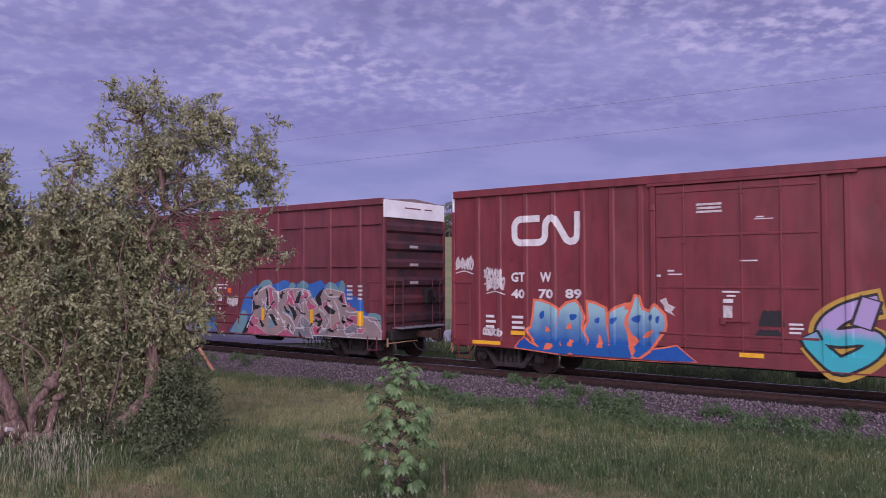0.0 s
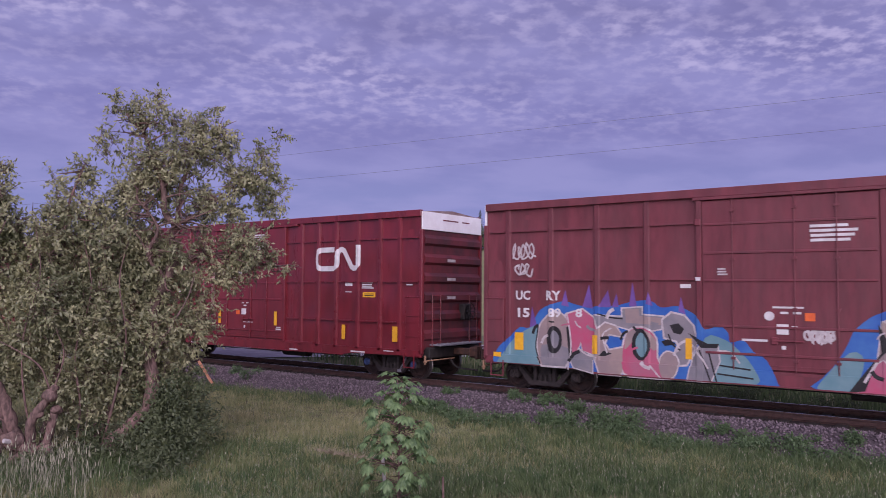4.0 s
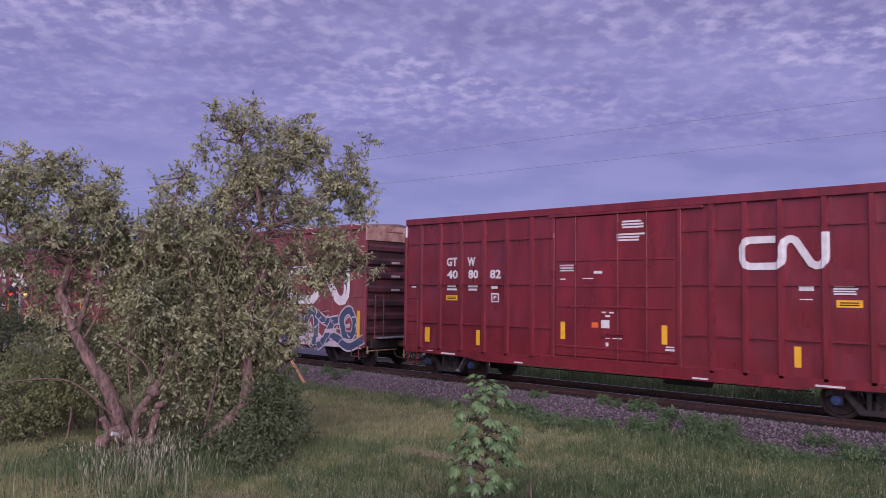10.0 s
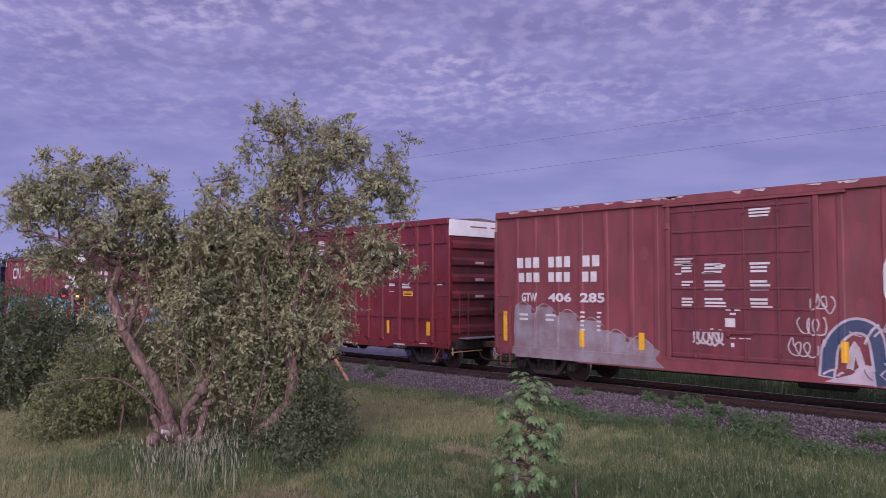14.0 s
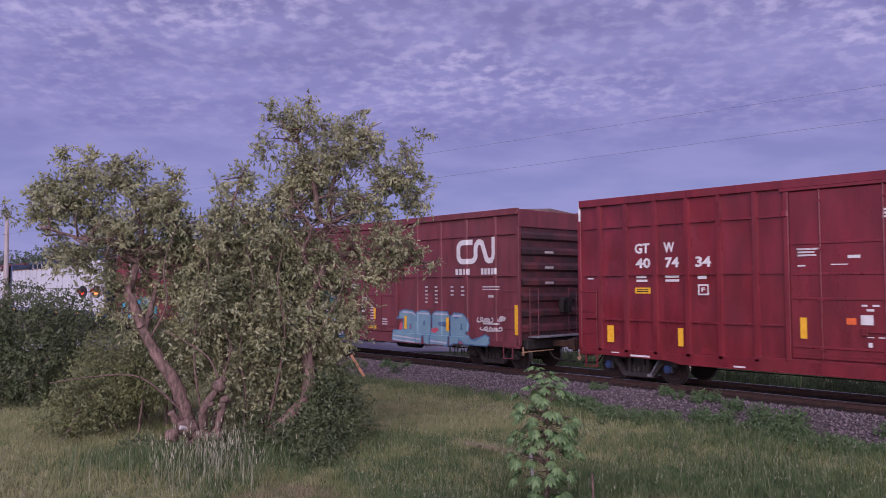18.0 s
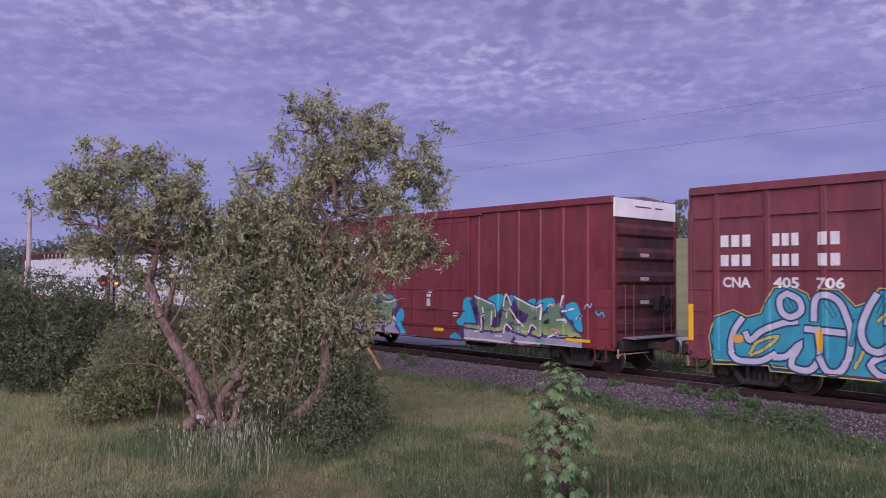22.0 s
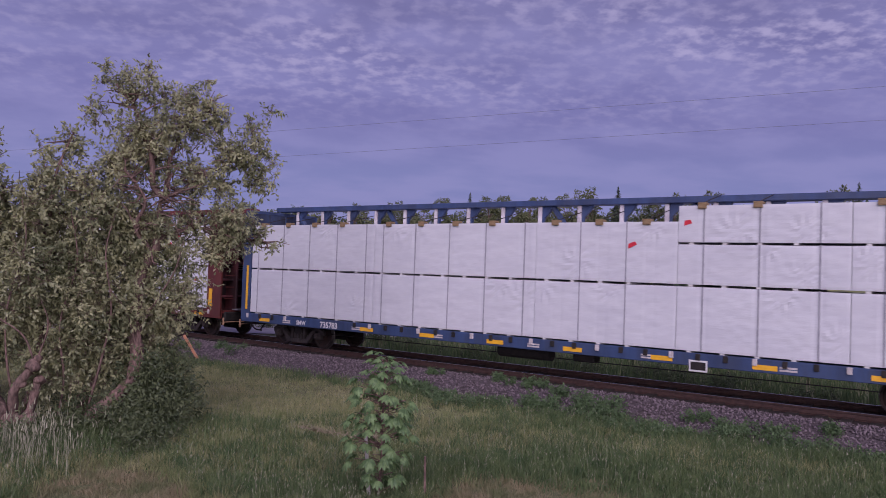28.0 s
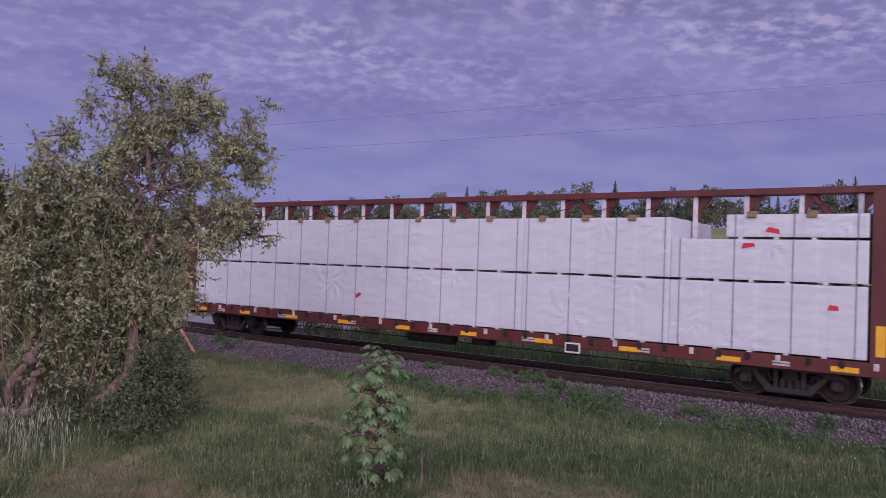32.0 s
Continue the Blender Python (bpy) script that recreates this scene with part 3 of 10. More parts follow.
def ribbon(pts, width, smooth=4):
    """A stroke of one width along a line in x, z."""
    p3 = [Vector((x, 0, z)) for x, z in pts]
    line = smooth_line(p3, smooth) if smooth else p3
    bm = bmesh.new()
    prev = None
    n = len(line)
    for i, p in enumerate(line):
        a = (p - line[i - 1]).normalized() if i else None
        b = (line[i + 1] - p).normalized() if i < n - 1 else None
        d = ((a or b) + (b or a))
        d = d.normalized() if d.length > 1e-4 else (a or b)
        q = Vector((-d.z, 0, d.x))
        s = 1.0
        if a and b:
            s = min(1.0 / max(q.dot(Vector((-a.z, 0, a.x))), 0.45), 1.8)
        k = width / 2 * s
        e = d * (width * 0.25) if i in (0, n - 1) else Vector()
        e = -e if i == 0 else e
        rise = Vector((0, -1.2e-5 * i, 0))
        pair = (bm.verts.new(p + q * k + e + rise), bm.verts.new(p - q * k + e + rise))
        if prev:
            bm.faces.new((prev[0], prev[1], pair[1], pair[0]))
        prev = pair
    for f in bm.faces:
        f.normal_update()
        if f.normal.y > 0:
            f.normal_flip()
    return bm


def lettering(word, x0, z0, x1, z1, bold=0.034):
    """Built-in font, fitted into a box on the side."""
    cu = bpy.data.curves.new("lettering", "FONT")
    cu.body, cu.size, cu.offset, cu.resolution_u = word, 1.0, bold, 2
    ob = bpy.data.objects.new("lettering", cu)
    scene.collection.objects.link(ob)
    me = bpy.data.meshes.new_from_object(ob.evaluated_get(bpy.context.evaluated_depsgraph_get()))
    bpy.data.objects.remove(ob)
    bpy.data.curves.remove(cu)
    bm = bmesh.new()
    bm.from_mesh(me)
    bpy.data.meshes.remove(me)
    xs, ys = [v.co.x for v in bm.verts], [v.co.y for v in bm.verts]
    a, b, c, d = min(xs), max(xs), min(ys), max(ys)
    for v in bm.verts:
        v.co = ((v.co.x - a) / (b - a) * (x1 - x0) + x0, 0, (v.co.y - c) / (d - c) * (z1 - z0) + z0)
    for f in bm.faces:
        f.normal_update()
        if f.normal.y > 0:
            f.normal_flip()
    return bm


def emblem(x0, z0, x1, z1, w):
    """The railway's looping white line emblem, as one bent band."""
    sx, h = (x1 - x0), w / 2
    top, bot = z1 - h, z0 + h
    r = (z1 - z0) * 0.26

    def arc(cx, cz, a0, a1, n=7):
        return [(cx + r * math.cos(radians(a0 + (a1 - a0) * i / (n - 1))), cz + r * math.sin(radians(a0 + (a1 - a0) * i / (n - 1)))) for i in range(n)]

    xa, xb, xc, xd = x0 + h, x0 + 0.50 * sx, x0 + 0.50 * sx, x1 - h
    pts = [(x0 + 0.40 * sx, top)] + arc(xa + r, top - r, 90, 180) + arc(xa + r, bot + r, 180, 270) + arc(xb - r, bot + r, 270, 360)
    pts += [(xb, top - r)]
    pts += [(xb + r * 0.15, top - r * 0.45), (xb + r * 0.55, top - r * 0.06), (xb + r * 0.95, top), (xb + r * 1.4, top - r * 0.22)]
    pts += [(xd - r * 1.5, bot + r * 0.25), (xd - r * 1.0, bot - 0.0), (xd - r * 0.45, bot + r * 0.08), (xd - r * 0.1, bot + r * 0.5), (xd, bot + r), (xd, z1)]
    return ribbon(pts, w, 0)


# ---- spray paint pieces ----
def rounded(pts, steps=3):
    """A closed line drawn smoothly through its corners."""
    n, out = len(pts), []
    for i in range(n):
        a, b, c, d = (Vector(pts[(i + k - 1) % n]) for k in range(4))
        for q in range(steps):
            t = q / steps
            p = 0.5 * (2 * b + (c - a) * t + (2 * a - 5 * b + 4 * c - d) * t * t + (3 * b - a - 3 * c + d) * t ** 3)
            out.append((p.x, max(p.y, 0.62)))
    return out


def painted(side, name, pts, mat, layer, rim=None, width=0.1, soft=False, under=-0.3):
    """A sprayed shape, with a rim of another colour where it has one."""
    line = rounded(pts) if soft else pts
    line = [(min(max(x, -7.70), 7.70), max(z, 0.745 if abs(x) > 4.9 else 0.64)) for x, z in line]
    line = [p for i, p in enumerate(line) if i == 0 or (Vector(p) - Vector(line[i - 1])).length > 1e-4]
    if rim:
        side.lay("letter_outline", outline_of(line, width), rim, layer + under)
    side.lay(name, flat_poly(line), mat, layer)


def cloud_shape(x0, x1, z0, z1, bumps, seed, rough=0.16, drop=0.0):
    """A bumpy flat-bottomed patch of sprayed colour."""
    rng = random.Random(seed)
    pts = [(x0, z0), (x1, z0)]
    n = bumps * 6
    for i in range(n + 1):
        t = i / n
        edge = min(1.0, min(t, 1 - t) * 6) ** 0.6
        z = z0 + (z1 - z0) * edge * (1 - drop * t) - rough * abs(math.sin(t * bumps * math.pi)) + rng.uniform(-0.05, 0.05) * rough * 4 * edge
        pts.append((x1 + (x0 - x1) * t, max(z, z0 + 0.01)))
    return flat_poly(pts)


def scribble(x0, x1, z0, z1, turns, seed, w=0.035):
    """A quick looping tag."""
    rng = random.Random(seed)
    h, n = (z1 - z0) / 2, turns * 5
    step = (x1 - x0) / turns
    pts = []
    for i in range(n + 1):
        t = i / n
        a = t * turns * 6.283 + seed
        pts.append((x0 + (x1 - x0) * t + step * 0.55 * math.cos(a) + rng.uniform(-0.04, 0.04), z0 + h + h * math.sin(a) * rng.uniform(0.4, 1.0)))
    return ribbon(pts, w, 3)


def outline_of(pts, w):
    return ribbon(pts + [pts[0], pts[1]], w, 0)


def strokes(side, lines, weight, fill, rim, edge, layer, halo=None, halo_w=0.0):
    """Free-hand bands of paint with a rim and, behind all of them, a wider halo."""
    for k, pts in enumerate(lines):
        if halo:
            side.lay("stroke_halo", ribbon(pts, weight + 2 * edge + 2 * halo_w), halo, layer - 0.6 + 0.04 * (k % 3))
        side.lay("stroke_rim", ribbon(pts, weight + 2 * edge), rim, layer + 0.35 * (k % 3))
        side.lay("painted_stroke", ribbon(pts, weight), fill, layer + 0.12 + 0.35 * (k % 3))


# ---- trucks and running gear, shared by all cars ----
def make_truck_meshes():
    M = {}

    def keep(key, bm, mat, smooth=False):
        me = bpy.data.meshes.new(key)
        bm.normal_update()
        bm.to_mesh(me)
        bm.free()
        me.materials.append(mat)
        if smooth:
            me.polygons.foreach_set("use_smooth", [True] * len(me.polygons))
        M[key] = me

    keep("bolster", box(bmesh.new(), -0.17, 0.17, -1.05, 1.05, 0.40, 0.66, 0.03), M_UNDER)
    bm = bmesh.new()
    prism(bm, [(-1.16, 0.44), (-1.16, 0.58), (-0.98, 0.66), (-0.62, 0.74), (0.62, 0.74), (0.98, 0.66), (1.16, 0.58), (1.16, 0.44), (1.02, 0.56), (0.84, 0.56), (0.56, 0.63), (-0.56, 0.63), (-0.84, 0.56), (-1.02, 0.56)], -0.07, 0.07)
    prism(bm, [(-0.80, 0.56), (-0.70, 0.60), (-0.36, 0.27), (0.36, 0.27), (0.70, 0.60), (0.80, 0.56), (0.46, 0.15), (-0.46, 0.15)], -0.075, 0.075)
    prism(bm, [(-0.33, 0.26), (-0.24, 0.26), (-0.24, 0.64), (-0.33, 0.64)], -0.06, 0.06)
    prism(bm, [(0.24, 0.26), (0.33, 0.26), (0.33, 0.64), (0.24, 0.64)], -0.06, 0.06)
    keep("side_frame", bm, M_TRUCK)
    bm = bmesh.new()
    for x in (-0.15, 0.0, 0.15):
        cyl(bm, (x, 0, 0.27), (x, 0, 0.46), 0.062, n=8)
        for z in (0.30, 0.35, 0.40):
            cyl(bm, (x, 0, z), (x, 0, z + 0.025), 0.075, n=8)
    keep("spring_group", bm, M_TRUCK)
    bm = bmesh.new()
    box(bm, -0.13, 0.13, -0.10, 0.10, -0.12, 0.13, 0.03)
    keep("bearing_adapter", bm, M_TRUCK)
    bm = bmesh.new()
    cyl(bm, (0, 0.0, 0), (0, -0.05, 0), 0.115, 0.10, 14)
    cyl(bm, (0, -0.05, 0), (0, -0.07, 0), 0.07, 0.06, 12)
    keep("bearing_cap_blue", bm, M_BLUECAP)
    M["bearing_cap_dark"] = M["bearing_cap_blue"].copy()
    M["bearing_cap_dark"].materials[0] = M_TRUCK
    # a wheel turned on its axle's line
    prof = [(0.06, 0.10), (0.10, 0.085), (0.12, 0.03), (0.20, 0.02), (0.33, 0.035), (0.36, 0.07), (WHEEL_R - 0.004, 0.07), (WHEEL_R + 0.001, -0.05), (WHEEL_R + 0.025, -0.062), (WHEEL_R + 0.02, -0.075), (0.36, -0.075), (0.33, -0.015), (0.20, -0.03), (0.10, -0.06), (0.06, -0.08)]
    bm = bmesh.new()
    n = 28
    for sgn in (-1, 1):
        rings = [[bm.verts.new((r * math.cos(2 * math.pi * k / n), sgn * (0.755 + w), r * math.sin(2 * math.pi * k / n))) for k in range(n)] for r, w in prof]
        for a, b in zip(rings, rings[1:]):
            for k in range(n):
                bm.faces.new((a[k], a[(k + 1) % n], b[(k + 1) % n], b[k]))
    cyl(bm, (0, -1.05, 0), (0, 1.05, 0), 0.075, n=12)
    for k in range(4):
        a = k * math.pi / 2
        for sgn in (-1, 1):
            c = Vector((0.25 * math.cos(a), sgn * 0.79, 0.25 * math.sin(a)))
            cyl(bm, c, c + Vector((0, sgn * 0.015, 0)), 0.03, n=6)
    bmesh.ops.recalc_face_normals(bm, faces=bm.faces)
    keep("wheelset", bm, M_WHEEL)
    M["wheelset"].materials.append(M_TREAD)
    for p in M["wheelset"].polygons:
        c = p.center
        if abs(math.hypot(c.x, c.z) - WHEEL_R) < 0.012:
            p.material_index = 1
    bm = bmesh.new()
    for sgn in (-1, 1):
        cyl(bm, (sgn * 0.42, -0.86, 0.42), (sgn * 0.42, 0.86, 0.42), 0.055, n=8)
        for y in (-0.755, 0.755):
            box(bm, sgn * 0.42 - 0.05, sgn * 0.50 + 0.05, y - 0.05, y + 0.05, 0.30, 0.56)
    keep("brake_beam", bm, M_UNDER)
    return M


GEAR = make_truck_meshes()


def truck(car, x, blue):
    t = place("truck", GEAR["bolster"], car, pose(x, 0, 0))
    for y in (-0.99, 0.99):
        place("side_frame", GEAR["side_frame"], t, pose(0, y, 0))
        place("spring_group", GEAR["spring_group"], t, pose(0, y, 0))
        for ax in (-AXLE_X, AXLE_X):
            place("bearing_adapter", GEAR["bearing_adapter"], t, pose(ax, y, WHEEL_R))
            cap = GEAR["bearing_cap_blue" if blue else "bearing_cap_dark"]
            place("bearing_cap", cap, t, pose(ax, y + (-0.10 if y < 0 else 0.10), WHEEL_R, 0, 0, 0 if y < 0 else 180), "blue bearing cap" if blue else "")
    place("brake_beam", GEAR["brake_beam"], t)
    if blue:
        part("brake_lever", box(cyl(bmesh.new(), (0.38, -1.07, 0.22), (0.66, -1.07, 0.64), 0.026, n=6), 0.30, 0.44, -1.09, -1.05, 0.18, 0.25), M_GALV, t, "pale steel brake lever")
    for ax in (-AXLE_X, AXLE_X):
        w = place("wheelset", GEAR["wheelset"], t, pose(ax, 0, WHEEL_R))
        WHEELSETS.append((w, ax))
    return t


def coupler(car, sgn, x, reach):
    bm = bmesh.new()
    box(bm, min(sgn * x, sgn * (x + reach - 0.25)), max(sgn * x, sgn * (x + reach - 0.25)), -0.09, 0.09, 0.72, 0.92, 0.02)
    box(bm, min(sgn * (x + reach - 0.30), sgn * (x + reach)), max(sgn * (x + reach - 0.30), sgn * (x + reach)), -0.17, 0.17, 0.66, 0.98, 0.05)
    for k in range(2):
        box(bm, min(sgn * (x + reach - 0.16 + 0.1 * k), sgn * (x + reach + 0.04)), max(sgn * (x + reach - 0.16 + 0.1 * k), sgn * (x + reach + 0.04)), -0.10 - 0.11 * k, 0.02 - 0.1 * k, 0.62, 1.02, 0.03)
    part("coupler", bm, M_COUPLER, car, "rusty knuckle coupler")
    bm = bmesh.new()
    pts = smooth_line([(sgn * (x + 0.15), -0.28, 0.62), (sgn * (x + 0.40), -0.26, 0.36), (sgn * (x + reach), -0.10, 0.30)], 4)
    for a, b in zip(pts, pts[1:]):
        cyl(bm, a, b, 0.028, n=6)
    part("air_hose", bm, M_UNDER, car)
    # the tan uncoupling lever that runs in from the near corner
    bm = bmesh.new()
    z = 0.60
    cyl(bm, (sgn * (x + 0.12), -1.42, z), (sgn * (x + 0.22), -0.15, z + 0.02), 0.018, n=6)
    box(bm, sgn * (x + 0.12) - 0.022, sgn * (x + 0.12) + 0.022, -1.48, -1.43, z - 0.10, z + 0.16, 0.008)
    box(bm, sgn * (x + 0.12) - 0.055, sgn * (x + 0.12) + 0.055, -1.48, -1.44, z - 0.05, z, 0.008)
    part("uncoupling_lever", bm, M_TAN, car, "bare tan steel lever")


# ---- boxcars ----
def ends_of(car, paint, sgn, ribs, band, wheelside):
    """One end wall with pressed ribs, a lighter band at its top, a foot platform and the brake gear."""
    x = sgn * HALF
    # end wall and ribs: dirty paint with the end's shade in its colour
    dark = M_DUST_SHADE_RED if paint is M_RED_NEW else M_SOOT_SHADE_RED
    part("end_wall", box(bmesh.new(), min(x - sgn * 0.06, x + sgn * 0.002), max(x - sgn * 0.06, x + sgn * 0.002), -1.46, 1.46, 0.925, 4.44), dark, car, "dirty ribbed end wall, its shade toned into the paint")
    z0, z1, n = 1.05, 4.42, ribs
    for i in range(n):
        z = z1 - (z1 - z0) * (i + 0.5) / n
        h = (z1 - z0) / n * 0.30
        bm = bmesh.new()
        poly = [(x, z + h), (x + sgn * 0.085, z + h * 0.35), (x + sgn * 0.085, z - h * 0.55), (x, z - h)]
        prism(bm, poly, -1.42, 1.42)
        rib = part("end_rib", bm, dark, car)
        if 0 < i < 4:
            y0 = -0.35 if sgn > 0 else -0.2
            part("stencil", box(bmesh.new(), min(x + sgn * 0.086, x + sgn * 0.089), max(x + sgn * 0.086, x + sgn * 0.089), y0, y0 + 0.42, z - h * 0.35, z + h * 0.15), M_GHOST, rib, "small pale stencil")
    bm = box(bmesh.new(), min(x, x + sgn * 0.05), max(x, x + sgn * 0.05), -1.52, 1.52, 4.45, 4.985, 0.004)
    part("end_band", bm, band, car, "pale top band" if band is not paint else "")
    if band is not paint:
        for y0, w in ((-0.55, 0.80), (0.45, 0.40)):
            part("stencil", box(bmesh.new(), min(x + sgn * 0.051, x + sgn * 0.054), max(x + sgn * 0.051, x + sgn * 0.054), y0, y0 + w, 4.76, 4.80), M_RED_DULL, car, "small dark stencil")
    for y in (-1.50, 1.50):
        bm = box(bmesh.new(), min(x - sgn * 0.05, x + sgn * 0.06), max(x - sgn * 0.05, x + sgn * 0.06), y - 0.06, y + 0.06, 0.80, 4.445, 0.012)
        part("corner_post", bm, paint, car)
    for y in (-0.95, 0.95):
        bm = bmesh.new()
        s = 1 if y > 0 else -1
        for a in (-0.2, 0.2):
            cyl(bm, (x + sgn * 0.14, y + a, 1.0), (x + sgn * 0.14, y + a, 2.55), 0.014, n=5)
        for k in range(5):
            cyl(bm, (x + sgn * 0.14, y - 0.2, 1.1 + k * 0.35), (x + sgn * 0.14, y + 0.2, 1.1 + k * 0.35), 0.012, n=5)
        part("end_ladder", bm, paint, car)
    bm = bmesh.new()
    box(bm, min(x, x + sgn * 0.42), max(x, x + sgn * 0.42), -1.1, 1.1, 1.02, 1.06, 0.006)
    for k in range(9):
        y = -1.05 + k * 0.26
        box(bm, min(x + sgn * 0.02, x + sgn * 0.40), max(x + sgn * 0.02, x + sgn * 0.40), y, y + 0.03, 1.06, 1.075)
    part("foot_platform", bm, M_GALV, car, "grey grating platform")
    bm = box(bmesh.new(), min(x - sgn * 0.25, x + sgn * 0.16), max(x - sgn * 0.25, x + sgn * 0.16), -1.30, 1.30, 0.66, 0.98, 0.03)
    part("buffer_beam", bm, M_UNDER, car)
    if wheelside:
        bm = bmesh.new()
        box(bm, min(x, x + sgn * 0.22), max(x, x + sgn * 0.22), 0.35, 0.75, 1.75, 2.25, 0.04)
        cyl(bm, (x + sgn * 0.22, 0.55, 2.0), (x + sgn * 0.27, 0.55, 2.0), 0.05, n=8)
        part("brake_housing", bm, M_UNDER, car)
        bm = bmesh.new()
        bmesh.ops.create_cone(bm, cap_ends=False, segments=20, radius1=0.28, radius2=0.28, depth=0.03, matrix=pose(x + sgn * 0.29, 0.55, 2.0, 0, 90, 0))
        for k in range(4):
            a = k * math.pi / 4
            cyl(bm, (x + sgn * 0.29, 0.55 - 0.27 * math.cos(a), 2.0 - 0.27 * math.sin(a)), (x + sgn * 0.29, 0.55 + 0.27 * math.cos(a), 2.0 + 0.27 * math.sin(a)), 0.012, n=5)
        part("brake_wheel", bm, M_UNDER, car)
    coupler(car, sgn, HALF, 1.05)


def side_of(car, paint, posts, depth, girts, turned):
    """Chord, sill, sheets and posts of one side; the far one is the near one turned round."""
    m = pose(0, 0, 0, 0, 0, 180) if turned else None
    tag = "far" if turned else "near"

    def put(name, bm, mat, smooth=False):
        ob = part(name, bm, mat, car, "", smooth)
        if m is not None:
            ob.matrix_basis = m
        return ob

    put("top_chord", box(bmesh.new(), -HALF, HALF, -1.575, -1.44, 4.83, 5.03, 0.012), paint)
    sill = [(-HALF, 0.74), (-5.0, 0.70), (-4.6, 0.62), (4.6, 0.62), (5.0, 0.70), (HALF, 0.74), (HALF, 0.90), (-HALF, 0.90)]
    put("side_sill", prism(bmesh.new(), sill, -1.56, -1.40), paint)
    lip = [(-4.4, 0.622), (4.4, 0.622), (4.4, 0.650), (-4.4, 0.650)]
    put("sill_lip", prism(bmesh.new(), lip, -1.585, -1.555), paint)
    edges = [-HALF + 0.02] + [p for p in posts] + [HALF - 0.02]
    rng = random.Random(len(posts) * 7 + (3 if turned else 0))
    for a, b in zip(edges, edges[1:]):
        if b - a < 0.12 or (a > -2.0 and b < 2.0):
            continue
        # a slightly dished sheet, crossed by pressed ledges
        bm = bmesh.new()
        nx, nz = 5, 16
        dish = rng.uniform(0.010, 0.020)
        grid = []
        for j in range(nz + 1):
            z = 0.90 + (4.84 - 0.90) * j / nz
            grid.append([bm.verts.new((a + (b - a) * i / nx, -(SHEET - 0.002 - dish * math.sin(math.pi * i / nx) * (1 + math.sin(math.pi * j / nz * 5 + a))), z)) for i in range(nx + 1)])
        for j in range(nz):
            for i in range(nx):
                bm.faces.new((grid[j][i], grid[j][i + 1], grid[j + 1][i + 1], grid[j + 1][i]))
        sheet = put("side_sheet", bm, paint, True)
        for z in girts:
            part("pressed_ledge", prism(bmesh.new(), [(a + 0.10, z - 0.022), (b - 0.10, z - 0.022), (b - 0.12, z + 0.016), (a + 0.12, z + 0.016)], -SHEET - 0.045, -SHEET + 0.02), paint, sheet)
    for p in posts:
        bm = bmesh.new()
        o, d = SHEET, SHEET + depth
        a = [bm.verts.new((p + x, -y, 0.84)) for x, y in ((-0.085, o - 0.01), (-0.05, d), (0.05, d), (0.085, o - 0.01))]
        b = [bm.verts.new((p + x, -y, 4.85)) for x, y in ((-0.085, o - 0.01), (-0.05, d), (0.05, d), (0.085, o - 0.01))]
        for i in range(3):
            bm.faces.new((a[i], a[i + 1], b[i + 1], b[i]))
        bm.faces.new(a), bm.faces.new(b)
        bmesh.ops.recalc_face_normals(bm, faces=bm.faces)
        put("side_post", bm, paint)


def door_of(car, paint, door_paint, half, ledges, turned):
    """The plug door: a leaf with ledges, upright locking rods and its track."""
    m = pose(0, 0, 0, 0, 0, 180) if turned else None
    leaf = part("door", box(bmesh.new(), -half, half, -1.553, -1.44, 0.98, 4.74, 0.012), door_paint, car)
    track = part("door_track", box(bmesh.new(), -half - 0.9, half + 1.5, -1.562, -1.50, 0.88, 0.95, 0.008), paint, car)
    part("door_track", box(bmesh.new(), -half + 0.02, half - 0.02, -1.557, -1.54, 1.06, 1.09, 0.002), paint, leaf)
    head = part("door_head_rail", box(bmesh.new(), -half - 0.2, half + 0.7, -1.60, -1.50, 4.76, 4.83, 0.008), paint, car)
    jambs = []
    for x in (-half - 0.07, half + 0.07):
        jambs.append(part("door_jamb", box(bmesh.new(), x - 0.06, x + 0.06, -1.575, -1.46, 0.90, 4.83, 0.010), paint, car))
    for z in ledges:
        part("ledge", box(bmesh.new(), -half + 0.06, half - 0.06, -1.575, -1.55, z - 0.028, z + 0.028, 0.008), door_paint, leaf)
    for x in (-half * 0.62, half * 0.10, half * 0.56):
        bm = bmesh.new()
        cyl(bm, (x, -1.574, 0.95), (x, -1.574, 4.78), 0.014, n=6)
        for z in (1.2, 2.3, 3.4, 4.5):
            box(bm, x - 0.05, x + 0.05, -1.59, -1.55, z - 0.03, z + 0.03)
        part("locking_rod", bm, door_paint, leaf)
    bm = bmesh.new()
    cyl(bm, (-0.25, -1.60, 1.62), (0.35, -1.60, 1.62), 0.018, n=6)
    box(bm, -0.30, -0.18, -1.61, -1.55, 1.54, 1.70, 0.01)
    part("door_handle", bm, door_paint, leaf)
    bm = bmesh.new()
    box(bm, -half - 0.16, -half - 0.02, -1.60, -1.52, 4.18, 4.34, 0.02)
    part("door_stop", bm, paint, leaf)
    if m is not None:
        for o in (leaf, track, head, *jambs):
            o.matrix_basis = m


def stripes(side, spots):
    for x, z, w, h in spots:
        side.lay("reflective_strip", rect(x - w / 2, z - h / 2, x + w / 2, z + h / 2), M_YELLOW, 5.5, "yellow reflective strip")


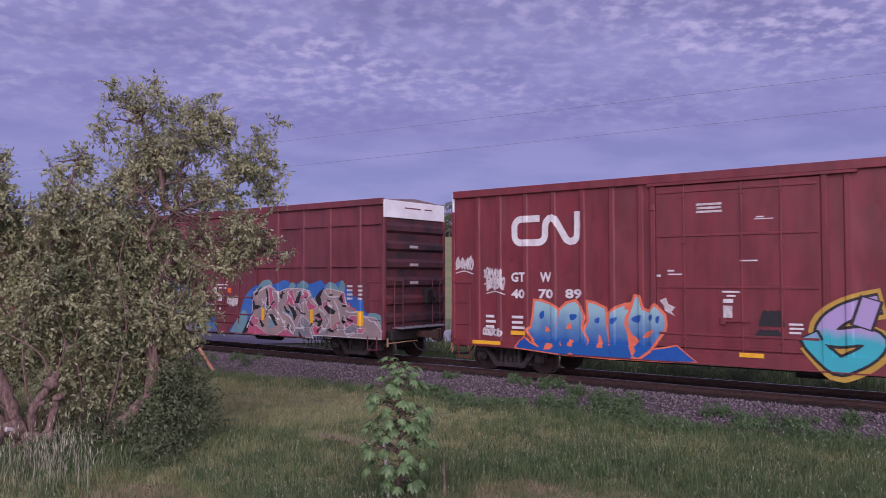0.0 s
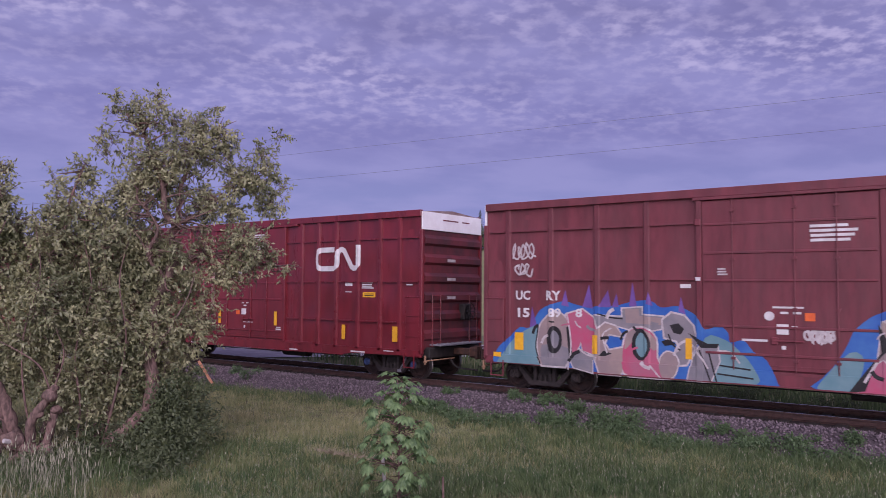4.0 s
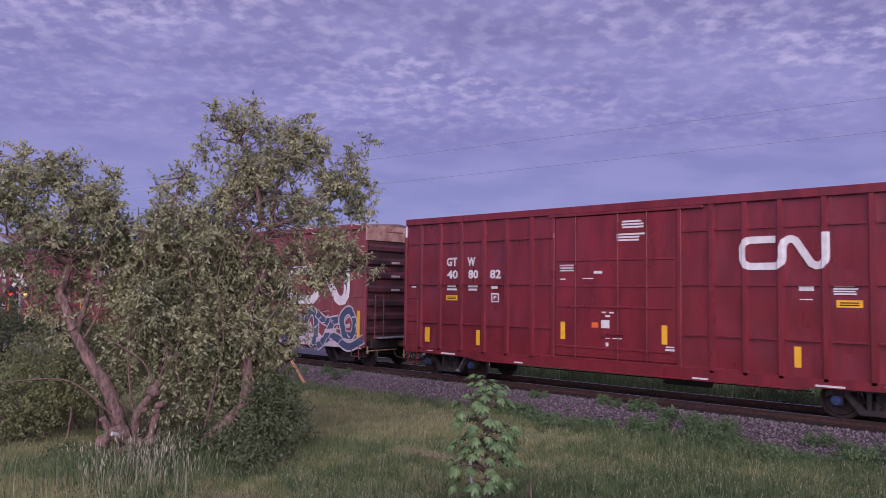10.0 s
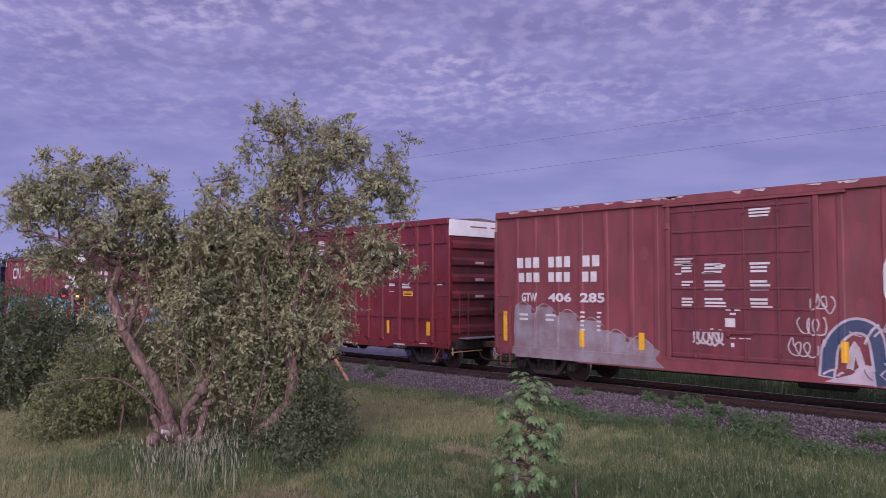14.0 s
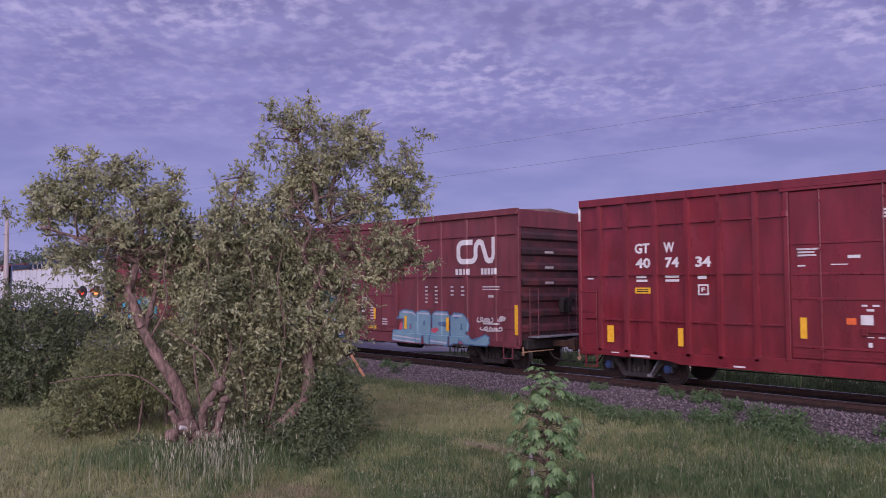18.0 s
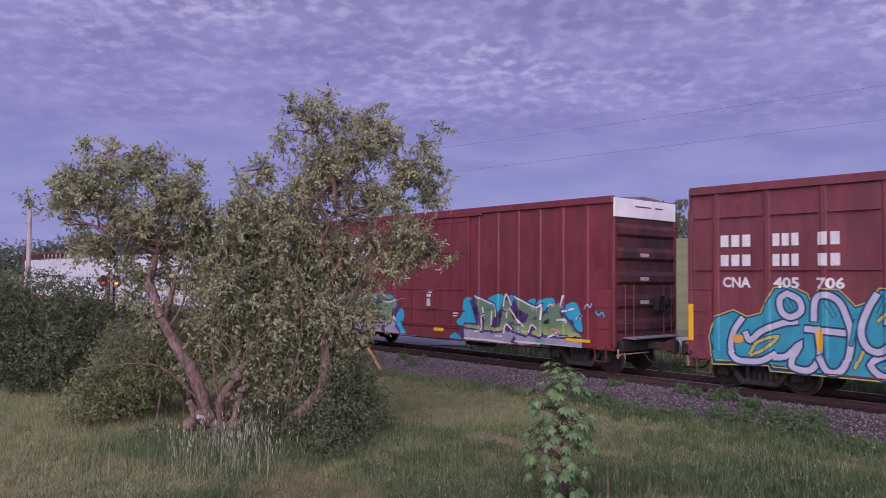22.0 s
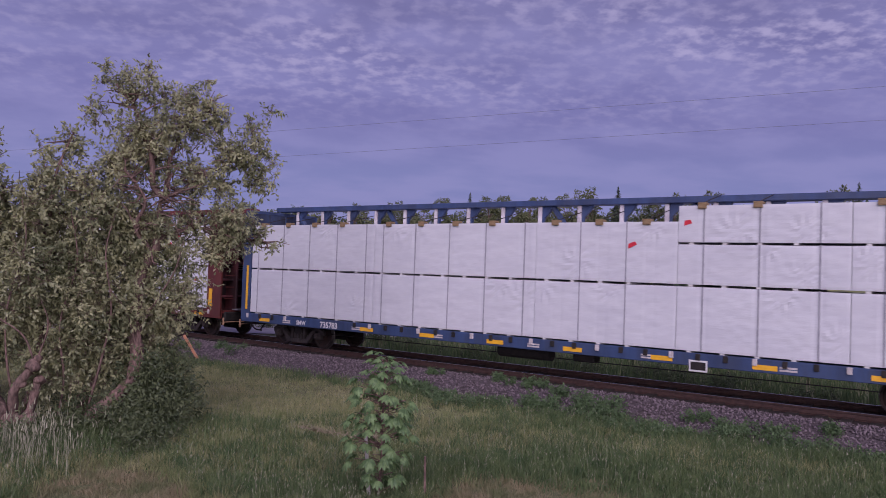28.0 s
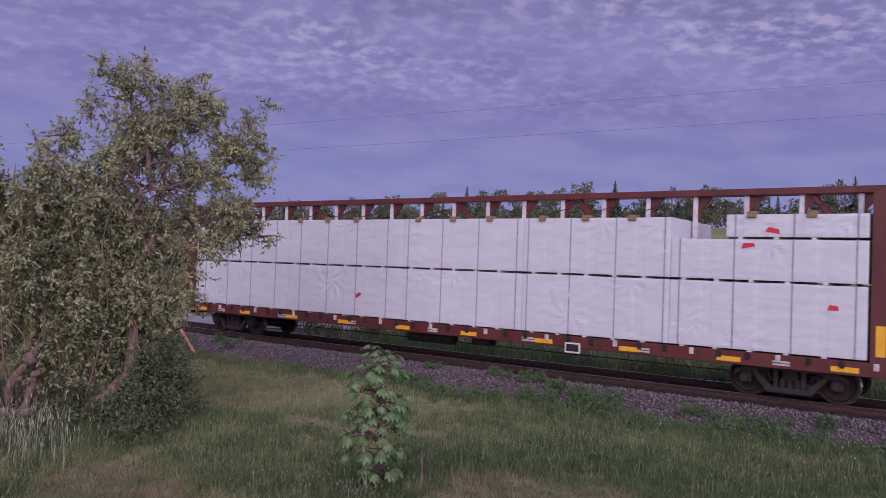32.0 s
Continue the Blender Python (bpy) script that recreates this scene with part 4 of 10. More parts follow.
def boxcar(label, u, paint, door_paint, posts, depth, girts, band, blue=False, ribs=6, ledges=(3.56, 2.87, 2.32, 1.24), door_half=1.80):
    car = empty("boxcar", pose(u, TRACK_Y, 0), label, "boxcar", "boxcars of the train")
    part("body", box(bmesh.new(), -HALF + 0.01, HALF - 0.01, -1.47, 1.47, 0.92, 4.97), paint, car)
    bm = bmesh.new()
    prism_x(bm, [(-1.53, 4.985), (0, 5.10), (1.53, 4.985), (1.53, 4.94), (-1.53, 4.94)], -HALF - 0.01, HALF + 0.01)
    roof = part("roof", bm, M_ROOF, car)
    for k in range(13):
        x = -7.2 + k * 1.2
        bm = bmesh.new()
        prism_x(bm, [(-1.52, 4.99), (0, 5.105), (1.52, 4.99), (1.52, 5.015), (0, 5.13), (-1.52, 5.015)], x - 0.04, x + 0.04)
        part("roof_rib", bm, M_ROOF, roof)
    bm = box(bmesh.new(), -HALF + 0.4, HALF - 0.4, -0.22, 0.22, 0.66, 0.95, 0.02)
    part("centre_sill", bm, M_UNDER, car)
    for x in (-3.6, -1.4, 1.4, 3.6):
        part("cross_bearer", box(bmesh.new(), x - 0.08, x + 0.08, -1.40, 1.40, 0.66, 0.92), M_UNDER, car)
    bm = bmesh.new()
    cyl(bm, (1.1, -0.75, 0.55), (2.3, -0.75, 0.55), 0.17, n=12)
    part("air_reservoir", bm, M_UNDER, car)
    bm = bmesh.new()
    cyl(bm, (-4.6, -0.55, 0.46), (4.6, -0.55, 0.50), 0.016, n=5)
    part("brake_rod", bm, M_UNDER, car)
    for turned in (False, True):
        side_of(car, paint, posts, depth, girts, turned)
        door_of(car, paint, door_paint, door_half, ledges, turned)
    for sgn in (-1, 1):
        ends_of(car, paint, sgn, ribs, band, sgn > 0)
        truck(car, sgn * TRUCK_X, blue)
        step_line = [(sgn * 7.15, 0.80), (sgn * 7.15, 0.38), (sgn * 7.56, 0.38), (sgn * 7.56, 0.80), (sgn * 7.53, 0.80), (sgn * 7.53, 0.41), (sgn * 7.18, 0.41), (sgn * 7.18, 0.80)]
        part("sill_step", prism(bmesh.new(), step_line, -1.59, -1.565), paint, car)
        panel = part("corner_panel", box(bmesh.new(), min(sgn * 7.18, sgn * 7.77), max(sgn * 7.18, sgn * 7.77), -1.545, -1.46, 0.70, 2.46, 0.01), paint, car)
        for z in (1.30, 1.90):
            part("rung", cyl(bmesh.new(), (sgn * 7.26, -1.560, z), (sgn * 7.68, -1.560, z), 0.009, n=5), paint, panel)
        part("panel_lip", box(bmesh.new(), min(sgn * 7.16, sgn * 7.78), max(sgn * 7.16, sgn * 7.78), -1.565, -1.50, 2.44, 2.475, 0.006), paint, panel)
    RIDERS.append((car, u))
    return car, Side(car, posts, depth)


RIBBED = [-7.08, -6.22, -5.33, -4.40, -3.53, -2.62, 2.68, 3.48, 4.28, 5.22, 6.15, 6.92]
PLAIN = [-6.95, -6.25, -5.42, -4.58, -3.75, -2.95, -2.20, 2.30, 3.20, 4.10, 5.00, 5.90, 6.80]
WIDE = [-7.05, -5.75, -4.45, -3.15, 2.95, 4.20, 5.45, 6.75]


def small_stencils(s, seed):
    """Worn small writing that all the cars carry, as bars."""
    s.lay("data_stencil", text_block(0.29, 4.56, 0.63, 0.075, 3, seed), M_WHITE, 2)
    s.lay("data_stencil", text_block(-1.64, 3.45, 0.55, 0.07, 3, seed + 2), M_GHOST, 2)
    s.lay("data_stencil", bars([(-0.55, 3.20, -0.29, 3.27), (-0.9, 3.06, -0.55, 3.085), (-1.62, 3.04, -1.45, 3.07)]), M_WHITE, 2)
    s.lay("data_stencil", bars([(-0.30, 2.16, -0.18, 2.20), (-0.08, 2.16, 0.06, 2.20), (-0.2, 2.06, -0.05, 2.11)]), M_WHITE, 2)
    s.lay("routing_card", rect(-0.32, 1.77, -0.07, 1.98), M_WHITE, 2, "white routing card")
    s.lay("data_stencil", bars([(-0.18, 1.30, -0.10, 1.40), (0.02, 1.50, 0.30, 1.525), (-0.2, 1.50, -0.06, 1.52)]), M_WHITE, 2)


def old_stencils(s, seed):
    """Small worn writing of the plain-sided cars, as bars."""
    s.lay("data_stencil", text_block(-0.84, 4.30, 0.68, 0.085, 3, seed), M_GHOST, 2)
    s.lay("data_stencil", bars([(0.46, 3.88, 0.86, 3.90), (0.50, 3.92, 0.66, 3.95), (0.14, 2.96, 0.52, 2.99), (-1.52, 2.74, -1.36, 2.78), (-1.50, 2.66, -1.18, 2.69), (-1.78, 2.62, -1.68, 2.67)]), M_WHITE, 2)
    s.lay("data_stencil", bars([(-0.26, 2.26, 0.18, 2.30), (-0.16, 2.17, 0.04, 2.21), (-0.24, 2.03, -0.02, 2.12)]), M_WHITE, 2)
    s.lay("routing_card", rect(-0.24, 1.70, -0.04, 1.97), M_GHOST, 2, "worn white routing card")
    s.lay("data_stencil", text_block(1.14, 1.62, 0.30, 0.09, 3, seed + 3, 0.5), M_WHITE, 2)


def chord_wear(s, count, seed):
    """Bare pale patches along the top edge of a weathered car."""
    rng = random.Random(seed)
    for k in range(count):
        x = rng.uniform(-7.6, 7.3)
        w = rng.uniform(0.08, 0.5)
        s.lay("bare_patch", flat_poly([(x, 5.012), (x + w, 5.012), (x + w * 0.8, 5.012 - rng.uniform(0.03, 0.08)), (x + w * 0.3, 5.012 - rng.uniform(0.02, 0.06))]), M_GHOST, 0.5 + 0.12 * (k % 9), "bare pale patch")


def newer_car(u, number, seed):
    car, s = boxcar("dark red ribbed steel boxcar with yellow strips and white lettering", u, M_RED_NEW, M_RED_NEW, RIBBED, 0.06, (4.22, 2.91, 1.70), M_BAND, True)
    s.lay("emblem", emblem(3.34, 3.25, 5.32, 4.02, 0.165), M_WHITE, 1, "white looped line emblem")
    for w, x0, x1, z0, z1 in (("GT", -5.95, -5.50, 3.47, 3.74), ("W", -5.08, -4.76, 3.47, 3.74), (number[:2], -5.93, -5.47, 3.08, 3.35), (number[2:4], -5.04, -4.64, 3.08, 3.35), (number[4:], -4.18, -3.76, 3.08, 3.35)):
        s.lay("lettering", lettering(w, x0, z0, x1, z1), M_WHITE, 1)
    s.lay("data_stencil", text_block(-5.93, 2.88, 0.42, 0.10, 2, seed), M_WHITE, 1)
    s.lay("data_stencil", text_block(-5.05, 2.88, 0.45, 0.10, 2, seed + 1), M_WHITE, 1)
    s.lay("data_stencil", bars([(-4.12, 2.78, -3.88, 2.86)]), M_WHITE, 1)
    s.lay("data_label", rect(-5.96, 2.41, -5.48, 2.57), M_YELLOW, 1, "yellow data label")
    s.lay("label_writing", bars([(-5.90, 2.50, -5.54, 2.525), (-5.90, 2.45, -5.54, 2.475)]), M_UNDER, 1.6)
    s.lay("plate_mark", rect(-4.12, 2.38, -3.83, 2.65), M_WHITE, 1)
    s.lay("plate_mark_field", rect(-4.08, 2.42, -3.87, 2.61), M_RED_NEW, 1.6)
    s.lay("lettering", lettering("F", -4.03, 2.46, -3.93, 2.57), M_WHITE, 2.2)
    small_stencils(s, seed)
    s.lay("placard", rect(-0.61, 1.77, -0.41, 1.91), M_ORANGE, 2, "orange placard")
    s.lay("data_stencil", text_block(0.13, 4.23, 0.83, 0.075, 3, seed + 5), M_WHITE, 2)
    s.lay("data_label", rect(5.43, 2.43, 5.95, 2.59), M_YELLOW, 1, "yellow data label")
    s.lay("label_writing", bars([(5.50, 2.52, 5.88, 2.545), (5.50, 2.47, 5.88, 2.495)]), M_UNDER, 1.6)
    s.lay("data_stencil", text_block(5.37, 2.90, 0.52, 0.055, 4, seed + 6), M_WHITE, 1)
    s.lay("data_stencil", bars([(4.67, 2.78, 4.98, 2.90), (4.68, 2.58, 4.95, 2.605)]), M_WHITE, 1)
    s.lay("data_stencil", bars([(6.98 + 0.2, 2.80, 7.42, 2.84)]), M_WHITE, 1)
    s.lay("data_stencil", bars([(-7.5, 2.80, -7.3, 2.84)]), M_WHITE, 1)
    s.lay("data_stencil", bars([(5.0, 0.73, 5.6, 0.775), (6.35, 0.82, 6.75, 0.845), (-6.1, 0.74, -5.5, 0.79), (-6.7, 0.80, -6.45, 0.83), (1.5, 1.28, 1.75, 1.33), (1.52, 1.36, 1.74, 1.39), (2.2, 0.66, 2.6, 0.70), (-3.2, 0.66, -2.9, 0.70)]), M_WHITE, 1)
    stripes(s, [(-6.75, 1.31, 0.22, 0.46), (-4.62, 1.31, 0.15, 0.46), (-1.52, 1.66, 0.15, 0.47), (1.49, 1.67, 0.15, 0.47), (4.63, 1.33, 0.15, 0.46), (6.78, 1.34, 0.25, 0.46)])
    return car, s


def build_train():
    # first car: plain-posted, with a blue and orange piece low on its side
    ca, sa = boxcar("dark red plain-sided boxcar with blue and orange spray lettering", -5.26, M_RED_OLD, M_RED_OLD, PLAIN, 0.03, (), M_BAND, ribs=5, ledges=(4.60, 3.57, 2.38, 1.30))
    sa.lay("emblem", emblem(-5.84, 3.43, -3.79, 4.24, 0.18), M_WHITE, 1, "white looped line emblem")
    for w, x0, x1, z0, z1 in (("GT", -5.86, -5.42, 2.48, 2.74), ("W", -4.98, -4.63, 2.48, 2.74), ("40", -5.85, -5.43, 2.04, 2.29), ("70", -5.02, -4.58, 2.05, 2.30), ("89", -4.24, -3.76, 2.06, 2.31)):
        sa.lay("lettering", lettering(w, x0, z0, x1, z1), M_WHITE, 1)
    old_stencils(sa, 11)
    for x, z in ((-7.70, 2.92), (-6.72, 2.62), (-6.66, 2.36)):
        sa.lay("tag", scribble(x, x + 0.58, z - 0.12, z + 0.26, 8, int(20 - 10 * x), 0.05), M_GHOST, 1, "pale scribbled tag")
        sa.lay("tag", ribbon([(x, z - 0.2), (x + 0.3, z - 0.14), (x + 0.6, z - 0.22)], 0.035), M_GHOST, 1)
    sa.lay("tag", scribble(-6.75, -6.2, 1.0, 1.22, 8, 29, 0.05), M_GHOST, 1, "pale scribbled tag")
    sa.lay("data_stencil", text_block(-6.68, 1.58, 0.36, 0.14, 3, 31, 0.5), M_WHITE, 1)
    sa.lay("data_stencil", text_block(-5.86, 1.58, 0.44, 0.14, 3, 33, 0.5), M_WHITE, 1)
    sa.lay("data_label", rect(-5.88, 1.07, -5.42, 1.18), M_YELLOW, 1, "yellow data label")
    sa.lay("sill_strip", rect(-7.09, 0.78, -6.18, 0.88), M_YELLOW, 1, "yellow sill strip")
    sa.lay("sill_strip", rect(0.10, 0.84, 0.62, 0.94), M_YELLOW, 3, "yellow sill strip")
    for x0, z0, x1, z1 in ((0.52, 1.54, 1.06, 1.90), (0.42, 1.28, 1.04, 1.48)):
        sa.lay("painted_out_patch", cloud_shape(x0, x1, z0, z1, 4, 5, 0.03), M_BLACK, 3)
    blue_fade = fade("cyan_to_blue_spray", (0.270, 0.430, 0.460), (0.010, 0.085, 0.300), 1.0, 1.85)
    orange = material("orange_spray", (0.680, 0.162, 0.085), (0.612, 0.128, 0.068), 4.0, 0.55)
    deep = material("deep_blue_spray", (0.007, 0.061, 0.274), (0.009, 0.079, 0.317), 3.0, 0.55)
    gold = material("gold_spray", (0.465, 0.285, 0.045), (0.413, 0.247, 0.038), 4.0, 0.5)
    lilac = fade("lilac_to_cyan_spray", (0.360, 0.274, 0.475), (0.036, 0.360, 0.403), 1.3, 1.55)
    painted(sa, "painted_base", [(-5.70, 0.63), (-5.66, 0.80), (-5.47, 1.02), (-5.24, 0.88), (-5.04, 0.79), (-4.41, 0.85), (-2.56, 0.95), (-1.99, 0.86), (-1.64, 0.93), (-1.32, 1.00), (-0.88, 0.67), (-1.58, 0.63), (-3.31, 0.63), (-4.25, 0.63)], deep, 1.5, orange, 0.07, False, -0.9)
    painted(sa, "painted_letter", [(-5.13, 1.98), (-4.93, 1.97), (-4.60, 1.86), (-4.45, 1.75), (-4.47, 1.60), (-4.49, 1.39), (-4.47, 1.24), (-4.41, 1.08), (-4.36, 0.86), (-4.31, 0.68), (-4.91, 0.69), (-5.07, 0.88), (-5.24, 1.06), (-5.35, 1.21), (-5.24, 1.28), (-5.17, 1.58)], blue_fade, 1.6, orange, 0.13, False, -0.55)
    painted(sa, "painted_letter", [(-4.40, 1.75), (-4.19, 1.93), (-3.95, 1.99), (-3.82, 1.84), (-3.73, 1.60), (-3.80, 1.34), (-3.64, 1.06), (-3.58, 0.90), (-3.58, 0.67), (-4.25, 0.67), (-4.36, 0.94), (-4.46, 1.17), (-4.47, 1.46)], blue_fade, 1.7, orange, 0.13, False, -0.55)
    painted(sa, "painted_letter", [(-3.60, 1.97), (-3.42, 1.94), (-3.14, 1.82), (-3.13, 1.57), (-3.09, 1.23), (-3.03, 0.92), (-3.01, 0.65), (-3.57, 0.67), (-3.60, 0.99), (-3.70, 1.27), (-3.58, 1.49)], blue_fade, 1.8, orange, 0.13, False, -0.55)
    painted(sa, "painted_letter", [(-3.03, 1.70), (-2.84, 1.84), (-2.61, 1.92), (-2.52, 1.80), (-2.61, 1.66), (-2.64, 1.45), (-2.56, 1.22), (-2.41, 1.01), (-2.39, 0.69), (-2.93, 0.65), (-3.00, 0.95), (-3.06, 1.30)], blue_fade, 1.9, orange, 0.13, False, -0.55)
    painted(sa, "painted_letter", [(-2.52, 1.63), (-2.43, 1.87), (-2.34, 2.13), (-2.26, 2.12), (-2.18, 1.83), (-2.01, 1.76), (-1.84, 1.92), (-1.62, 1.71), (-1.59, 1.49), (-1.62, 1.36), (-1.76, 1.18), (-1.88, 1.01), (-1.99, 0.87), (-2.27, 0.67), (-2.39, 0.71), (-2.36, 0.96), (-2.24, 1.10), (-2.44, 1.23), (-2.53, 1.41)], blue_fade, 2.0, orange, 0.13, False, -0.55)
    painted(sa, "letter_gap", [(-4.82, 1.34), (-4.72, 1.29), (-4.67, 1.22), (-4.82, 1.18)], orange, 2.6, soft=False)
    painted(sa, "letter_gap", [(-4.77, 0.91), (-4.61, 0.90), (-4.56, 0.84), (-4.66, 0.75), (-4.86, 0.73)], orange, 2.66, soft=False)
    painted(sa, "letter_gap", [(-4.16, 1.43), (-4.08, 1.43), (-4.07, 1.29), (-4.23, 1.28)], orange, 2.72, soft=False)
    painted(sa, "letter_gap", [(-4.12, 1.04), (-4.01, 1.00), (-4.04, 0.84), (-4.17, 0.87)], orange, 2.78, soft=False)
    painted(sa, "letter_gap", [(-3.30, 1.20), (-3.24, 1.11), (-3.18, 0.87), (-3.35, 0.85)], orange, 2.6, soft=False)
    painted(sa, "letter_gap", [(-2.07, 1.30), (-1.84, 1.36), (-1.99, 1.19), (-2.17, 1.14)], orange, 2.66, soft=False)
    painted(sa, "letter_gap", [(-2.58, 1.41), (-2.47, 1.21), (-2.23, 1.07), (-2.39, 0.97), (-2.33, 0.83), (-2.42, 0.68), (-2.54, 1.05)], orange, 2.72, soft=False)
    painted(sa, "letter_gap", [(-3.11, 1.75), (-3.06, 1.44), (-3.03, 1.09), (-3.09, 1.37)], orange, 2.78, soft=False)
    painted(sa, "letter_gap", [(-3.66, 1.20), (-3.58, 1.07), (-3.60, 0.89), (-3.64, 1.01)], orange, 2.6, soft=False)
    painted(sa, "letter_gap", [(-4.15, 0.67), (-4.06, 0.70), (-3.98, 0.63), (-4.09, 0.63)], orange, 2.66, soft=False)
    painted(sa, "letter_gap", [(-2.65, 1.96), (-2.43, 2.02), (-2.52, 1.83), (-2.61, 1.81)], orange, 2.72, soft=False)
    painted(sa, "paint_smudge", [(-5.00, 1.65), (-4.87, 1.74), (-4.87, 1.56), (-4.97, 1.53)], deep, 2.5, soft=True)
    painted(sa, "paint_smudge", [(-4.11, 1.66), (-3.90, 1.65), (-4.00, 1.52), (-4.10, 1.53)], deep, 2.56, soft=True)
    painted(sa, "paint_smudge", [(-3.42, 1.55), (-3.30, 1.61), (-3.31, 1.47), (-3.41, 1.48)], deep, 2.62, soft=True)
    painted(sa, "paint_smudge", [(-3.00, 1.58), (-2.82, 1.62), (-2.92, 1.46), (-2.98, 1.48)], deep, 2.68, soft=True)
    painted(sa, "paint_smudge", [(-2.44, 1.62), (-2.21, 1.70), (-2.24, 1.52), (-2.41, 1.54)], deep, 2.5, soft=True)
    painted(sa, "paint_smudge", [(-2.01, 1.68), (-1.90, 1.72), (-1.92, 1.58), (-2.00, 1.58)], deep, 2.56, soft=True)
    painted(sa, "paint_smudge", [(-1.81, 1.66), (-1.73, 1.68), (-1.76, 1.52), (-1.81, 1.54)], deep, 2.62, soft=True)
    painted(sa, "tag", [(-1.72, 2.06), (-1.56, 2.13), (-1.51, 1.98), (-1.34, 1.91), (-1.43, 1.80), (-1.35, 1.70), (-1.45, 1.75), (-1.59, 1.82), (-1.62, 1.95)], M_GHOST, 1.2, soft=False)
    strokes(sa, [
        [(2.76, 2.05), (2.53, 1.99), (2.18, 1.85), (1.92, 1.63), (1.85, 1.41), (2.10, 1.35), (2.52, 1.40), (2.77, 1.29), (2.66, 1.08), (2.37, 0.88), (2.06, 0.79), (1.67, 1.15), (1.57, 1.31)],
        [(2.68, 2.07), (2.55, 1.67)]], 0.33, lilac, M_BLACK, 0.06, 3.0)
    for k, line in enumerate([
        [(2.78, 2.05), (2.53, 1.99), (2.18, 1.85), (1.90, 1.63), (1.85, 1.41), (2.10, 1.33), (2.52, 1.35), (2.79, 1.23), (2.66, 1.04), (2.37, 0.84), (2.06, 0.77), (1.69, 1.17)]]):
        sa.lay("gold_field", ribbon(line, 0.62, 3), gold, 0.6 + 0.05 * (k % 4))

    # second car: grey and pink letters in a blue haze
    cb, sb = boxcar("dull red boxcar covered low down with grey and pink spray lettering", -23.42, M_RED_DULL, M_RED_DULL, WIDE, 0.035, (4.25, 2.95), M_BAND, ribs=6, ledges=(4.2, 3.55, 2.92, 1.9, 1.3))
    for w, x0, x1, z0, z1 in (("UC", -6.80, -6.36, 2.42, 2.67), ("RY", -5.88, -5.46, 2.42, 2.67), ("15", -6.74, -6.38, 1.96, 2.21), ("89", -5.82, -5.45, 1.98, 2.22), ("8", -5.04, -4.85, 2.00, 2.22)):
        sb.lay("lettering", lettering(w, x0, z0, x1, z1), M_WHITE, 4.5)
    sb.lay("data_stencil", text_block(0.48, 4.10, 0.95, 0.10, 4, 41), M_WHITE, 2)
    sb.lay("data_stencil", bars([(-2.33, 2.75, -2.08, 2.84), (-1.98, 2.92, -1.83, 3.00), (-0.28, 2.32, 0.35, 2.36), (-0.93, 1.59, -0.39, 1.64), (-0.12, 2.20, 0.04, 2.25), (0.14, 2.20, 0.30, 2.25), (0.10, 1.92, 0.22, 1.95), (-0.1, 1.44, -0.02, 1.52)]), M_WHITE, 2)
    sb.lay("data_stencil", text_block(-1.46, 3.20, 0.26, 0.06, 3, 42), M_GHOST, 2)
    sb.lay("routing_card", rect(-0.20, 1.76, 0.04, 1.98), M_WHITE, 2, "white routing card")
    painted(sb, "round_label", [(-0.35 + 0.11 * math.cos(k * 0.5236), 2.15 + 0.10 * math.sin(k * 0.5236)) for k in range(12)], M_WHITE, 2)
    sb.lay("placard", rect(0.37, 2.06, 0.57, 2.23), M_ORANGE, 2, "orange placard")
    sb.lay("tag", scribble(0.40, 0.92, 1.58, 1.90, 9, 45, 0.05), M_GHOST, 2, "pale scribbled tag")
    sb.lay("tag", scribble(-6.9, -6.25, 3.45, 3.95, 5, 43, 0.045), M_GHOST, 1, "pale scribbled tag")
    sb.lay("tag", scribble(-6.8, -6.35, 3.02, 3.45, 3, 44, 0.05), M_GHOST, 1.5, "pale scribbled tag")
    sky = material("sky_blue_spray", (0.022, 0.094, 0.360), (0.043, 0.144, 0.396), 1.6, 0.55)
    teal = material("teal_spray", (0.109, 0.224, 0.258), (0.163, 0.272, 0.299), 1.4, 0.55)
    grey = material("warm_grey_spray", (0.245, 0.216, 0.230), (0.173, 0.166, 0.187), 1.8, 0.55)
    pink = material("hot_pink_spray", (0.446, 0.072, 0.144), (0.374, 0.115, 0.173), 1.8, 0.55)
    beige = material("beige_spray", (0.324, 0.238, 0.216), (0.259, 0.194, 0.194), 1.8, 0.55)
    violet = material("violet_spray", (0.170, 0.085, 0.306), (0.128, 0.060, 0.238), 1.8, 0.55)
    painted(sb, "painted_haze", [(-7.47, 0.71), (-7.37, 1.09), (-7.02, 1.41), (-6.69, 1.70), (-6.38, 1.70), (-6.08, 2.16), (-5.63, 2.35), (-5.33, 2.40), (-5.02, 2.32), (-4.66, 2.27), (-4.30, 2.31), (-3.96, 2.31), (-3.51, 2.42), (-3.07, 2.45), (-2.80, 2.29), (-2.42, 2.33), (-2.11, 2.21), (-1.90, 2.05), (-1.75, 1.81), (-1.43, 1.90), (-1.23, 1.75), (-1.19, 1.54), (-0.90, 1.60), (-0.70, 1.37), (-0.42, 1.19), (-0.19, 0.71), (-0.27, 0.63), (-1.39, 0.63), (-5.36, 0.63), (-6.88, 0.63)], sky, 0.0, soft=True)
    painted(sb, "painted_haze", [(-7.36, 0.68), (-7.15, 1.04), (-6.76, 1.48), (-6.07, 1.75), (-6.01, 0.99), (-5.93, 0.63), (-6.75, 0.63)], teal, 0.4, soft=True)
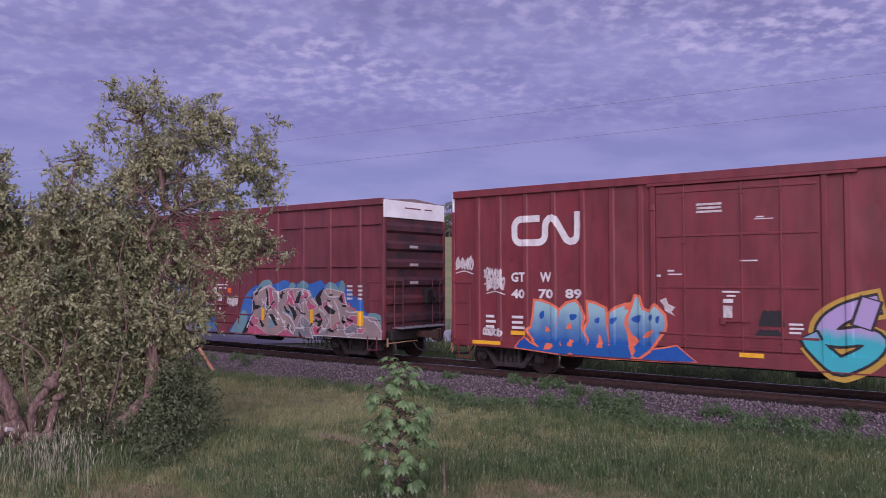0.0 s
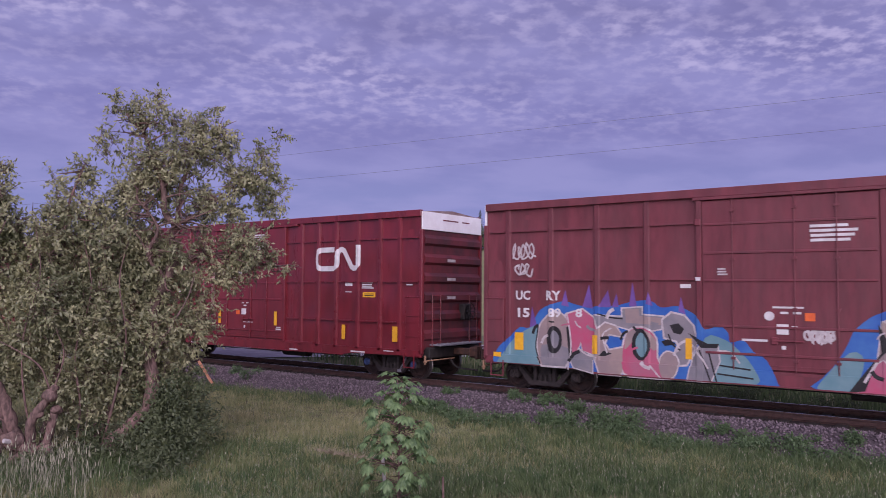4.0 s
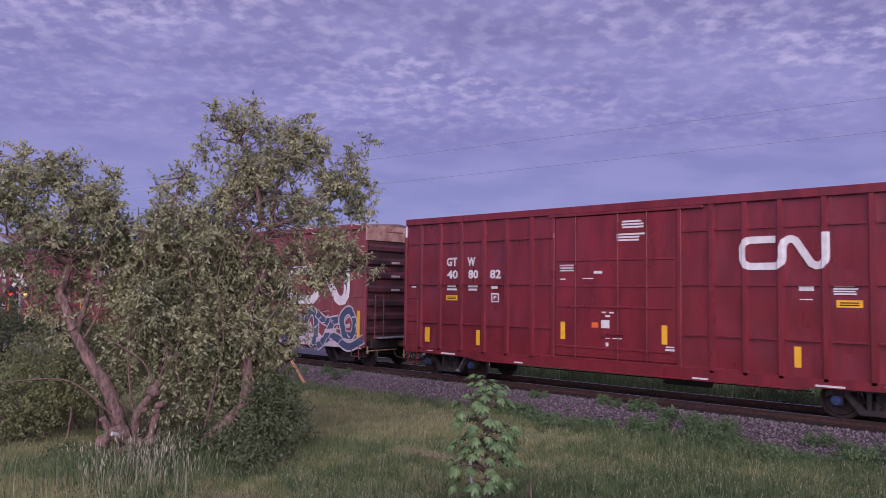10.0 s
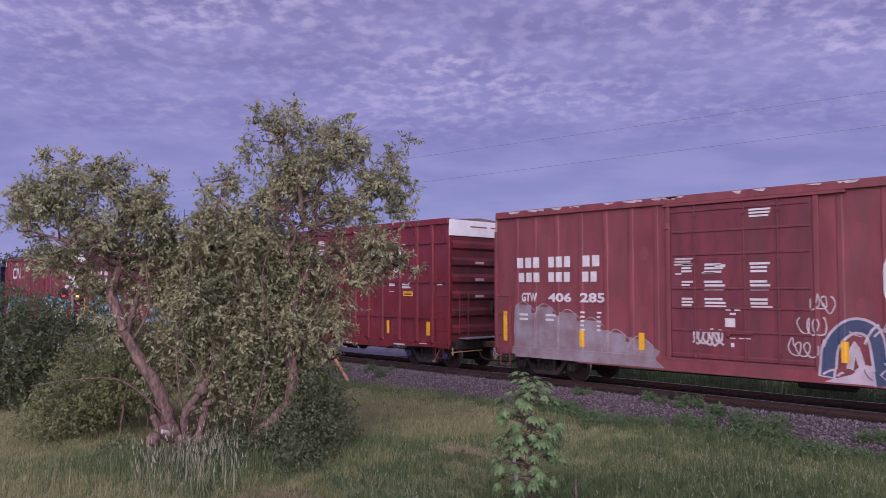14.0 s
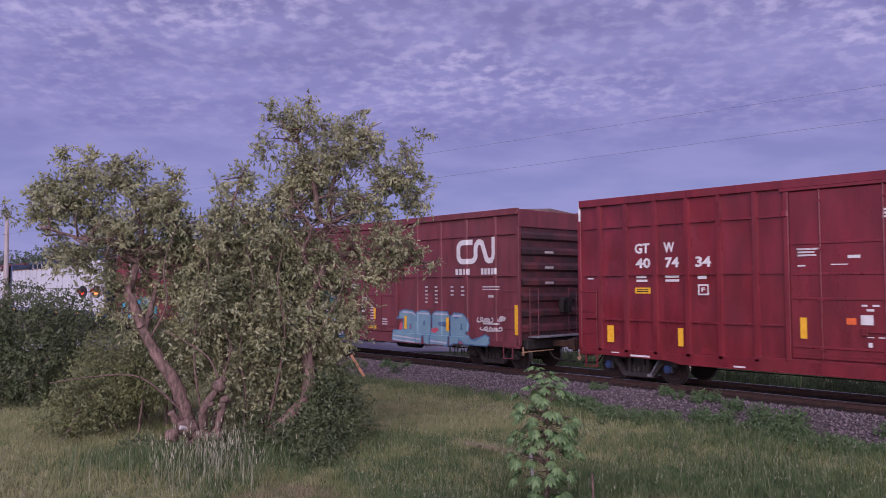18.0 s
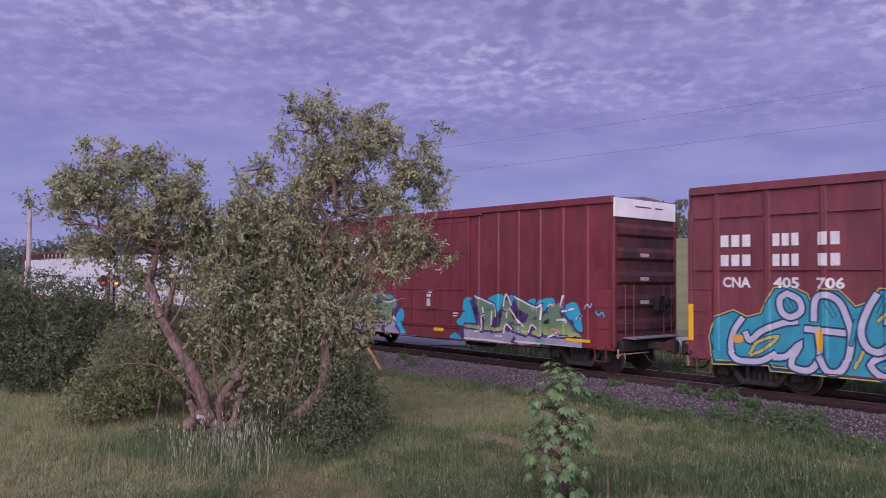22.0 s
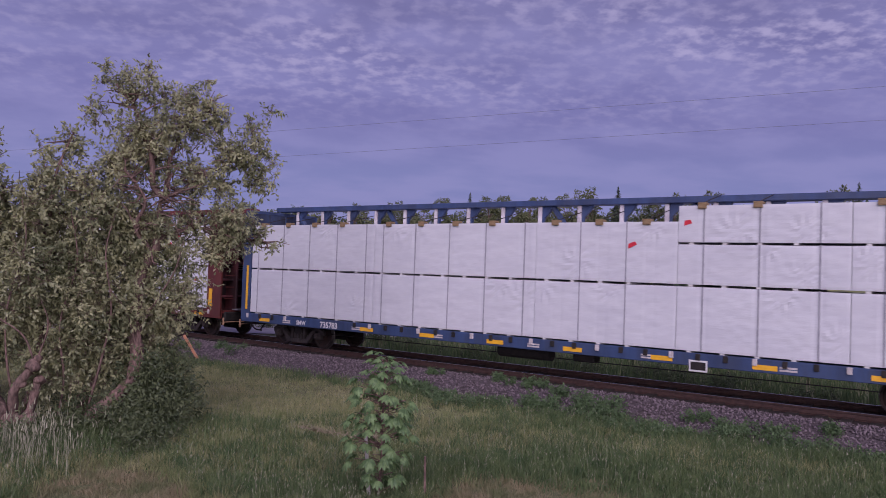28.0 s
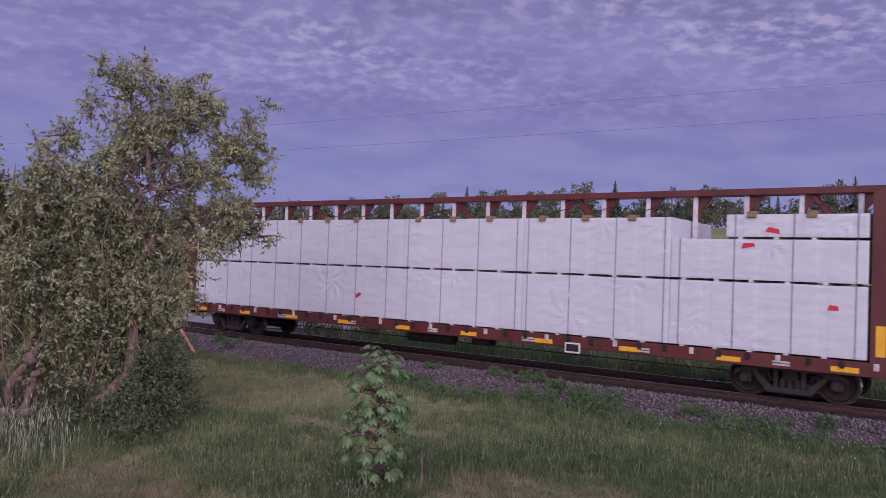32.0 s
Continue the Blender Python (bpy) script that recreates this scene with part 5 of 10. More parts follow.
    painted(sb, "painted_haze", [(-1.75, 1.62), (-1.29, 1.59), (-0.99, 1.36), (-0.70, 1.02), (-0.64, 0.63), (-1.89, 0.63)], teal, 0.46, soft=True)
    painted(sb, "paint_wisp", [(-5.45, 2.30), (-5.33, 2.70), (-5.23, 2.26)], violet, 0.6, soft=False)
    painted(sb, "paint_wisp", [(-4.85, 2.27), (-4.66, 2.83), (-4.56, 2.23)], violet, 0.66, soft=False)
    painted(sb, "paint_wisp", [(-4.42, 2.27), (-4.15, 2.69), (-4.07, 2.27)], violet, 0.72, soft=False)
    painted(sb, "paint_wisp", [(-4.05, 2.27), (-3.92, 2.62), (-3.87, 2.28)], violet, 0.78, soft=False)
    painted(sb, "paint_wisp", [(-3.60, 2.31), (-3.51, 2.89), (-3.40, 2.28)], violet, 0.6, soft=False)
    painted(sb, "paint_wisp", [(-3.17, 2.37), (-3.11, 2.65), (-3.00, 2.32)], violet, 0.66, soft=False)
    painted(sb, "paint_wisp", [(-2.38, 2.21), (-2.32, 2.54), (-2.21, 2.13)], violet, 0.72, soft=False)
    painted(sb, "paint_wisp", [(-6.38, 1.70), (-6.31, 2.25), (-6.17, 1.78)], violet, 0.78, soft=False)
    painted(sb, "painted_letter", [(-5.92, 1.93), (-5.67, 2.10), (-5.38, 2.03), (-5.23, 1.73), (-5.22, 1.11), (-5.31, 0.74), (-5.66, 0.64), (-5.98, 0.74), (-6.14, 1.17), (-6.09, 1.68)], beige, 1.6, M_GHOST, 0.09, True, -0.3)
    painted(sb, "painted_letter", [(-6.01, 1.26), (-5.22, 1.20), (-5.31, 0.74), (-5.66, 0.65), (-5.96, 0.76)], grey, 1.9, soft=True)
    painted(sb, "letter_gap", [(-5.69, 1.76), (-5.47, 1.64), (-5.44, 1.28), (-5.61, 1.06), (-5.81, 1.15), (-5.87, 1.54)], M_BLACK, 2.0, soft=True)
    painted(sb, "painted_letter", [(-5.67, 1.65), (-5.52, 1.51), (-5.54, 1.28), (-5.66, 1.19), (-5.74, 1.45)], grey, 2.1, soft=True)
    painted(sb, "painted_letter", [(-5.30, 2.07), (-4.85, 2.20), (-4.56, 2.01), (-4.42, 1.65), (-4.41, 1.23), (-4.55, 1.09), (-4.84, 1.18), (-4.89, 1.39), (-5.07, 1.03), (-5.22, 1.03)], pink, 1.7, M_GHOST, 0.08, False, -0.3)
    painted(sb, "painted_letter", [(-5.22, 1.06), (-4.84, 1.18), (-4.55, 1.02), (-4.55, 0.64), (-5.07, 0.65)], grey, 1.75, M_GHOST, 0.06, False, -0.3)
    painted(sb, "painted_letter", [(-4.51, 1.66), (-4.23, 1.88), (-3.96, 1.81), (-3.77, 1.56), (-4.14, 1.62), (-4.25, 1.38), (-4.13, 1.21), (-3.63, 1.33), (-3.65, 0.96), (-3.81, 0.63), (-4.36, 0.63), (-4.50, 1.06)], beige, 1.9, M_GHOST, 0.08, False, -0.3)
    painted(sb, "painted_letter", [(-4.51, 2.06), (-3.77, 2.04), (-3.78, 2.24), (-3.28, 2.28), (-3.28, 2.10), (-2.76, 2.07), (-2.80, 1.79), (-3.28, 1.68), (-3.96, 1.83), (-4.42, 1.75)], grey, 1.5, M_GHOST, 0.07, False, -0.3)
    painted(sb, "painted_letter", [(-3.71, 2.23), (-3.35, 2.25), (-3.33, 2.08), (-2.80, 2.04), (-2.80, 1.87), (-3.68, 1.90)], beige, 1.6, soft=False)
    painted(sb, "painted_letter", [(-3.77, 0.92), (-3.73, 1.43), (-3.55, 1.74), (-3.19, 1.78), (-2.93, 1.54), (-2.91, 1.09), (-2.75, 0.63), (-3.58, 0.63)], pink, 2.0, M_GHOST, 0.09, True, -0.3)
    painted(sb, "painted_letter", [(-3.72, 1.26), (-3.64, 1.67), (-3.24, 1.76), (-2.95, 1.54), (-2.93, 1.29), (-3.06, 1.32), (-3.28, 1.68), (-3.50, 1.47)], beige, 2.25, soft=True)
    painted(sb, "letter_gap", [(-3.33, 1.78), (-3.10, 1.58), (-3.08, 1.25), (-3.28, 1.01), (-3.50, 1.16), (-3.52, 1.52)], M_BLACK, 2.5, soft=True)
    painted(sb, "letter_field", [(-3.30, 1.68), (-3.15, 1.51), (-3.15, 1.25), (-3.28, 1.09), (-3.41, 1.22), (-3.43, 1.50)], teal, 2.7, soft=True)
    painted(sb, "painted_letter", [(-2.84, 1.02), (-2.67, 1.25), (-2.46, 1.17), (-2.39, 0.95), (-2.50, 0.69), (-2.75, 0.63)], beige, 2.1, M_GHOST, 0.07, True, -0.3)
    painted(sb, "painted_letter", [(-2.76, 1.99), (-2.55, 2.16), (-2.25, 2.10), (-2.04, 1.87), (-1.96, 1.48), (-2.20, 0.99), (-2.58, 0.94), (-2.63, 1.13), (-2.33, 1.31), (-2.42, 1.52), (-2.71, 1.59)], grey, 1.8, M_GHOST, 0.09, False, -0.3)
    painted(sb, "letter_gap", [(-2.59, 1.88), (-2.38, 1.93), (-2.25, 1.80), (-2.33, 1.67), (-2.50, 1.70)], M_BLACK, 2.4, soft=False)
    painted(sb, "letter_gap", [(-5.23, 1.80), (-5.12, 1.03), (-5.22, 0.92), (-5.30, 1.73)], M_BLACK, 2.46, soft=False)
    painted(sb, "letter_gap", [(-4.41, 1.06), (-4.27, 1.20), (-4.06, 1.14), (-4.22, 1.07)], M_BLACK, 2.52, soft=False)
    painted(sb, "letter_gap", [(-2.80, 1.49), (-2.63, 1.55), (-2.42, 1.44), (-2.71, 1.39)], M_BLACK, 2.58, soft=False)
    painted(sb, "letter_gap", [(-2.17, 1.72), (-1.69, 1.49), (-1.43, 1.50), (-1.47, 1.40), (-1.83, 1.39)], M_BLACK, 2.4, soft=False)
    painted(sb, "painted_letter", [(-2.16, 0.63), (-2.04, 1.16), (-1.88, 1.41), (-1.47, 1.45), (-1.43, 1.10), (-1.63, 0.63)], grey, 1.6, M_GHOST, 0.06, False, -0.3)
    for k, line in enumerate([
        [(-5.28, 2.08), (-5.17, 1.38), (-5.22, 0.68)],
        [(-4.93, 1.21), (-4.74, 1.08), (-4.46, 1.02)],
        [(-4.07, 1.76), (-4.30, 1.58), (-4.18, 1.15)],
        [(-2.17, 1.56), (-1.83, 1.16), (-1.69, 0.93)],
        [(-1.47, 1.34), (-1.19, 1.32), (-0.99, 1.10)],
        [(-3.06, 0.91), (-2.80, 0.63)]]):
        sb.lay("pale_line", ribbon(line, 0.04, 3), M_GHOST, 2.9 + 0.05 * (k % 4))
    for k, line in enumerate([
        [(-1.87, 1.33), (-1.63, 0.63)],
        [(-1.67, 1.30), (-1.49, 0.63)],
        [(-1.43, 1.02), (-0.76, 0.96)],
        [(-1.47, 0.83), (-0.70, 0.77)],
        [(-6.12, 1.71), (-6.19, 1.17), (-6.03, 0.78)],
        [(-4.42, 2.10), (-4.07, 2.02), (-3.77, 2.00)]]):
        sb.lay("dark_line", ribbon(line, 0.035, 3), M_BLACK, 2.8 + 0.05 * (k % 4))
    painted(sb, "painted_haze", [(0.58, 0.63), (0.69, 0.89), (0.95, 1.20), (1.18, 1.62), (1.30, 1.89), (1.59, 2.16), (1.81, 2.27), (2.14, 2.41), (2.55, 2.49), (2.71, 2.38), (3.02, 2.42), (3.26, 2.52), (3.49, 2.47), (3.71, 2.36), (4.01, 2.43), (4.23, 2.50), (4.51, 2.39), (4.79, 2.45), (5.07, 2.51), (5.23, 2.38), (5.44, 2.44), (5.68, 2.41), (5.94, 2.49), (6.13, 2.39), (6.23, 2.23), (6.41, 2.17), (6.53, 1.99), (6.87, 1.96), (6.94, 1.65), (7.13, 1.47), (7.57, 1.49), (7.88, 1.14), (7.83, 0.74), (5.45, 0.63), (2.54, 0.63)], sky, 0.0, soft=True)
    painted(sb, "painted_haze", [(1.90, 2.12), (2.15, 2.46), (2.55, 2.52), (2.71, 2.28), (2.31, 2.13)], teal, 0.3, soft=True)
    painted(sb, "painted_haze", [(3.75, 2.01), (4.01, 2.39), (4.26, 2.50), (4.48, 2.30), (4.15, 2.16)], teal, 0.36, soft=True)
    painted(sb, "painted_haze", [(5.20, 2.18), (5.41, 2.44), (5.74, 2.38), (5.84, 2.15), (5.47, 2.09)], teal, 0.42, soft=True)
    painted(sb, "painted_haze", [(5.84, 2.19), (5.98, 2.51), (6.13, 2.39), (6.10, 2.15)], teal, 0.48, soft=True)
    painted(sb, "painted_haze", [(0.60, 0.63), (0.72, 0.89), (1.21, 1.44), (1.47, 1.30), (1.30, 0.70), (1.12, 0.63)], teal, 0.3, soft=True)
    painted(sb, "painted_haze", [(7.10, 1.43), (7.36, 1.52), (7.74, 1.41), (7.87, 1.08), (7.74, 0.95), (7.34, 1.17)], teal, 0.36, soft=True)
    painted(sb, "painted_haze", [(3.48, 2.15), (3.64, 2.43), (3.86, 2.36), (3.75, 2.11)], teal, 0.42, soft=True)
    painted(sb, "painted_ground", [(1.30, 0.63), (1.72, 1.31), (1.81, 2.07), (2.31, 2.26), (2.55, 2.33), (3.02, 2.10), (3.48, 2.22), (4.22, 2.21), (4.51, 2.15), (4.68, 1.86), (4.93, 2.01), (5.10, 2.14), (5.41, 2.23), (5.80, 2.17), (6.07, 2.12), (6.20, 1.72), (6.50, 1.61), (6.86, 1.40), (7.46, 1.35), (7.80, 1.08), (7.81, 0.74), (5.85, 0.63), (5.18, 0.63), (2.54, 0.63)], beige, 0.8, M_GHOST, 0.06, False, -0.3)
    painted(sb, "painted_shard", [(2.52, 2.27), (2.68, 2.23), (2.71, 1.99), (2.89, 1.61), (2.59, 1.66)], pink, 1.4, M_GHOST, 0.045, False, -0.3)
    painted(sb, "painted_shard", [(3.51, 2.13), (3.71, 2.21), (3.78, 1.95), (3.96, 1.65), (3.63, 1.66), (3.48, 1.91)], pink, 1.46, M_GHOST, 0.045, False, -0.3)
    painted(sb, "painted_shard", [(4.25, 2.15), (4.44, 2.10), (4.58, 1.76), (4.88, 1.63), (4.50, 1.53), (4.36, 1.80)], pink, 1.52, M_GHOST, 0.045, False, -0.3)
    painted(sb, "painted_shard", [(5.13, 1.77), (5.34, 1.85), (5.62, 1.52), (5.40, 1.45), (5.17, 1.58)], pink, 1.58, M_GHOST, 0.045, False, -0.3)
    painted(sb, "painted_shard", [(1.35, 0.63), (1.55, 1.13), (1.81, 1.31), (2.01, 1.10), (1.89, 0.95), (2.57, 0.63)], pink, 1.4, M_GHOST, 0.045, False, -0.3)
    painted(sb, "painted_shard", [(6.11, 1.14), (6.37, 1.40), (6.81, 1.39), (6.81, 1.19), (6.36, 1.11), (6.17, 1.02)], pink, 1.46, M_GHOST, 0.045, False, -0.3)
    painted(sb, "painted_shard", [(3.04, 0.66), (3.47, 0.90), (3.95, 0.63), (3.17, 0.63)], pink, 1.52, M_GHOST, 0.045, False, -0.3)
    painted(sb, "painted_shard", [(4.71, 1.07), (4.92, 0.96), (5.14, 1.05), (5.01, 0.63), (4.84, 0.75)], pink, 1.58, M_GHOST, 0.045, False, -0.3)
    painted(sb, "painted_shard", [(6.00, 2.10), (6.10, 2.10), (6.15, 1.75), (6.04, 1.77)], pink, 1.4, M_GHOST, 0.045, False, -0.3)
    painted(sb, "painted_shard", [(6.73, 1.01), (6.98, 1.00), (6.95, 0.88), (6.73, 0.89)], pink, 1.46, M_GHOST, 0.045, False, -0.3)
    painted(sb, "painted_shard", [(3.80, 0.64), (4.14, 1.38), (4.50, 1.15), (4.64, 0.89), (4.77, 0.64), (4.06, 0.63)], grey, 1.7, M_GHOST, 0.045, False, -0.3)
    painted(sb, "painted_shard", [(5.22, 1.43), (5.40, 1.30), (5.32, 0.93), (5.08, 0.81), (4.94, 0.63), (5.45, 0.63)], grey, 1.76, M_GHOST, 0.045, False, -0.3)
    painted(sb, "painted_shard", [(6.11, 0.95), (6.49, 1.16), (6.76, 0.89), (6.36, 0.77)], grey, 1.82, M_GHOST, 0.045, False, -0.3)
    painted(sb, "painted_shard", [(2.14, 1.54), (2.39, 1.91), (2.51, 1.56), (2.30, 1.33)], grey, 1.88, M_GHOST, 0.045, False, -0.3)
    painted(sb, "painted_shard", [(3.93, 2.11), (4.19, 2.16), (4.31, 1.82), (4.07, 1.68)], grey, 1.7, M_GHOST, 0.045, False, -0.3)
    painted(sb, "painted_shard", [(2.54, 1.31), (2.70, 1.25), (2.86, 0.93), (2.59, 0.86)], teal, 1.8, soft=False)
    painted(sb, "painted_shard", [(3.25, 1.48), (3.55, 1.52), (3.78, 1.31), (3.48, 1.35)], teal, 1.86, soft=False)
    painted(sb, "painted_shard", [(4.78, 1.27), (4.99, 1.44), (5.08, 1.18), (4.92, 1.07)], teal, 1.92, soft=False)
    painted(sb, "painted_shard", [(1.73, 2.04), (1.93, 1.64), (2.16, 1.62), (1.84, 1.46), (1.69, 1.28), (1.48, 0.68), (1.24, 0.63), (1.18, 0.63), (1.55, 1.16), (1.78, 1.46)], M_BLACK, 2.1, soft=False)
    painted(sb, "painted_shard", [(2.32, 2.29), (2.48, 2.13), (2.53, 1.60), (2.40, 1.68), (2.42, 1.98)], M_BLACK, 2.16, soft=False)
    painted(sb, "painted_shard", [(3.45, 1.73), (3.84, 1.56), (3.94, 1.35), (3.80, 1.15), (3.70, 1.43)], M_BLACK, 2.22, soft=False)
    painted(sb, "painted_shard", [(2.54, 1.36), (2.73, 1.35), (3.04, 0.98), (2.86, 0.96)], M_BLACK, 2.28, soft=False)
    painted(sb, "painted_shard", [(3.90, 1.92), (4.08, 2.16), (4.16, 2.12), (4.02, 1.73), (3.82, 1.75)], M_BLACK, 2.1, soft=False)
    painted(sb, "painted_shard", [(4.79, 1.94), (5.00, 2.15), (5.22, 2.27), (5.04, 1.98), (5.12, 1.71), (4.92, 1.68)], M_BLACK, 2.16, soft=False)
    painted(sb, "painted_shard", [(4.75, 1.35), (4.99, 1.46), (5.14, 1.21), (5.03, 1.00), (4.89, 1.04), (5.03, 1.26)], M_BLACK, 2.22, soft=False)
    painted(sb, "painted_shard", [(5.33, 1.72), (5.73, 1.53), (5.66, 1.42), (5.40, 1.45), (5.20, 1.64)], M_BLACK, 2.28, soft=False)
    painted(sb, "painted_shard", [(5.84, 1.92), (6.00, 2.08), (6.08, 1.78), (5.97, 1.82)], M_BLACK, 2.1, soft=False)
    painted(sb, "painted_shard", [(6.14, 1.52), (6.01, 1.16), (6.27, 1.22), (6.06, 1.13), (5.99, 1.25)], M_BLACK, 2.16, soft=False)
    painted(sb, "painted_shard", [(0.54, 0.63), (0.95, 0.63), (1.18, 0.63)], M_BLACK, 2.22, soft=False)
    painted(sb, "painted_shard", [(4.07, 0.86), (4.29, 0.63), (4.12, 0.63)], M_BLACK, 2.28, soft=False)
    painted(sb, "painted_shard", [(5.41, 2.04), (5.61, 2.09), (5.54, 1.91)], M_BLACK, 2.1, soft=False)
    painted(sb, "painted_shard", [(3.18, 2.10), (3.27, 2.19), (3.21, 1.86), (3.08, 1.93)], M_BLACK, 2.16, soft=False)
    for k, line in enumerate([
        [(1.86, 2.08), (2.31, 2.23), (2.52, 2.32)],
        [(2.42, 1.91), (2.35, 1.55), (2.54, 1.49), (2.74, 1.56)],
        [(2.86, 1.57), (3.17, 1.23), (3.47, 0.83)],
        [(3.25, 1.44), (3.63, 1.25), (3.92, 0.85)],
        [(2.79, 2.14), (3.02, 2.07), (3.05, 1.79)],
        [(4.00, 1.74), (4.22, 1.41), (4.10, 1.13), (4.35, 0.88)],
        [(4.44, 2.16), (4.65, 1.90), (4.92, 1.71)],
        [(5.20, 2.18), (5.47, 1.99), (5.89, 2.00)],
        [(4.99, 1.58), (5.26, 1.43), (5.46, 1.20), (5.26, 0.93)],
        [(5.67, 1.86), (5.86, 1.54), (5.93, 1.22)],
        [(6.18, 1.56), (6.37, 1.50), (6.74, 1.54)],
        [(6.96, 1.40), (7.28, 1.27), (7.45, 1.24), (7.74, 0.95)],
        [(6.11, 1.08), (6.23, 0.83), (6.61, 0.88)],
        [(1.72, 1.31), (1.47, 0.86)],
        [(3.48, 2.11), (3.75, 1.81), (3.85, 1.53)],
        [(4.64, 0.89), (4.77, 0.63)]]):
        sb.lay("pale_line", ribbon(line, 0.055, 3), M_GHOST, 2.8 + 0.05 * (k % 4))
    rng = random.Random(89)
    for x0, x1, count in ((-6.3, -2.3, 16), (1.6, 6.4, 46)):
        for k in range(count):
            x, z = x0 + (x1 - x0) * (k + rng.random()) / count, rng.uniform(0.80, 2.05)
            a, w = rng.uniform(-1.4, 1.4), rng.uniform(0.12, 0.30)
            line = [(x, z), (x + w * 0.4, z + a * w * 0.7), (x + w, z + a * w)]
            sb.lay("paint_mark", ribbon(line, rng.uniform(0.03, 0.09), 2), (M_BLACK, M_GHOST, M_BLACK, pink, M_BLACK, M_GHOST, grey)[k % 7], 3.1 + 0.05 * (k % 7))
    sb.lay("data_stencil", text_block(6.22, 2.36, 0.30, 0.13, 4, 47, 0.5), M_GHOST, 3.5)
    sb.lay("data_stencil", text_block(6.72, 2.36, 0.22, 0.13, 4, 48, 0.5), M_GHOST, 3.5)
    stripes(sb, [(-6.70, 1.33, 0.27, 0.46), (-4.50, 1.34, 0.15, 0.46), (-2.14, 1.35, 0.15, 0.48), (2.24, 1.34, 0.15, 0.44), (4.65, 1.33, 0.15, 0.44), (6.81, 1.33, 0.25, 0.46), (-7.35, 0.95, 0.24, 0.12)])

    newer_car(-41.21, "407489", 61)
    tc = [o for o in RIDERS][-1][0]
    sc = Side(tc, RIBBED, 0.06)
    rng = random.Random(5)
    for k in range(52):
        z = 4.35 - (k // 2) * 0.115 + rng.uniform(-0.03, 0.03)
        a = (-2.10 if k % 2 else -1.90) + rng.uniform(-0.03, 0.03)
        if rng.random() < 0.25:
            continue
        w = rng.uniform(0.02, 0.07)
        sc.lay("bare_patch", flat_poly([(a, z), (a + w, z + 0.01), (a + w * 1.2, z + 0.07), (a + w * 0.4, z + rng.uniform(0.08, 0.12)), (a - 0.02, z + 0.05)]), M_SCRAPE, 1 + 0.1 * (k % 3), "bare scraped patch")
    newer_car(-58.93, "408082", 71)

    # fifth car: weathered, large emblem, white and navy piece, buffed grey patch
    ce, se = boxcar("weathered orange-red boxcar with a large white emblem and navy spray lettering", -76.50, M_RED_RUST, M_RED_DULL, PLAIN, 0.012, (), material("rusty_pale_band", (0.45, 0.30, 0.25), (0.28, 0.13, 0.10), 3.0, 0.7), ribs=7, ledges=(4.62, 4.10, 3.53, 2.69, 2.22, 1.66), door_half=1.75)
    se.lay("emblem", emblem(3.14, 2.15, 6.93, 3.58, 0.33), M_WHITE, 1, "large white looped line emblem")
    for row, z0, z1 in ((((-6.91, -5.99, 3), (-5.73, -4.87, 3), (-4.51, -3.87, 2)), 3.30, 3.61), (((-6.86, -5.99, 3), (-5.73, -4.88, 3), (-4.52, -3.97, 2)), 2.88, 3.16)):
        for x0, x1, n in row:
            w = (x1 - x0) / n
            se.lay("name_bar", bars([(x0 + k * w, z0, x0 + (k + 0.74) * w, z1) for k in range(n)]), M_WHITE, 1)
    for w, x0, x1 in (("GTW", -6.75, -6.15), ("406", -5.74, -4.90), ("285", -4.60, -3.77)):
        se.lay("lettering", lettering(w, x0, 2.30, x1, 2.57), M_WHITE, 3)
    small_stencils(se, 81)
    chord_wear(se, 34, 82)
    for k in range(3):
        se.lay("data_stencil", text_block(-1.45, 3.30 - 0.42 * k, 0.32, 0.08, 3, 83 + k), M_WHITE, 2)
        se.lay("data_stencil", text_block(-0.85, 3.30 - 0.42 * k, 0.62, 0.09, 3, 86 + k), M_WHITE, 2)
        se.lay("data_stencil", text_block(0.30, 3.30 - 0.42 * k, 0.55, 0.09, 3, 89 + k), M_WHITE, 2)
    buff = material("buffed_grey_paint", (0.29, 0.25, 0.28), (0.215, 0.145, 0.155), 1.6, 0.6)
    buff_edge = material("buffed_edge_paint", (0.38, 0.32, 0.34), (0.25, 0.16, 0.17), 3.0, 0.6)
    for k, (x, top) in enumerate(((-6.75, 2.30), (-5.95, 2.25), (-5.1, 2.1), (-4.3, 1.9), (-3.5, 1.6), (-2.8, 1.45))):
        for q, (dx, w) in enumerate(((0.0, 0.62), (0.35, 0.5))):
            se.lay("buffed_patch", ribbon([(x + dx, 0.86), (x + dx + 0.02, 1.0), (x + dx + 0.06, max(top - 0.25 - 0.2 * q, 1.08))], w, 0), buff, 0.5 + 0.11 * (k * 2 + q), "grey buffed-over patch")
        se.lay("buffed_edge", ribbon([(x - 0.28, 0.95), (x - 0.26, top - 0.3), (x + 0.05, top), (x + 0.5, top - 0.25)], 0.03), buff_edge, 2.0)
    se.lay("buffed_patch", flat_poly([(-6.95, 0.66), (-1.95, 0.66), (-2.3, 0.95), (-3.2, 1.0), (-6.95, 1.05)]), buff, 0.4, "grey buffed-over patch")
    for k in range(2):
        se.lay("data_stencil", text_block(-6.85 + k, 1.95, 0.40, 0.13, 2, 95 + k, 0.5), M_WHITE, 2.2)
        se.lay("data_stencil", text_block(-4.60 + k * 0.55, 2.05, 0.16, 0.12, 5, 97 + k, 0.4), M_WHITE, 2.2)
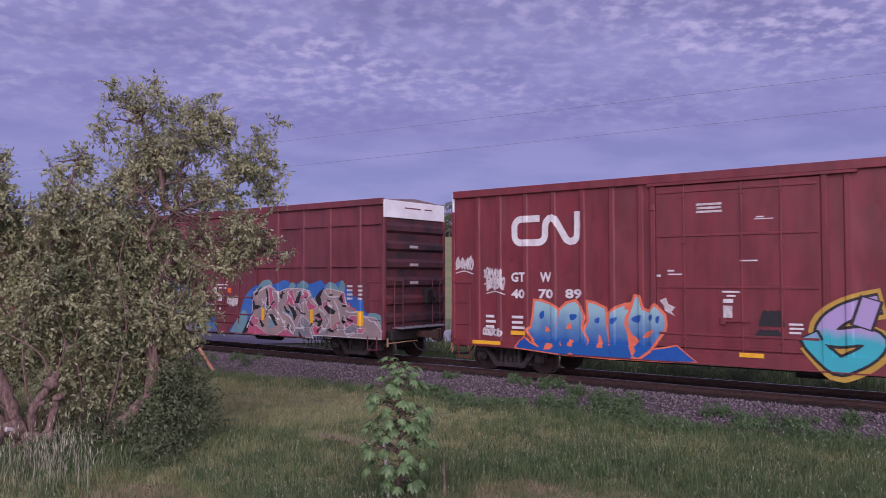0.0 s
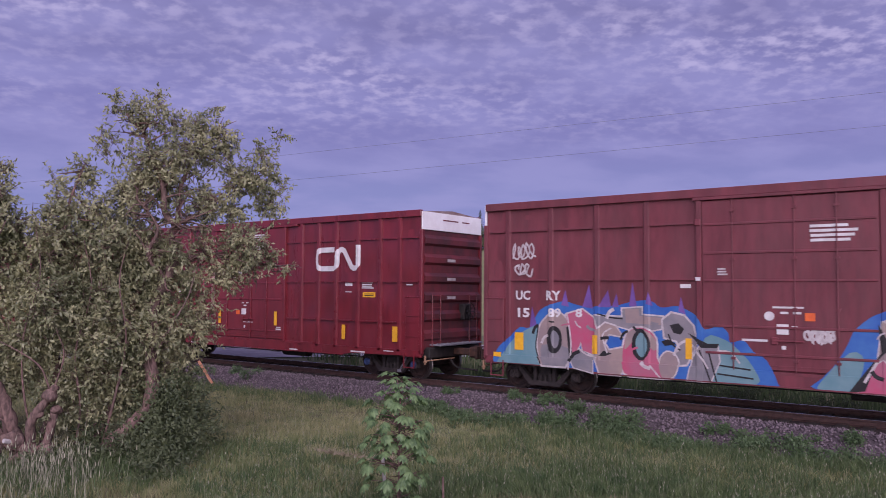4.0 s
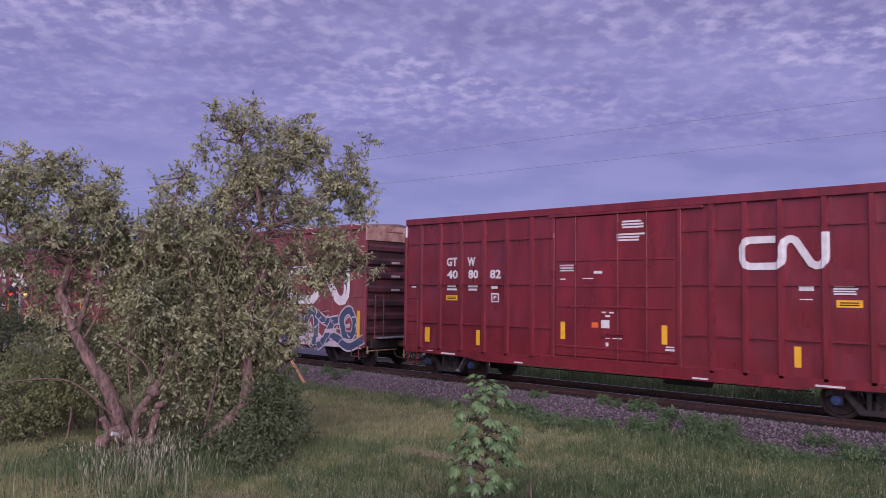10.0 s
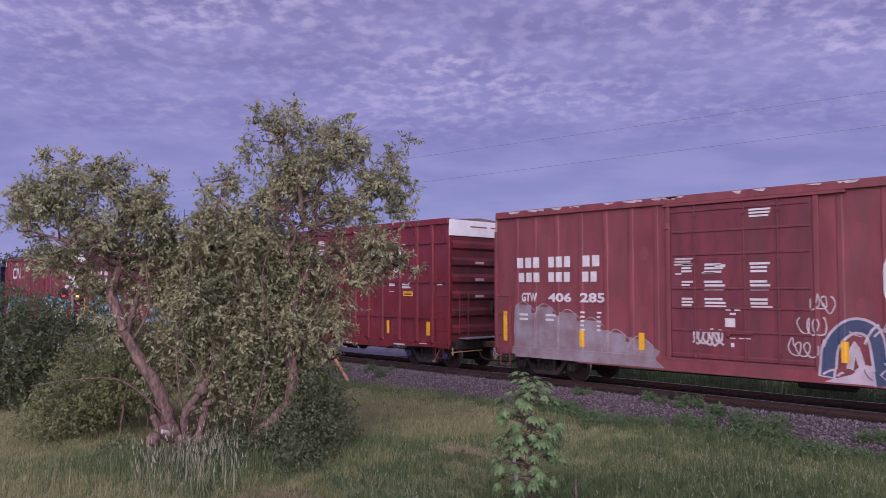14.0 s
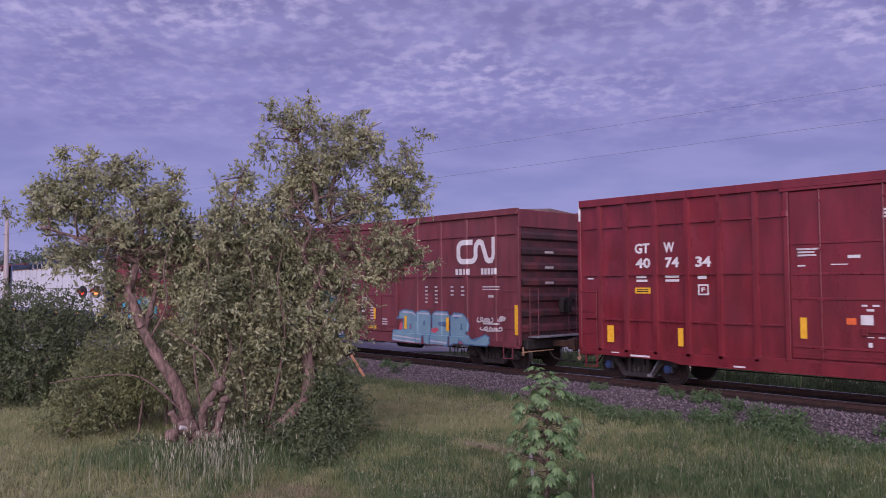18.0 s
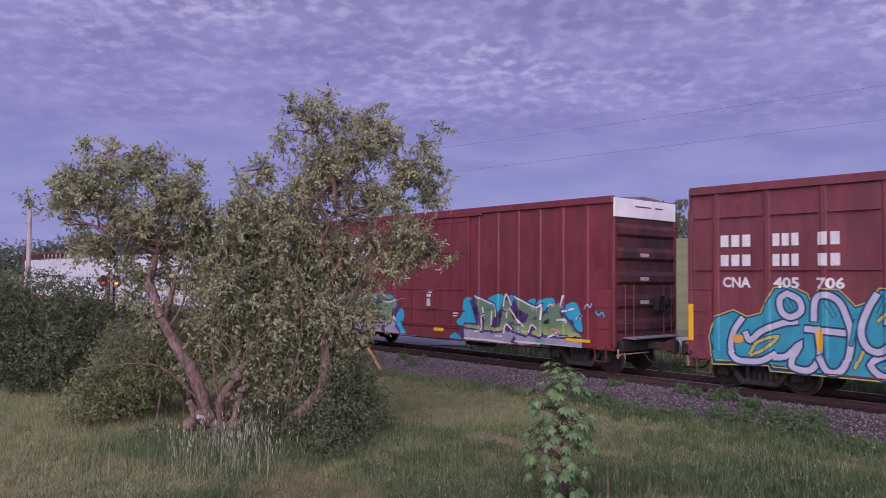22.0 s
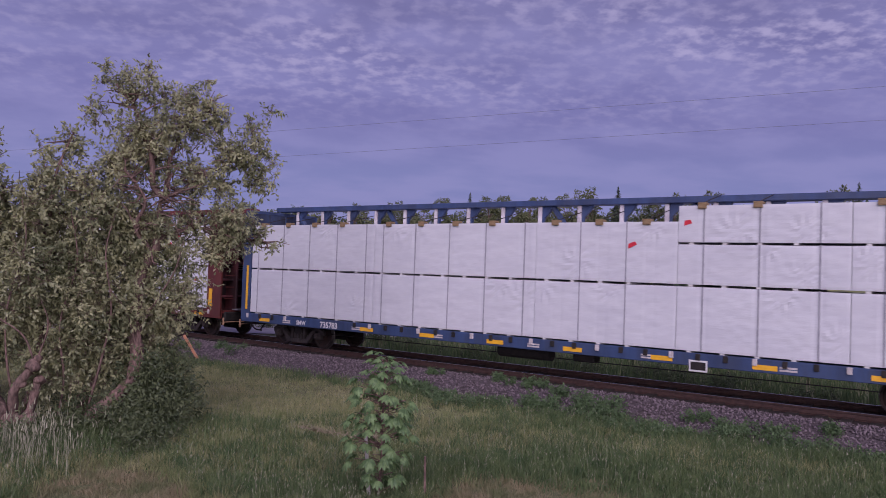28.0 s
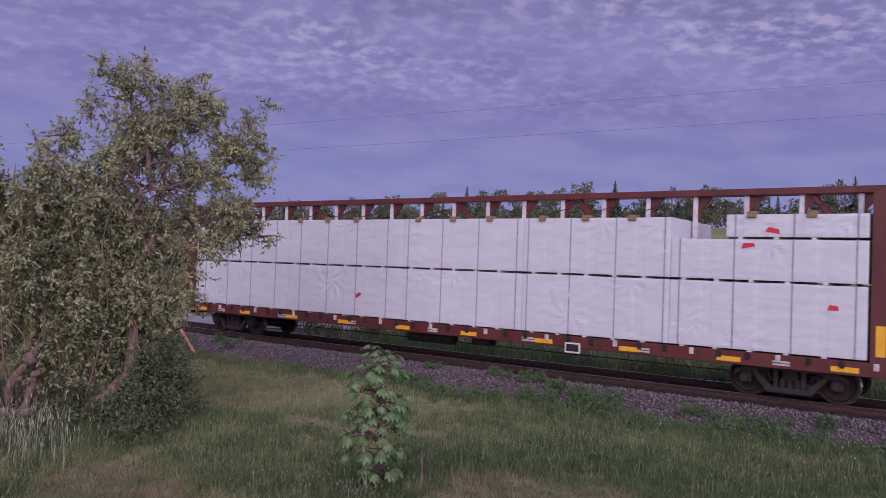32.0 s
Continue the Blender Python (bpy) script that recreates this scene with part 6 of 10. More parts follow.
    se.lay("tag", scribble(-1.15, -0.35, 1.25, 1.75, 6, 99, 0.05), M_GHOST, 3, "pale scribbled tag")
    for k in range(3):
        se.lay("tag", scribble(1.2 + 0.25 * k, 1.75 + 0.2 * k, 1.1 + 0.5 * k, 1.6 + 0.5 * k, 3, 101 + k, 0.03), M_GHOST, 3, "pale scribbled tag")
    navy = material("navy_spray", (0.040, 0.060, 0.115), (0.055, 0.075, 0.130), 3.0, 0.55)
    chalk = material("chalk_white_spray", (0.52, 0.44, 0.48), (0.40, 0.32, 0.36), 2.0, 0.6)
    se.lay("painted_base", cloud_shape(1.95, 7.70, 0.66, 1.10, 7, 31, 0.12), chalk, 1.2)
    strokes(se, [[(2.0, 0.85), (2.1, 1.5), (2.5, 1.88), (2.92, 1.75), (3.05, 1.1), (3.1, 0.72)], [(3.25, 1.92), (3.52, 1.75), (3.55, 1.3), (3.22, 0.85)], [(3.98, 1.68), (3.98, 0.80)], [(4.35, 1.15), (4.5, 1.7), (4.85, 1.92), (5.05, 1.5), (5.0, 0.75)], [(5.12, 1.80), (5.6, 1.55), (6.25, 1.62)], [(5.95, 1.45), (5.5, 0.80)], [(6.65, 1.15), (6.52, 1.7), (6.92, 1.98), (7.25, 1.6), (7.12, 1.12), (6.62, 1.12)], [(5.25, 0.66), (6.1, 1.02), (6.95, 0.70), (7.7, 0.98)]], 0.25, navy, chalk, 0.04, 2.0, chalk, 0.015)
    rng = random.Random(90)
    for k in range(40):
        x, z = 1.9 + 5.6 * (k + rng.random()) / 40, rng.uniform(0.72, 1.95)
        a, w = rng.uniform(-1.5, 1.5), rng.uniform(0.10, 0.28)
        se.lay("paint_mark", ribbon([(x, z), (x + w * 0.5, z + a * w * 0.7), (x + w, z + a * w)], rng.uniform(0.02, 0.06), 2), (chalk, navy, M_GHOST, chalk)[k % 4], 3.7 + 0.05 * (k % 7))
    strokes(se, [[(2.45, 1.0), (2.55, 1.45), (2.7, 1.0)], [(4.6, 0.9), (4.7, 1.4), (4.8, 0.9)], [(5.6, 1.2), (6.2, 1.25)], [(6.75, 1.4), (6.95, 1.45)]], 0.10, chalk, M_GHOST, 0.02, 3.6)
    stripes(se, [(-7.35, 1.56, 0.16, 0.90), (-4.54, 1.30, 0.16, 0.45), (-2.64, 1.31, 0.17, 0.45), (2.36, 1.32, 0.16, 0.46), (3.87, 1.30, 0.17, 0.43), (7.50, 1.52, 0.15, 0.92)])

    newer_car(-94.13, "407434", 111)

    # seventh car: two pale blue pieces
    cg, sg = boxcar("dull red boxcar with turquoise and pale blue spray lettering", -112.0, M_RED_DULL, M_RED_DULL, WIDE, 0.035, (4.25, 2.95), M_RED_DULL, ribs=7, ledges=(4.2, 3.55, 2.9, 2.3, 1.2))
    sg.lay("emblem", emblem(5.0, 3.34, 6.79, 4.14, 0.175), M_WHITE, 1, "white looped line emblem")
    for x0, x1, n in ((4.94, 5.67, 4), (6.14, 6.87, 5)):
        w = (x1 - x0) / n
        sg.lay("name_bar", bars([(x0 + k * w, 2.99, x0 + (k + 0.72) * w, 3.19) for k in range(n)]), M_WHITE, 1)
    for z0, z1 in ((3.50, 3.79), (3.03, 3.31)):
        for x0, x1, n in ((-6.93, -6.09, 3), (-5.62, -4.95, 3), (-4.58, -4.03, 2)):
            w = (x1 - x0) / n
            sg.lay("name_bar", bars([(x0 + k * w, z0, x0 + (k + 0.74) * w, z1) for k in range(n)]), M_WHITE, 1)
    for w, x0, x1 in (("CNA", -6.88, -6.16), ("405", -5.60, -5.0), ("706", -4.61, -4.0)):
        sg.lay("lettering", lettering(w, x0, 2.51, x1, 2.77), M_WHITE, 1)
    sg.lay("data_stencil", text_block(-0.90, 2.72, 0.62, 0.10, 4, 121, 0.5), M_WHITE, 2)
    sg.lay("data_stencil", text_block(-0.19, 2.21, 0.38, 0.07, 2, 122), M_WHITE, 2)
    sg.lay("data_stencil", text_block(0.34, 1.86, 0.32, 0.10, 5, 123, 0.4), M_WHITE, 2)
    sg.lay("data_stencil", text_block(1.05, 1.45, 0.34, 0.09, 3, 124, 0.5), M_GHOST, 2)
    sg.lay("data_stencil", bars([(-1.31, 2.92, -0.60, 2.95), (-1.25, 2.84, -0.95, 2.88), (-0.50, 1.47, 0.0, 1.52), (-0.20, 1.66, 0.0, 1.72)]), M_WHITE, 2)
    sg.lay("routing_card", rect(-0.24, 1.79, -0.02, 1.98), M_WHITE, 2, "white routing card")
    sg.lay("painted_out_patch", rect(-0.95, 1.43, -0.52, 1.79), M_UNDER, 2, "painted-out dark patch")
    sg.lay("tag", scribble(-1.27, -0.89, 1.13, 1.32, 6, 126, 0.06), M_GHOST, 2, "pale smudged tag")
    for k, (x0, x1, z0, z1) in enumerate(((6.0, 6.6, 1.45, 1.62), (6.15, 7.0, 1.18, 1.34), (6.9, 7.2, 1.5, 1.7))):
        sg.lay("tag", scribble(x0, x1, z0, z1, 4, 127 + k, 0.05), M_GHOST, 1.5, "pale smudged tag")
    aqua = material("turquoise_spray", (0.022, 0.216, 0.302), (0.043, 0.274, 0.346), 2.0, 0.5)
    frost = material("frost_lilac_spray", (0.452, 0.429, 0.515), (0.374, 0.359, 0.452), 2.0, 0.55)
    lemon = material("lemon_spray", (0.435, 0.375, 0.090), (0.375, 0.330, 0.090), 2.0, 0.55)
    pale = material("pale_blue_spray", (0.180, 0.300, 0.360), (0.144, 0.252, 0.324), 2.0, 0.55)
    ink = material("ink_blue_spray", (0.010, 0.035, 0.075), (0.015, 0.05, 0.10), 3.0, 0.5)
    slate = material("slate_blue_spray", (0.06, 0.12, 0.22), (0.09, 0.16, 0.27), 3.0, 0.5)
    rosy = material("rosy_red_spray", (0.52, 0.09, 0.12), (0.44, 0.07, 0.10), 3.0, 0.55)
    orange_dot = material("amber_spray", (0.62, 0.30, 0.06), (0.55, 0.25, 0.05), 3.0, 0.55)
    painted(sg, "painted_rim", [(-7.09, 0.67), (-7.18, 1.26), (-7.06, 1.75), (-6.61, 1.92), (-6.27, 1.77), (-5.90, 1.87), (-5.75, 2.16), (-5.56, 2.48), (-5.20, 2.52), (-4.85, 2.36), (-4.73, 2.08), (-4.54, 2.47), (-4.15, 2.45), (-3.80, 2.09), (-3.53, 2.19), (-3.28, 2.49), (-2.93, 2.47), (-2.46, 2.39), (-1.88, 2.26), (-1.77, 2.04), (-1.82, 1.65), (-1.73, 1.45), (-1.56, 1.21), (-1.33, 0.97), (-1.33, 0.64), (-1.92, 0.63), (-3.31, 0.63), (-4.56, 0.63), (-5.63, 0.63), (-5.68, 0.75)], lemon, 0.2, soft=False)
    sg.lay("painted_rim", outline_of([(-7.09, 0.67), (-7.18, 1.26), (-7.06, 1.75), (-6.61, 1.92), (-6.27, 1.77), (-5.90, 1.87), (-5.75, 2.16), (-5.56, 2.48), (-5.20, 2.52), (-4.85, 2.36), (-4.73, 2.08), (-4.54, 2.47), (-4.15, 2.45), (-3.80, 2.09), (-3.53, 2.19), (-3.28, 2.49), (-2.93, 2.47), (-2.46, 2.39), (-1.88, 2.26), (-1.77, 2.04), (-1.82, 1.65), (-1.73, 1.45), (-1.56, 1.21), (-1.33, 0.97), (-1.33, 0.64), (-1.92, 0.63), (-3.31, 0.63), (-4.56, 0.63), (-5.63, 0.63), (-5.68, 0.75)], 0.13), lemon, 0.3)
    sg.lay("painted_rim", outline_of([(-7.09, 0.67), (-7.18, 1.26), (-7.06, 1.75), (-6.61, 1.92), (-6.27, 1.77), (-5.90, 1.87), (-5.75, 2.16), (-5.56, 2.48), (-5.20, 2.52), (-4.85, 2.36), (-4.73, 2.08), (-4.54, 2.47), (-4.15, 2.45), (-3.80, 2.09), (-3.53, 2.19), (-3.28, 2.49), (-2.93, 2.47), (-2.46, 2.39), (-1.88, 2.26), (-1.77, 2.04), (-1.82, 1.65), (-1.73, 1.45), (-1.56, 1.21), (-1.33, 0.97), (-1.33, 0.64), (-1.92, 0.63), (-3.31, 0.63), (-4.56, 0.63), (-5.63, 0.63), (-5.68, 0.75)], 0.07), ink, 0.5)
    painted(sg, "painted_field", [(-7.09, 0.67), (-7.18, 1.26), (-7.06, 1.75), (-6.61, 1.92), (-6.27, 1.77), (-5.90, 1.87), (-5.75, 2.16), (-5.56, 2.48), (-5.20, 2.52), (-4.85, 2.36), (-4.73, 2.08), (-4.54, 2.47), (-4.15, 2.45), (-3.80, 2.09), (-3.53, 2.19), (-3.28, 2.49), (-2.93, 2.47), (-2.46, 2.39), (-1.88, 2.26), (-1.77, 2.04), (-1.82, 1.65), (-1.73, 1.45), (-1.56, 1.21), (-1.33, 0.97), (-1.33, 0.64), (-1.92, 0.63), (-3.31, 0.63), (-4.56, 0.63), (-5.63, 0.63), (-5.68, 0.75)], aqua, 0.8, soft=False)
    strokes(sg, [
        [(-6.38, 1.77), (-6.59, 1.47), (-6.68, 1.08), (-6.53, 0.80), (-6.19, 0.76), (-5.85, 0.81), (-5.57, 0.98)],
        [(-6.30, 1.43), (-6.18, 1.26), (-5.90, 1.49), (-5.40, 1.70), (-5.07, 1.76)],
        [(-5.28, 2.39), (-5.02, 2.26), (-4.96, 2.00), (-5.21, 1.85), (-5.42, 1.98), (-5.45, 2.26), (-5.28, 2.39)],
        [(-5.57, 0.90), (-5.30, 0.95), (-5.00, 1.24), (-5.13, 0.96), (-5.14, 0.72), (-4.76, 0.68), (-4.55, 0.99), (-4.60, 1.63)],
        [(-4.68, 1.81), (-4.64, 2.27), (-4.41, 2.38), (-4.13, 2.23), (-3.98, 1.91), (-3.88, 1.52), (-3.94, 1.02), (-4.09, 0.72), (-4.37, 0.69), (-4.55, 0.99)],
        [(-3.36, 2.40), (-3.53, 2.10), (-3.68, 1.65), (-3.59, 1.30), (-3.35, 1.18), (-3.11, 1.32), (-2.91, 1.48), (-2.68, 1.40)],
        [(-2.86, 2.26), (-2.46, 2.27), (-1.97, 2.15), (-1.86, 1.95), (-2.04, 1.83), (-2.47, 1.84), (-2.70, 1.97), (-2.86, 2.26)],
        [(-2.64, 1.35), (-2.94, 1.18), (-3.30, 1.08), (-3.47, 0.90), (-3.23, 0.68), (-2.71, 0.69), (-2.37, 0.85), (-2.18, 1.10), (-2.25, 1.35)],
        [(-2.08, 1.69), (-2.07, 1.32), (-1.92, 1.01), (-1.74, 0.83), (-1.46, 0.80), (-1.46, 1.10), (-1.65, 1.25)],
        [(-4.86, 1.60), (-4.03, 1.55)],
        [(-3.17, 1.84), (-2.47, 1.67)]], 0.135, frost, ink, 0.045, 1.6)
    strokes(sg, [
        [(-6.19, 0.95), (-5.99, 1.23), (-5.51, 1.39), (-5.76, 1.12), (-6.13, 0.91)],
        [(-3.79, 0.81), (-3.64, 1.17)],
        [(-1.96, 1.24), (-1.87, 0.94)],
        [(-3.18, 0.87), (-2.71, 1.00)],
        [(-3.34, 1.84), (-3.17, 2.00)]], 0.07, lemon, ink, 0.02, 3.0)
    strokes(sg, [
        [(-5.29, 2.26), (-5.15, 2.02)],
        [(-4.41, 2.23), (-4.23, 1.91)],
        [(-3.17, 2.31), (-3.31, 2.01)],
        [(-2.58, 2.16), (-2.08, 2.05)],
        [(-2.47, 1.39), (-2.41, 1.09)],
        [(-3.78, 1.83), (-3.89, 1.29)]], 0.07, aqua, ink, 0.02, 3.2)
    painted(sg, "painted_spot", [(-6.62, 1.36), (-6.38, 1.36), (-6.36, 1.21), (-6.59, 1.18)], orange_dot, 3.6, soft=True)
    painted(sg, "painted_spot", [(-2.37, 0.68), (-2.19, 0.72), (-2.10, 0.63), (-2.35, 0.63)], orange_dot, 3.66, soft=True)
    painted(sg, "painted_letter", [(2.02, 1.70), (2.23, 1.77), (2.72, 1.75), (2.96, 1.63), (2.97, 0.91), (2.94, 0.70), (2.62, 0.63), (1.66, 0.71), (1.72, 1.04), (2.15, 1.05), (2.24, 1.49), (1.97, 1.49)], pale, 1.4, slate, 0.08, False, -0.3)
    painted(sg, "painted_letter", [(2.99, 1.69), (3.19, 1.77), (3.58, 1.74), (3.68, 1.61), (3.64, 0.64), (3.43, 0.66), (3.39, 0.93), (3.25, 0.92), (3.22, 0.64), (2.94, 0.66)], pale, 1.5, slate, 0.08, False, -0.3)
    painted(sg, "painted_letter", [(3.78, 1.65), (3.95, 1.75), (4.52, 1.74), (4.62, 1.61), (4.58, 1.42), (4.13, 1.41), (4.11, 1.28), (4.51, 1.24), (4.61, 1.11), (4.57, 0.63), (3.73, 0.64), (3.71, 1.12), (3.79, 1.23)], pale, 1.6, slate, 0.08, False, -0.3)
    painted(sg, "painted_letter", [(4.70, 1.60), (4.87, 1.71), (5.24, 1.70), (5.46, 1.57), (5.56, 1.35), (5.52, 1.17), (5.36, 1.09), (5.58, 0.95), (5.76, 0.86), (6.02, 0.94), (6.32, 1.04), (6.48, 0.97), (6.53, 0.82), (6.43, 0.71), (5.82, 0.69), (5.78, 0.63), (5.50, 0.63), (5.18, 0.77), (5.12, 0.87), (5.08, 0.64), (4.91, 0.63), (4.71, 0.67)], pale, 1.7, slate, 0.08, False, -0.3)
    painted(sg, "letter_gap", [(2.56, 1.28), (2.66, 1.32), (2.67, 1.12), (2.56, 1.08)], slate, 2.6, soft=False)
    painted(sg, "letter_gap", [(3.30, 1.42), (3.40, 1.45), (3.42, 1.27), (3.29, 1.25)], slate, 2.66, soft=False)
    painted(sg, "letter_gap", [(4.07, 1.41), (4.51, 1.43), (4.47, 1.32), (4.10, 1.29)], slate, 2.72, soft=False)
    painted(sg, "letter_gap", [(5.18, 1.41), (5.26, 1.38), (5.26, 1.19), (5.16, 1.17)], slate, 2.78, soft=False)
    painted(sg, "letter_gap", [(5.12, 0.91), (5.44, 0.67), (5.53, 0.63), (5.35, 0.63), (5.14, 0.78)], slate, 2.6, soft=False)
    painted(sg, "letter_gap", [(5.76, 0.85), (6.12, 1.00), (6.16, 0.95), (5.91, 0.84)], slate, 2.66, soft=False)
    painted(sg, "letter_gap", [(4.86, 1.64), (5.00, 1.69), (5.08, 1.56), (4.89, 1.53)], slate, 2.72, soft=False)
    painted(sg, "letter_gap", [(2.24, 1.44), (2.37, 1.33), (2.33, 1.13), (2.23, 1.06)], slate, 2.78, soft=False)
    painted(sg, "letter_gap", [(3.71, 1.16), (4.01, 1.22), (4.11, 1.14), (3.93, 1.03), (3.73, 1.05)], rosy, 2.9, soft=False)
    painted(sg, "letter_gap", [(5.13, 0.71), (5.17, 0.81), (5.37, 0.63), (5.14, 0.63)], rosy, 2.96, soft=False)
    painted(sg, "letter_gap", [(2.03, 1.29), (2.17, 1.38), (2.17, 1.09), (1.96, 1.05)], rosy, 3.02, soft=False)
    painted(sg, "letter_gap", [(2.58, 1.23), (2.63, 1.24), (2.63, 1.14), (2.58, 1.13)], rosy, 3.08, soft=False)
    for k, line in enumerate([
        [(1.70, 0.86), (2.29, 0.83), (2.91, 0.80)],
        [(1.70, 0.72), (2.29, 0.69), (2.91, 0.67)],
        [(2.18, 1.71), (2.70, 1.69), (2.92, 1.59)],
        [(3.08, 1.68), (3.60, 1.67)],
        [(3.87, 1.68), (4.53, 1.67)],
        [(3.00, 0.79), (3.22, 0.78)],
        [(3.74, 0.76), (4.54, 0.72)],
        [(4.81, 1.63), (5.24, 1.64)]]):
        sg.lay("pale_line", ribbon(line, 0.05, 3), frost, 2.7 + 0.05 * (k % 4))
    stripes(sg, [(-7.72, 1.62, 0.14, 0.92), (-4.54, 1.37, 0.14, 0.46), (-2.45, 1.37, 0.14, 0.46), (2.35, 1.34, 0.14, 0.46), (4.55, 1.34, 0.14, 0.46), (7.70, 1.58, 0.14, 0.92), (0.62, 1.62, 0.13, 0.42)])
    sg.lay("sill_strip", rect(0.15, 1.06, 0.72, 1.19), M_YELLOW, 3, "yellow sill strip")
    for k in range(4):
        sg.lay("data_stencil", text_block(3.4 + (0.5 if k % 2 else 0) + 1.3 * (k // 2), 2.62, 0.16, 0.13, 5 - (k // 2) * 2, 131 + k, 0.4), M_GHOST, 1)
    sg.lay("data_stencil", bars([(6.2, 2.58, 6.95, 2.62), (6.2, 2.50, 6.95, 2.53), (6.45, 2.26, 6.72, 2.34), (6.2, 1.40, 6.95, 1.46)]), M_GHOST, 1)

    # eighth car: green letters over grey with purple and cyan
    ch, sh = boxcar("dark red plain-sided boxcar with green and cyan spray lettering", -129.90, M_RED_OLD, M_RED_OLD, PLAIN, 0.03, (), M_BAND, ribs=5, ledges=(4.60, 3.57, 2.30, 1.60, 0.98 + 0.1))
    sh.lay("emblem", emblem(-5.83, 3.46, -3.77, 4.29, 0.18), M_WHITE, 1, "white looped line emblem")
    for w, x0, x1, z0, z1 in (("GT", -5.87, -5.42, 2.50, 2.75), ("W", -4.97, -4.66, 2.50, 2.75), ("40", -5.87, -5.42, 2.05, 2.28), ("66", -5.01, -4.58, 2.05, 2.28), ("99", -4.19, -3.75, 2.05, 2.28)):
        sh.lay("lettering", lettering(w, x0, z0, x1, z1), M_WHITE, 1)
    old_stencils(sh, 141)
    cyan = material("cyan_spray", (0.022, 0.302, 0.446), (0.036, 0.346, 0.475), 2.0, 0.5)
    purple = material("purple_spray", (0.055, 0.025, 0.11), (0.085, 0.035, 0.15), 2.0, 0.5)
    silver = material("silver_grey_spray", (0.336, 0.328, 0.400), (0.272, 0.264, 0.336), 2.0, 0.5)
    green = fade("green_to_lime_spray", (0.136, 0.208, 0.120), (0.352, 0.416, 0.128), 0.95, 1.30)
    peach = material("peach_spray", (0.496, 0.288, 0.176), (0.440, 0.240, 0.160), 3.0, 0.55)
    painted(sh, "painted_haze", [(-7.26, 0.68), (-6.91, 1.07), (-7.00, 1.51), (-6.69, 1.65), (-6.40, 1.60), (-6.46, 1.09), (-6.82, 0.70)], cyan, 0.2, soft=True)
    painted(sh, "painted_haze", [(-5.85, 1.77), (-5.77, 2.00), (-5.37, 1.97), (-5.42, 1.64)], cyan, 0.26, soft=True)
    painted(sh, "painted_haze", [(-5.42, 1.69), (-5.26, 2.05), (-4.84, 2.04), (-4.84, 1.71)], cyan, 0.32, soft=True)
    painted(sh, "painted_haze", [(-4.71, 1.41), (-4.61, 1.88), (-4.19, 1.82), (-4.24, 1.50)], cyan, 0.38, soft=True)
    painted(sh, "painted_haze", [(-4.19, 1.64), (-4.16, 2.05), (-3.89, 2.06), (-3.80, 1.62)], cyan, 0.2, soft=True)
    painted(sh, "painted_haze", [(-3.70, 1.84), (-3.56, 2.02), (-3.21, 2.04), (-2.93, 1.93), (-3.04, 1.65), (-3.56, 1.63)], cyan, 0.26, soft=True)
    painted(sh, "painted_haze", [(-2.82, 1.78), (-2.70, 2.02), (-2.28, 2.03), (-2.19, 1.75)], cyan, 0.32, soft=True)
    painted(sh, "painted_haze", [(-2.09, 1.22), (-1.94, 1.46), (-1.64, 1.57), (-1.51, 1.33), (-1.64, 0.95), (-1.39, 0.70), (-1.81, 0.64)], cyan, 0.38, soft=True)
    painted(sh, "painted_base", [(-7.09, 0.69), (-6.86, 1.43), (-6.57, 1.14), (-6.18, 1.06), (-5.63, 1.22), (-5.47, 1.10), (-4.04, 1.08), (-2.41, 1.08), (-2.17, 1.31), (-1.89, 0.90), (-1.68, 0.63), (-3.56, 0.63), (-5.57, 0.63), (-5.79, 0.73)], silver, 0.6, soft=False)
    painted(sh, "painted_letter", [(-6.57, 1.10), (-6.43, 1.45), (-6.21, 1.74), (-5.88, 2.00), (-5.79, 1.68), (-5.93, 1.19), (-6.18, 1.03)], green, 1.6, purple, 0.13, False, -0.3)
    painted(sh, "painted_letter", [(-5.34, 1.05), (-5.39, 1.56), (-5.26, 1.75), (-4.79, 1.95), (-4.59, 1.79), (-4.64, 1.52), (-4.36, 1.26), (-4.56, 1.05)], green, 1.72, purple, 0.13, False, -0.3)
    painted(sh, "painted_letter", [(-4.43, 1.24), (-4.31, 1.53), (-4.04, 1.65), (-3.82, 1.89), (-3.42, 1.76), (-3.16, 1.58), (-3.37, 1.01), (-3.77, 1.10), (-3.92, 1.44)], green, 1.84, purple, 0.13, False, -0.3)
    painted(sh, "painted_letter", [(-3.42, 1.01), (-3.21, 1.70), (-2.91, 1.84), (-2.75, 1.97), (-2.55, 1.79), (-1.94, 1.89), (-1.98, 1.62), (-2.28, 1.51), (-2.35, 1.09), (-2.52, 0.96), (-2.75, 1.25), (-2.95, 1.00)], green, 1.96, purple, 0.13, False, -0.3)
    painted(sh, "dark_slant", [(-5.93, 1.66), (-5.82, 1.96), (-5.74, 1.68), (-5.85, 1.36)], purple, 2.6, soft=False)
    painted(sh, "dark_slant", [(-4.82, 1.80), (-4.59, 1.92), (-4.54, 1.67), (-4.71, 1.59)], purple, 2.66, soft=False)
    painted(sh, "dark_slant", [(-4.19, 1.47), (-4.01, 1.12), (-3.77, 0.78), (-4.09, 0.76), (-4.36, 0.89), (-4.24, 1.18)], purple, 2.72, soft=False)
    painted(sh, "dark_slant", [(-2.91, 1.38), (-2.75, 1.01), (-2.66, 0.63), (-2.88, 0.70)], purple, 2.78, soft=False)
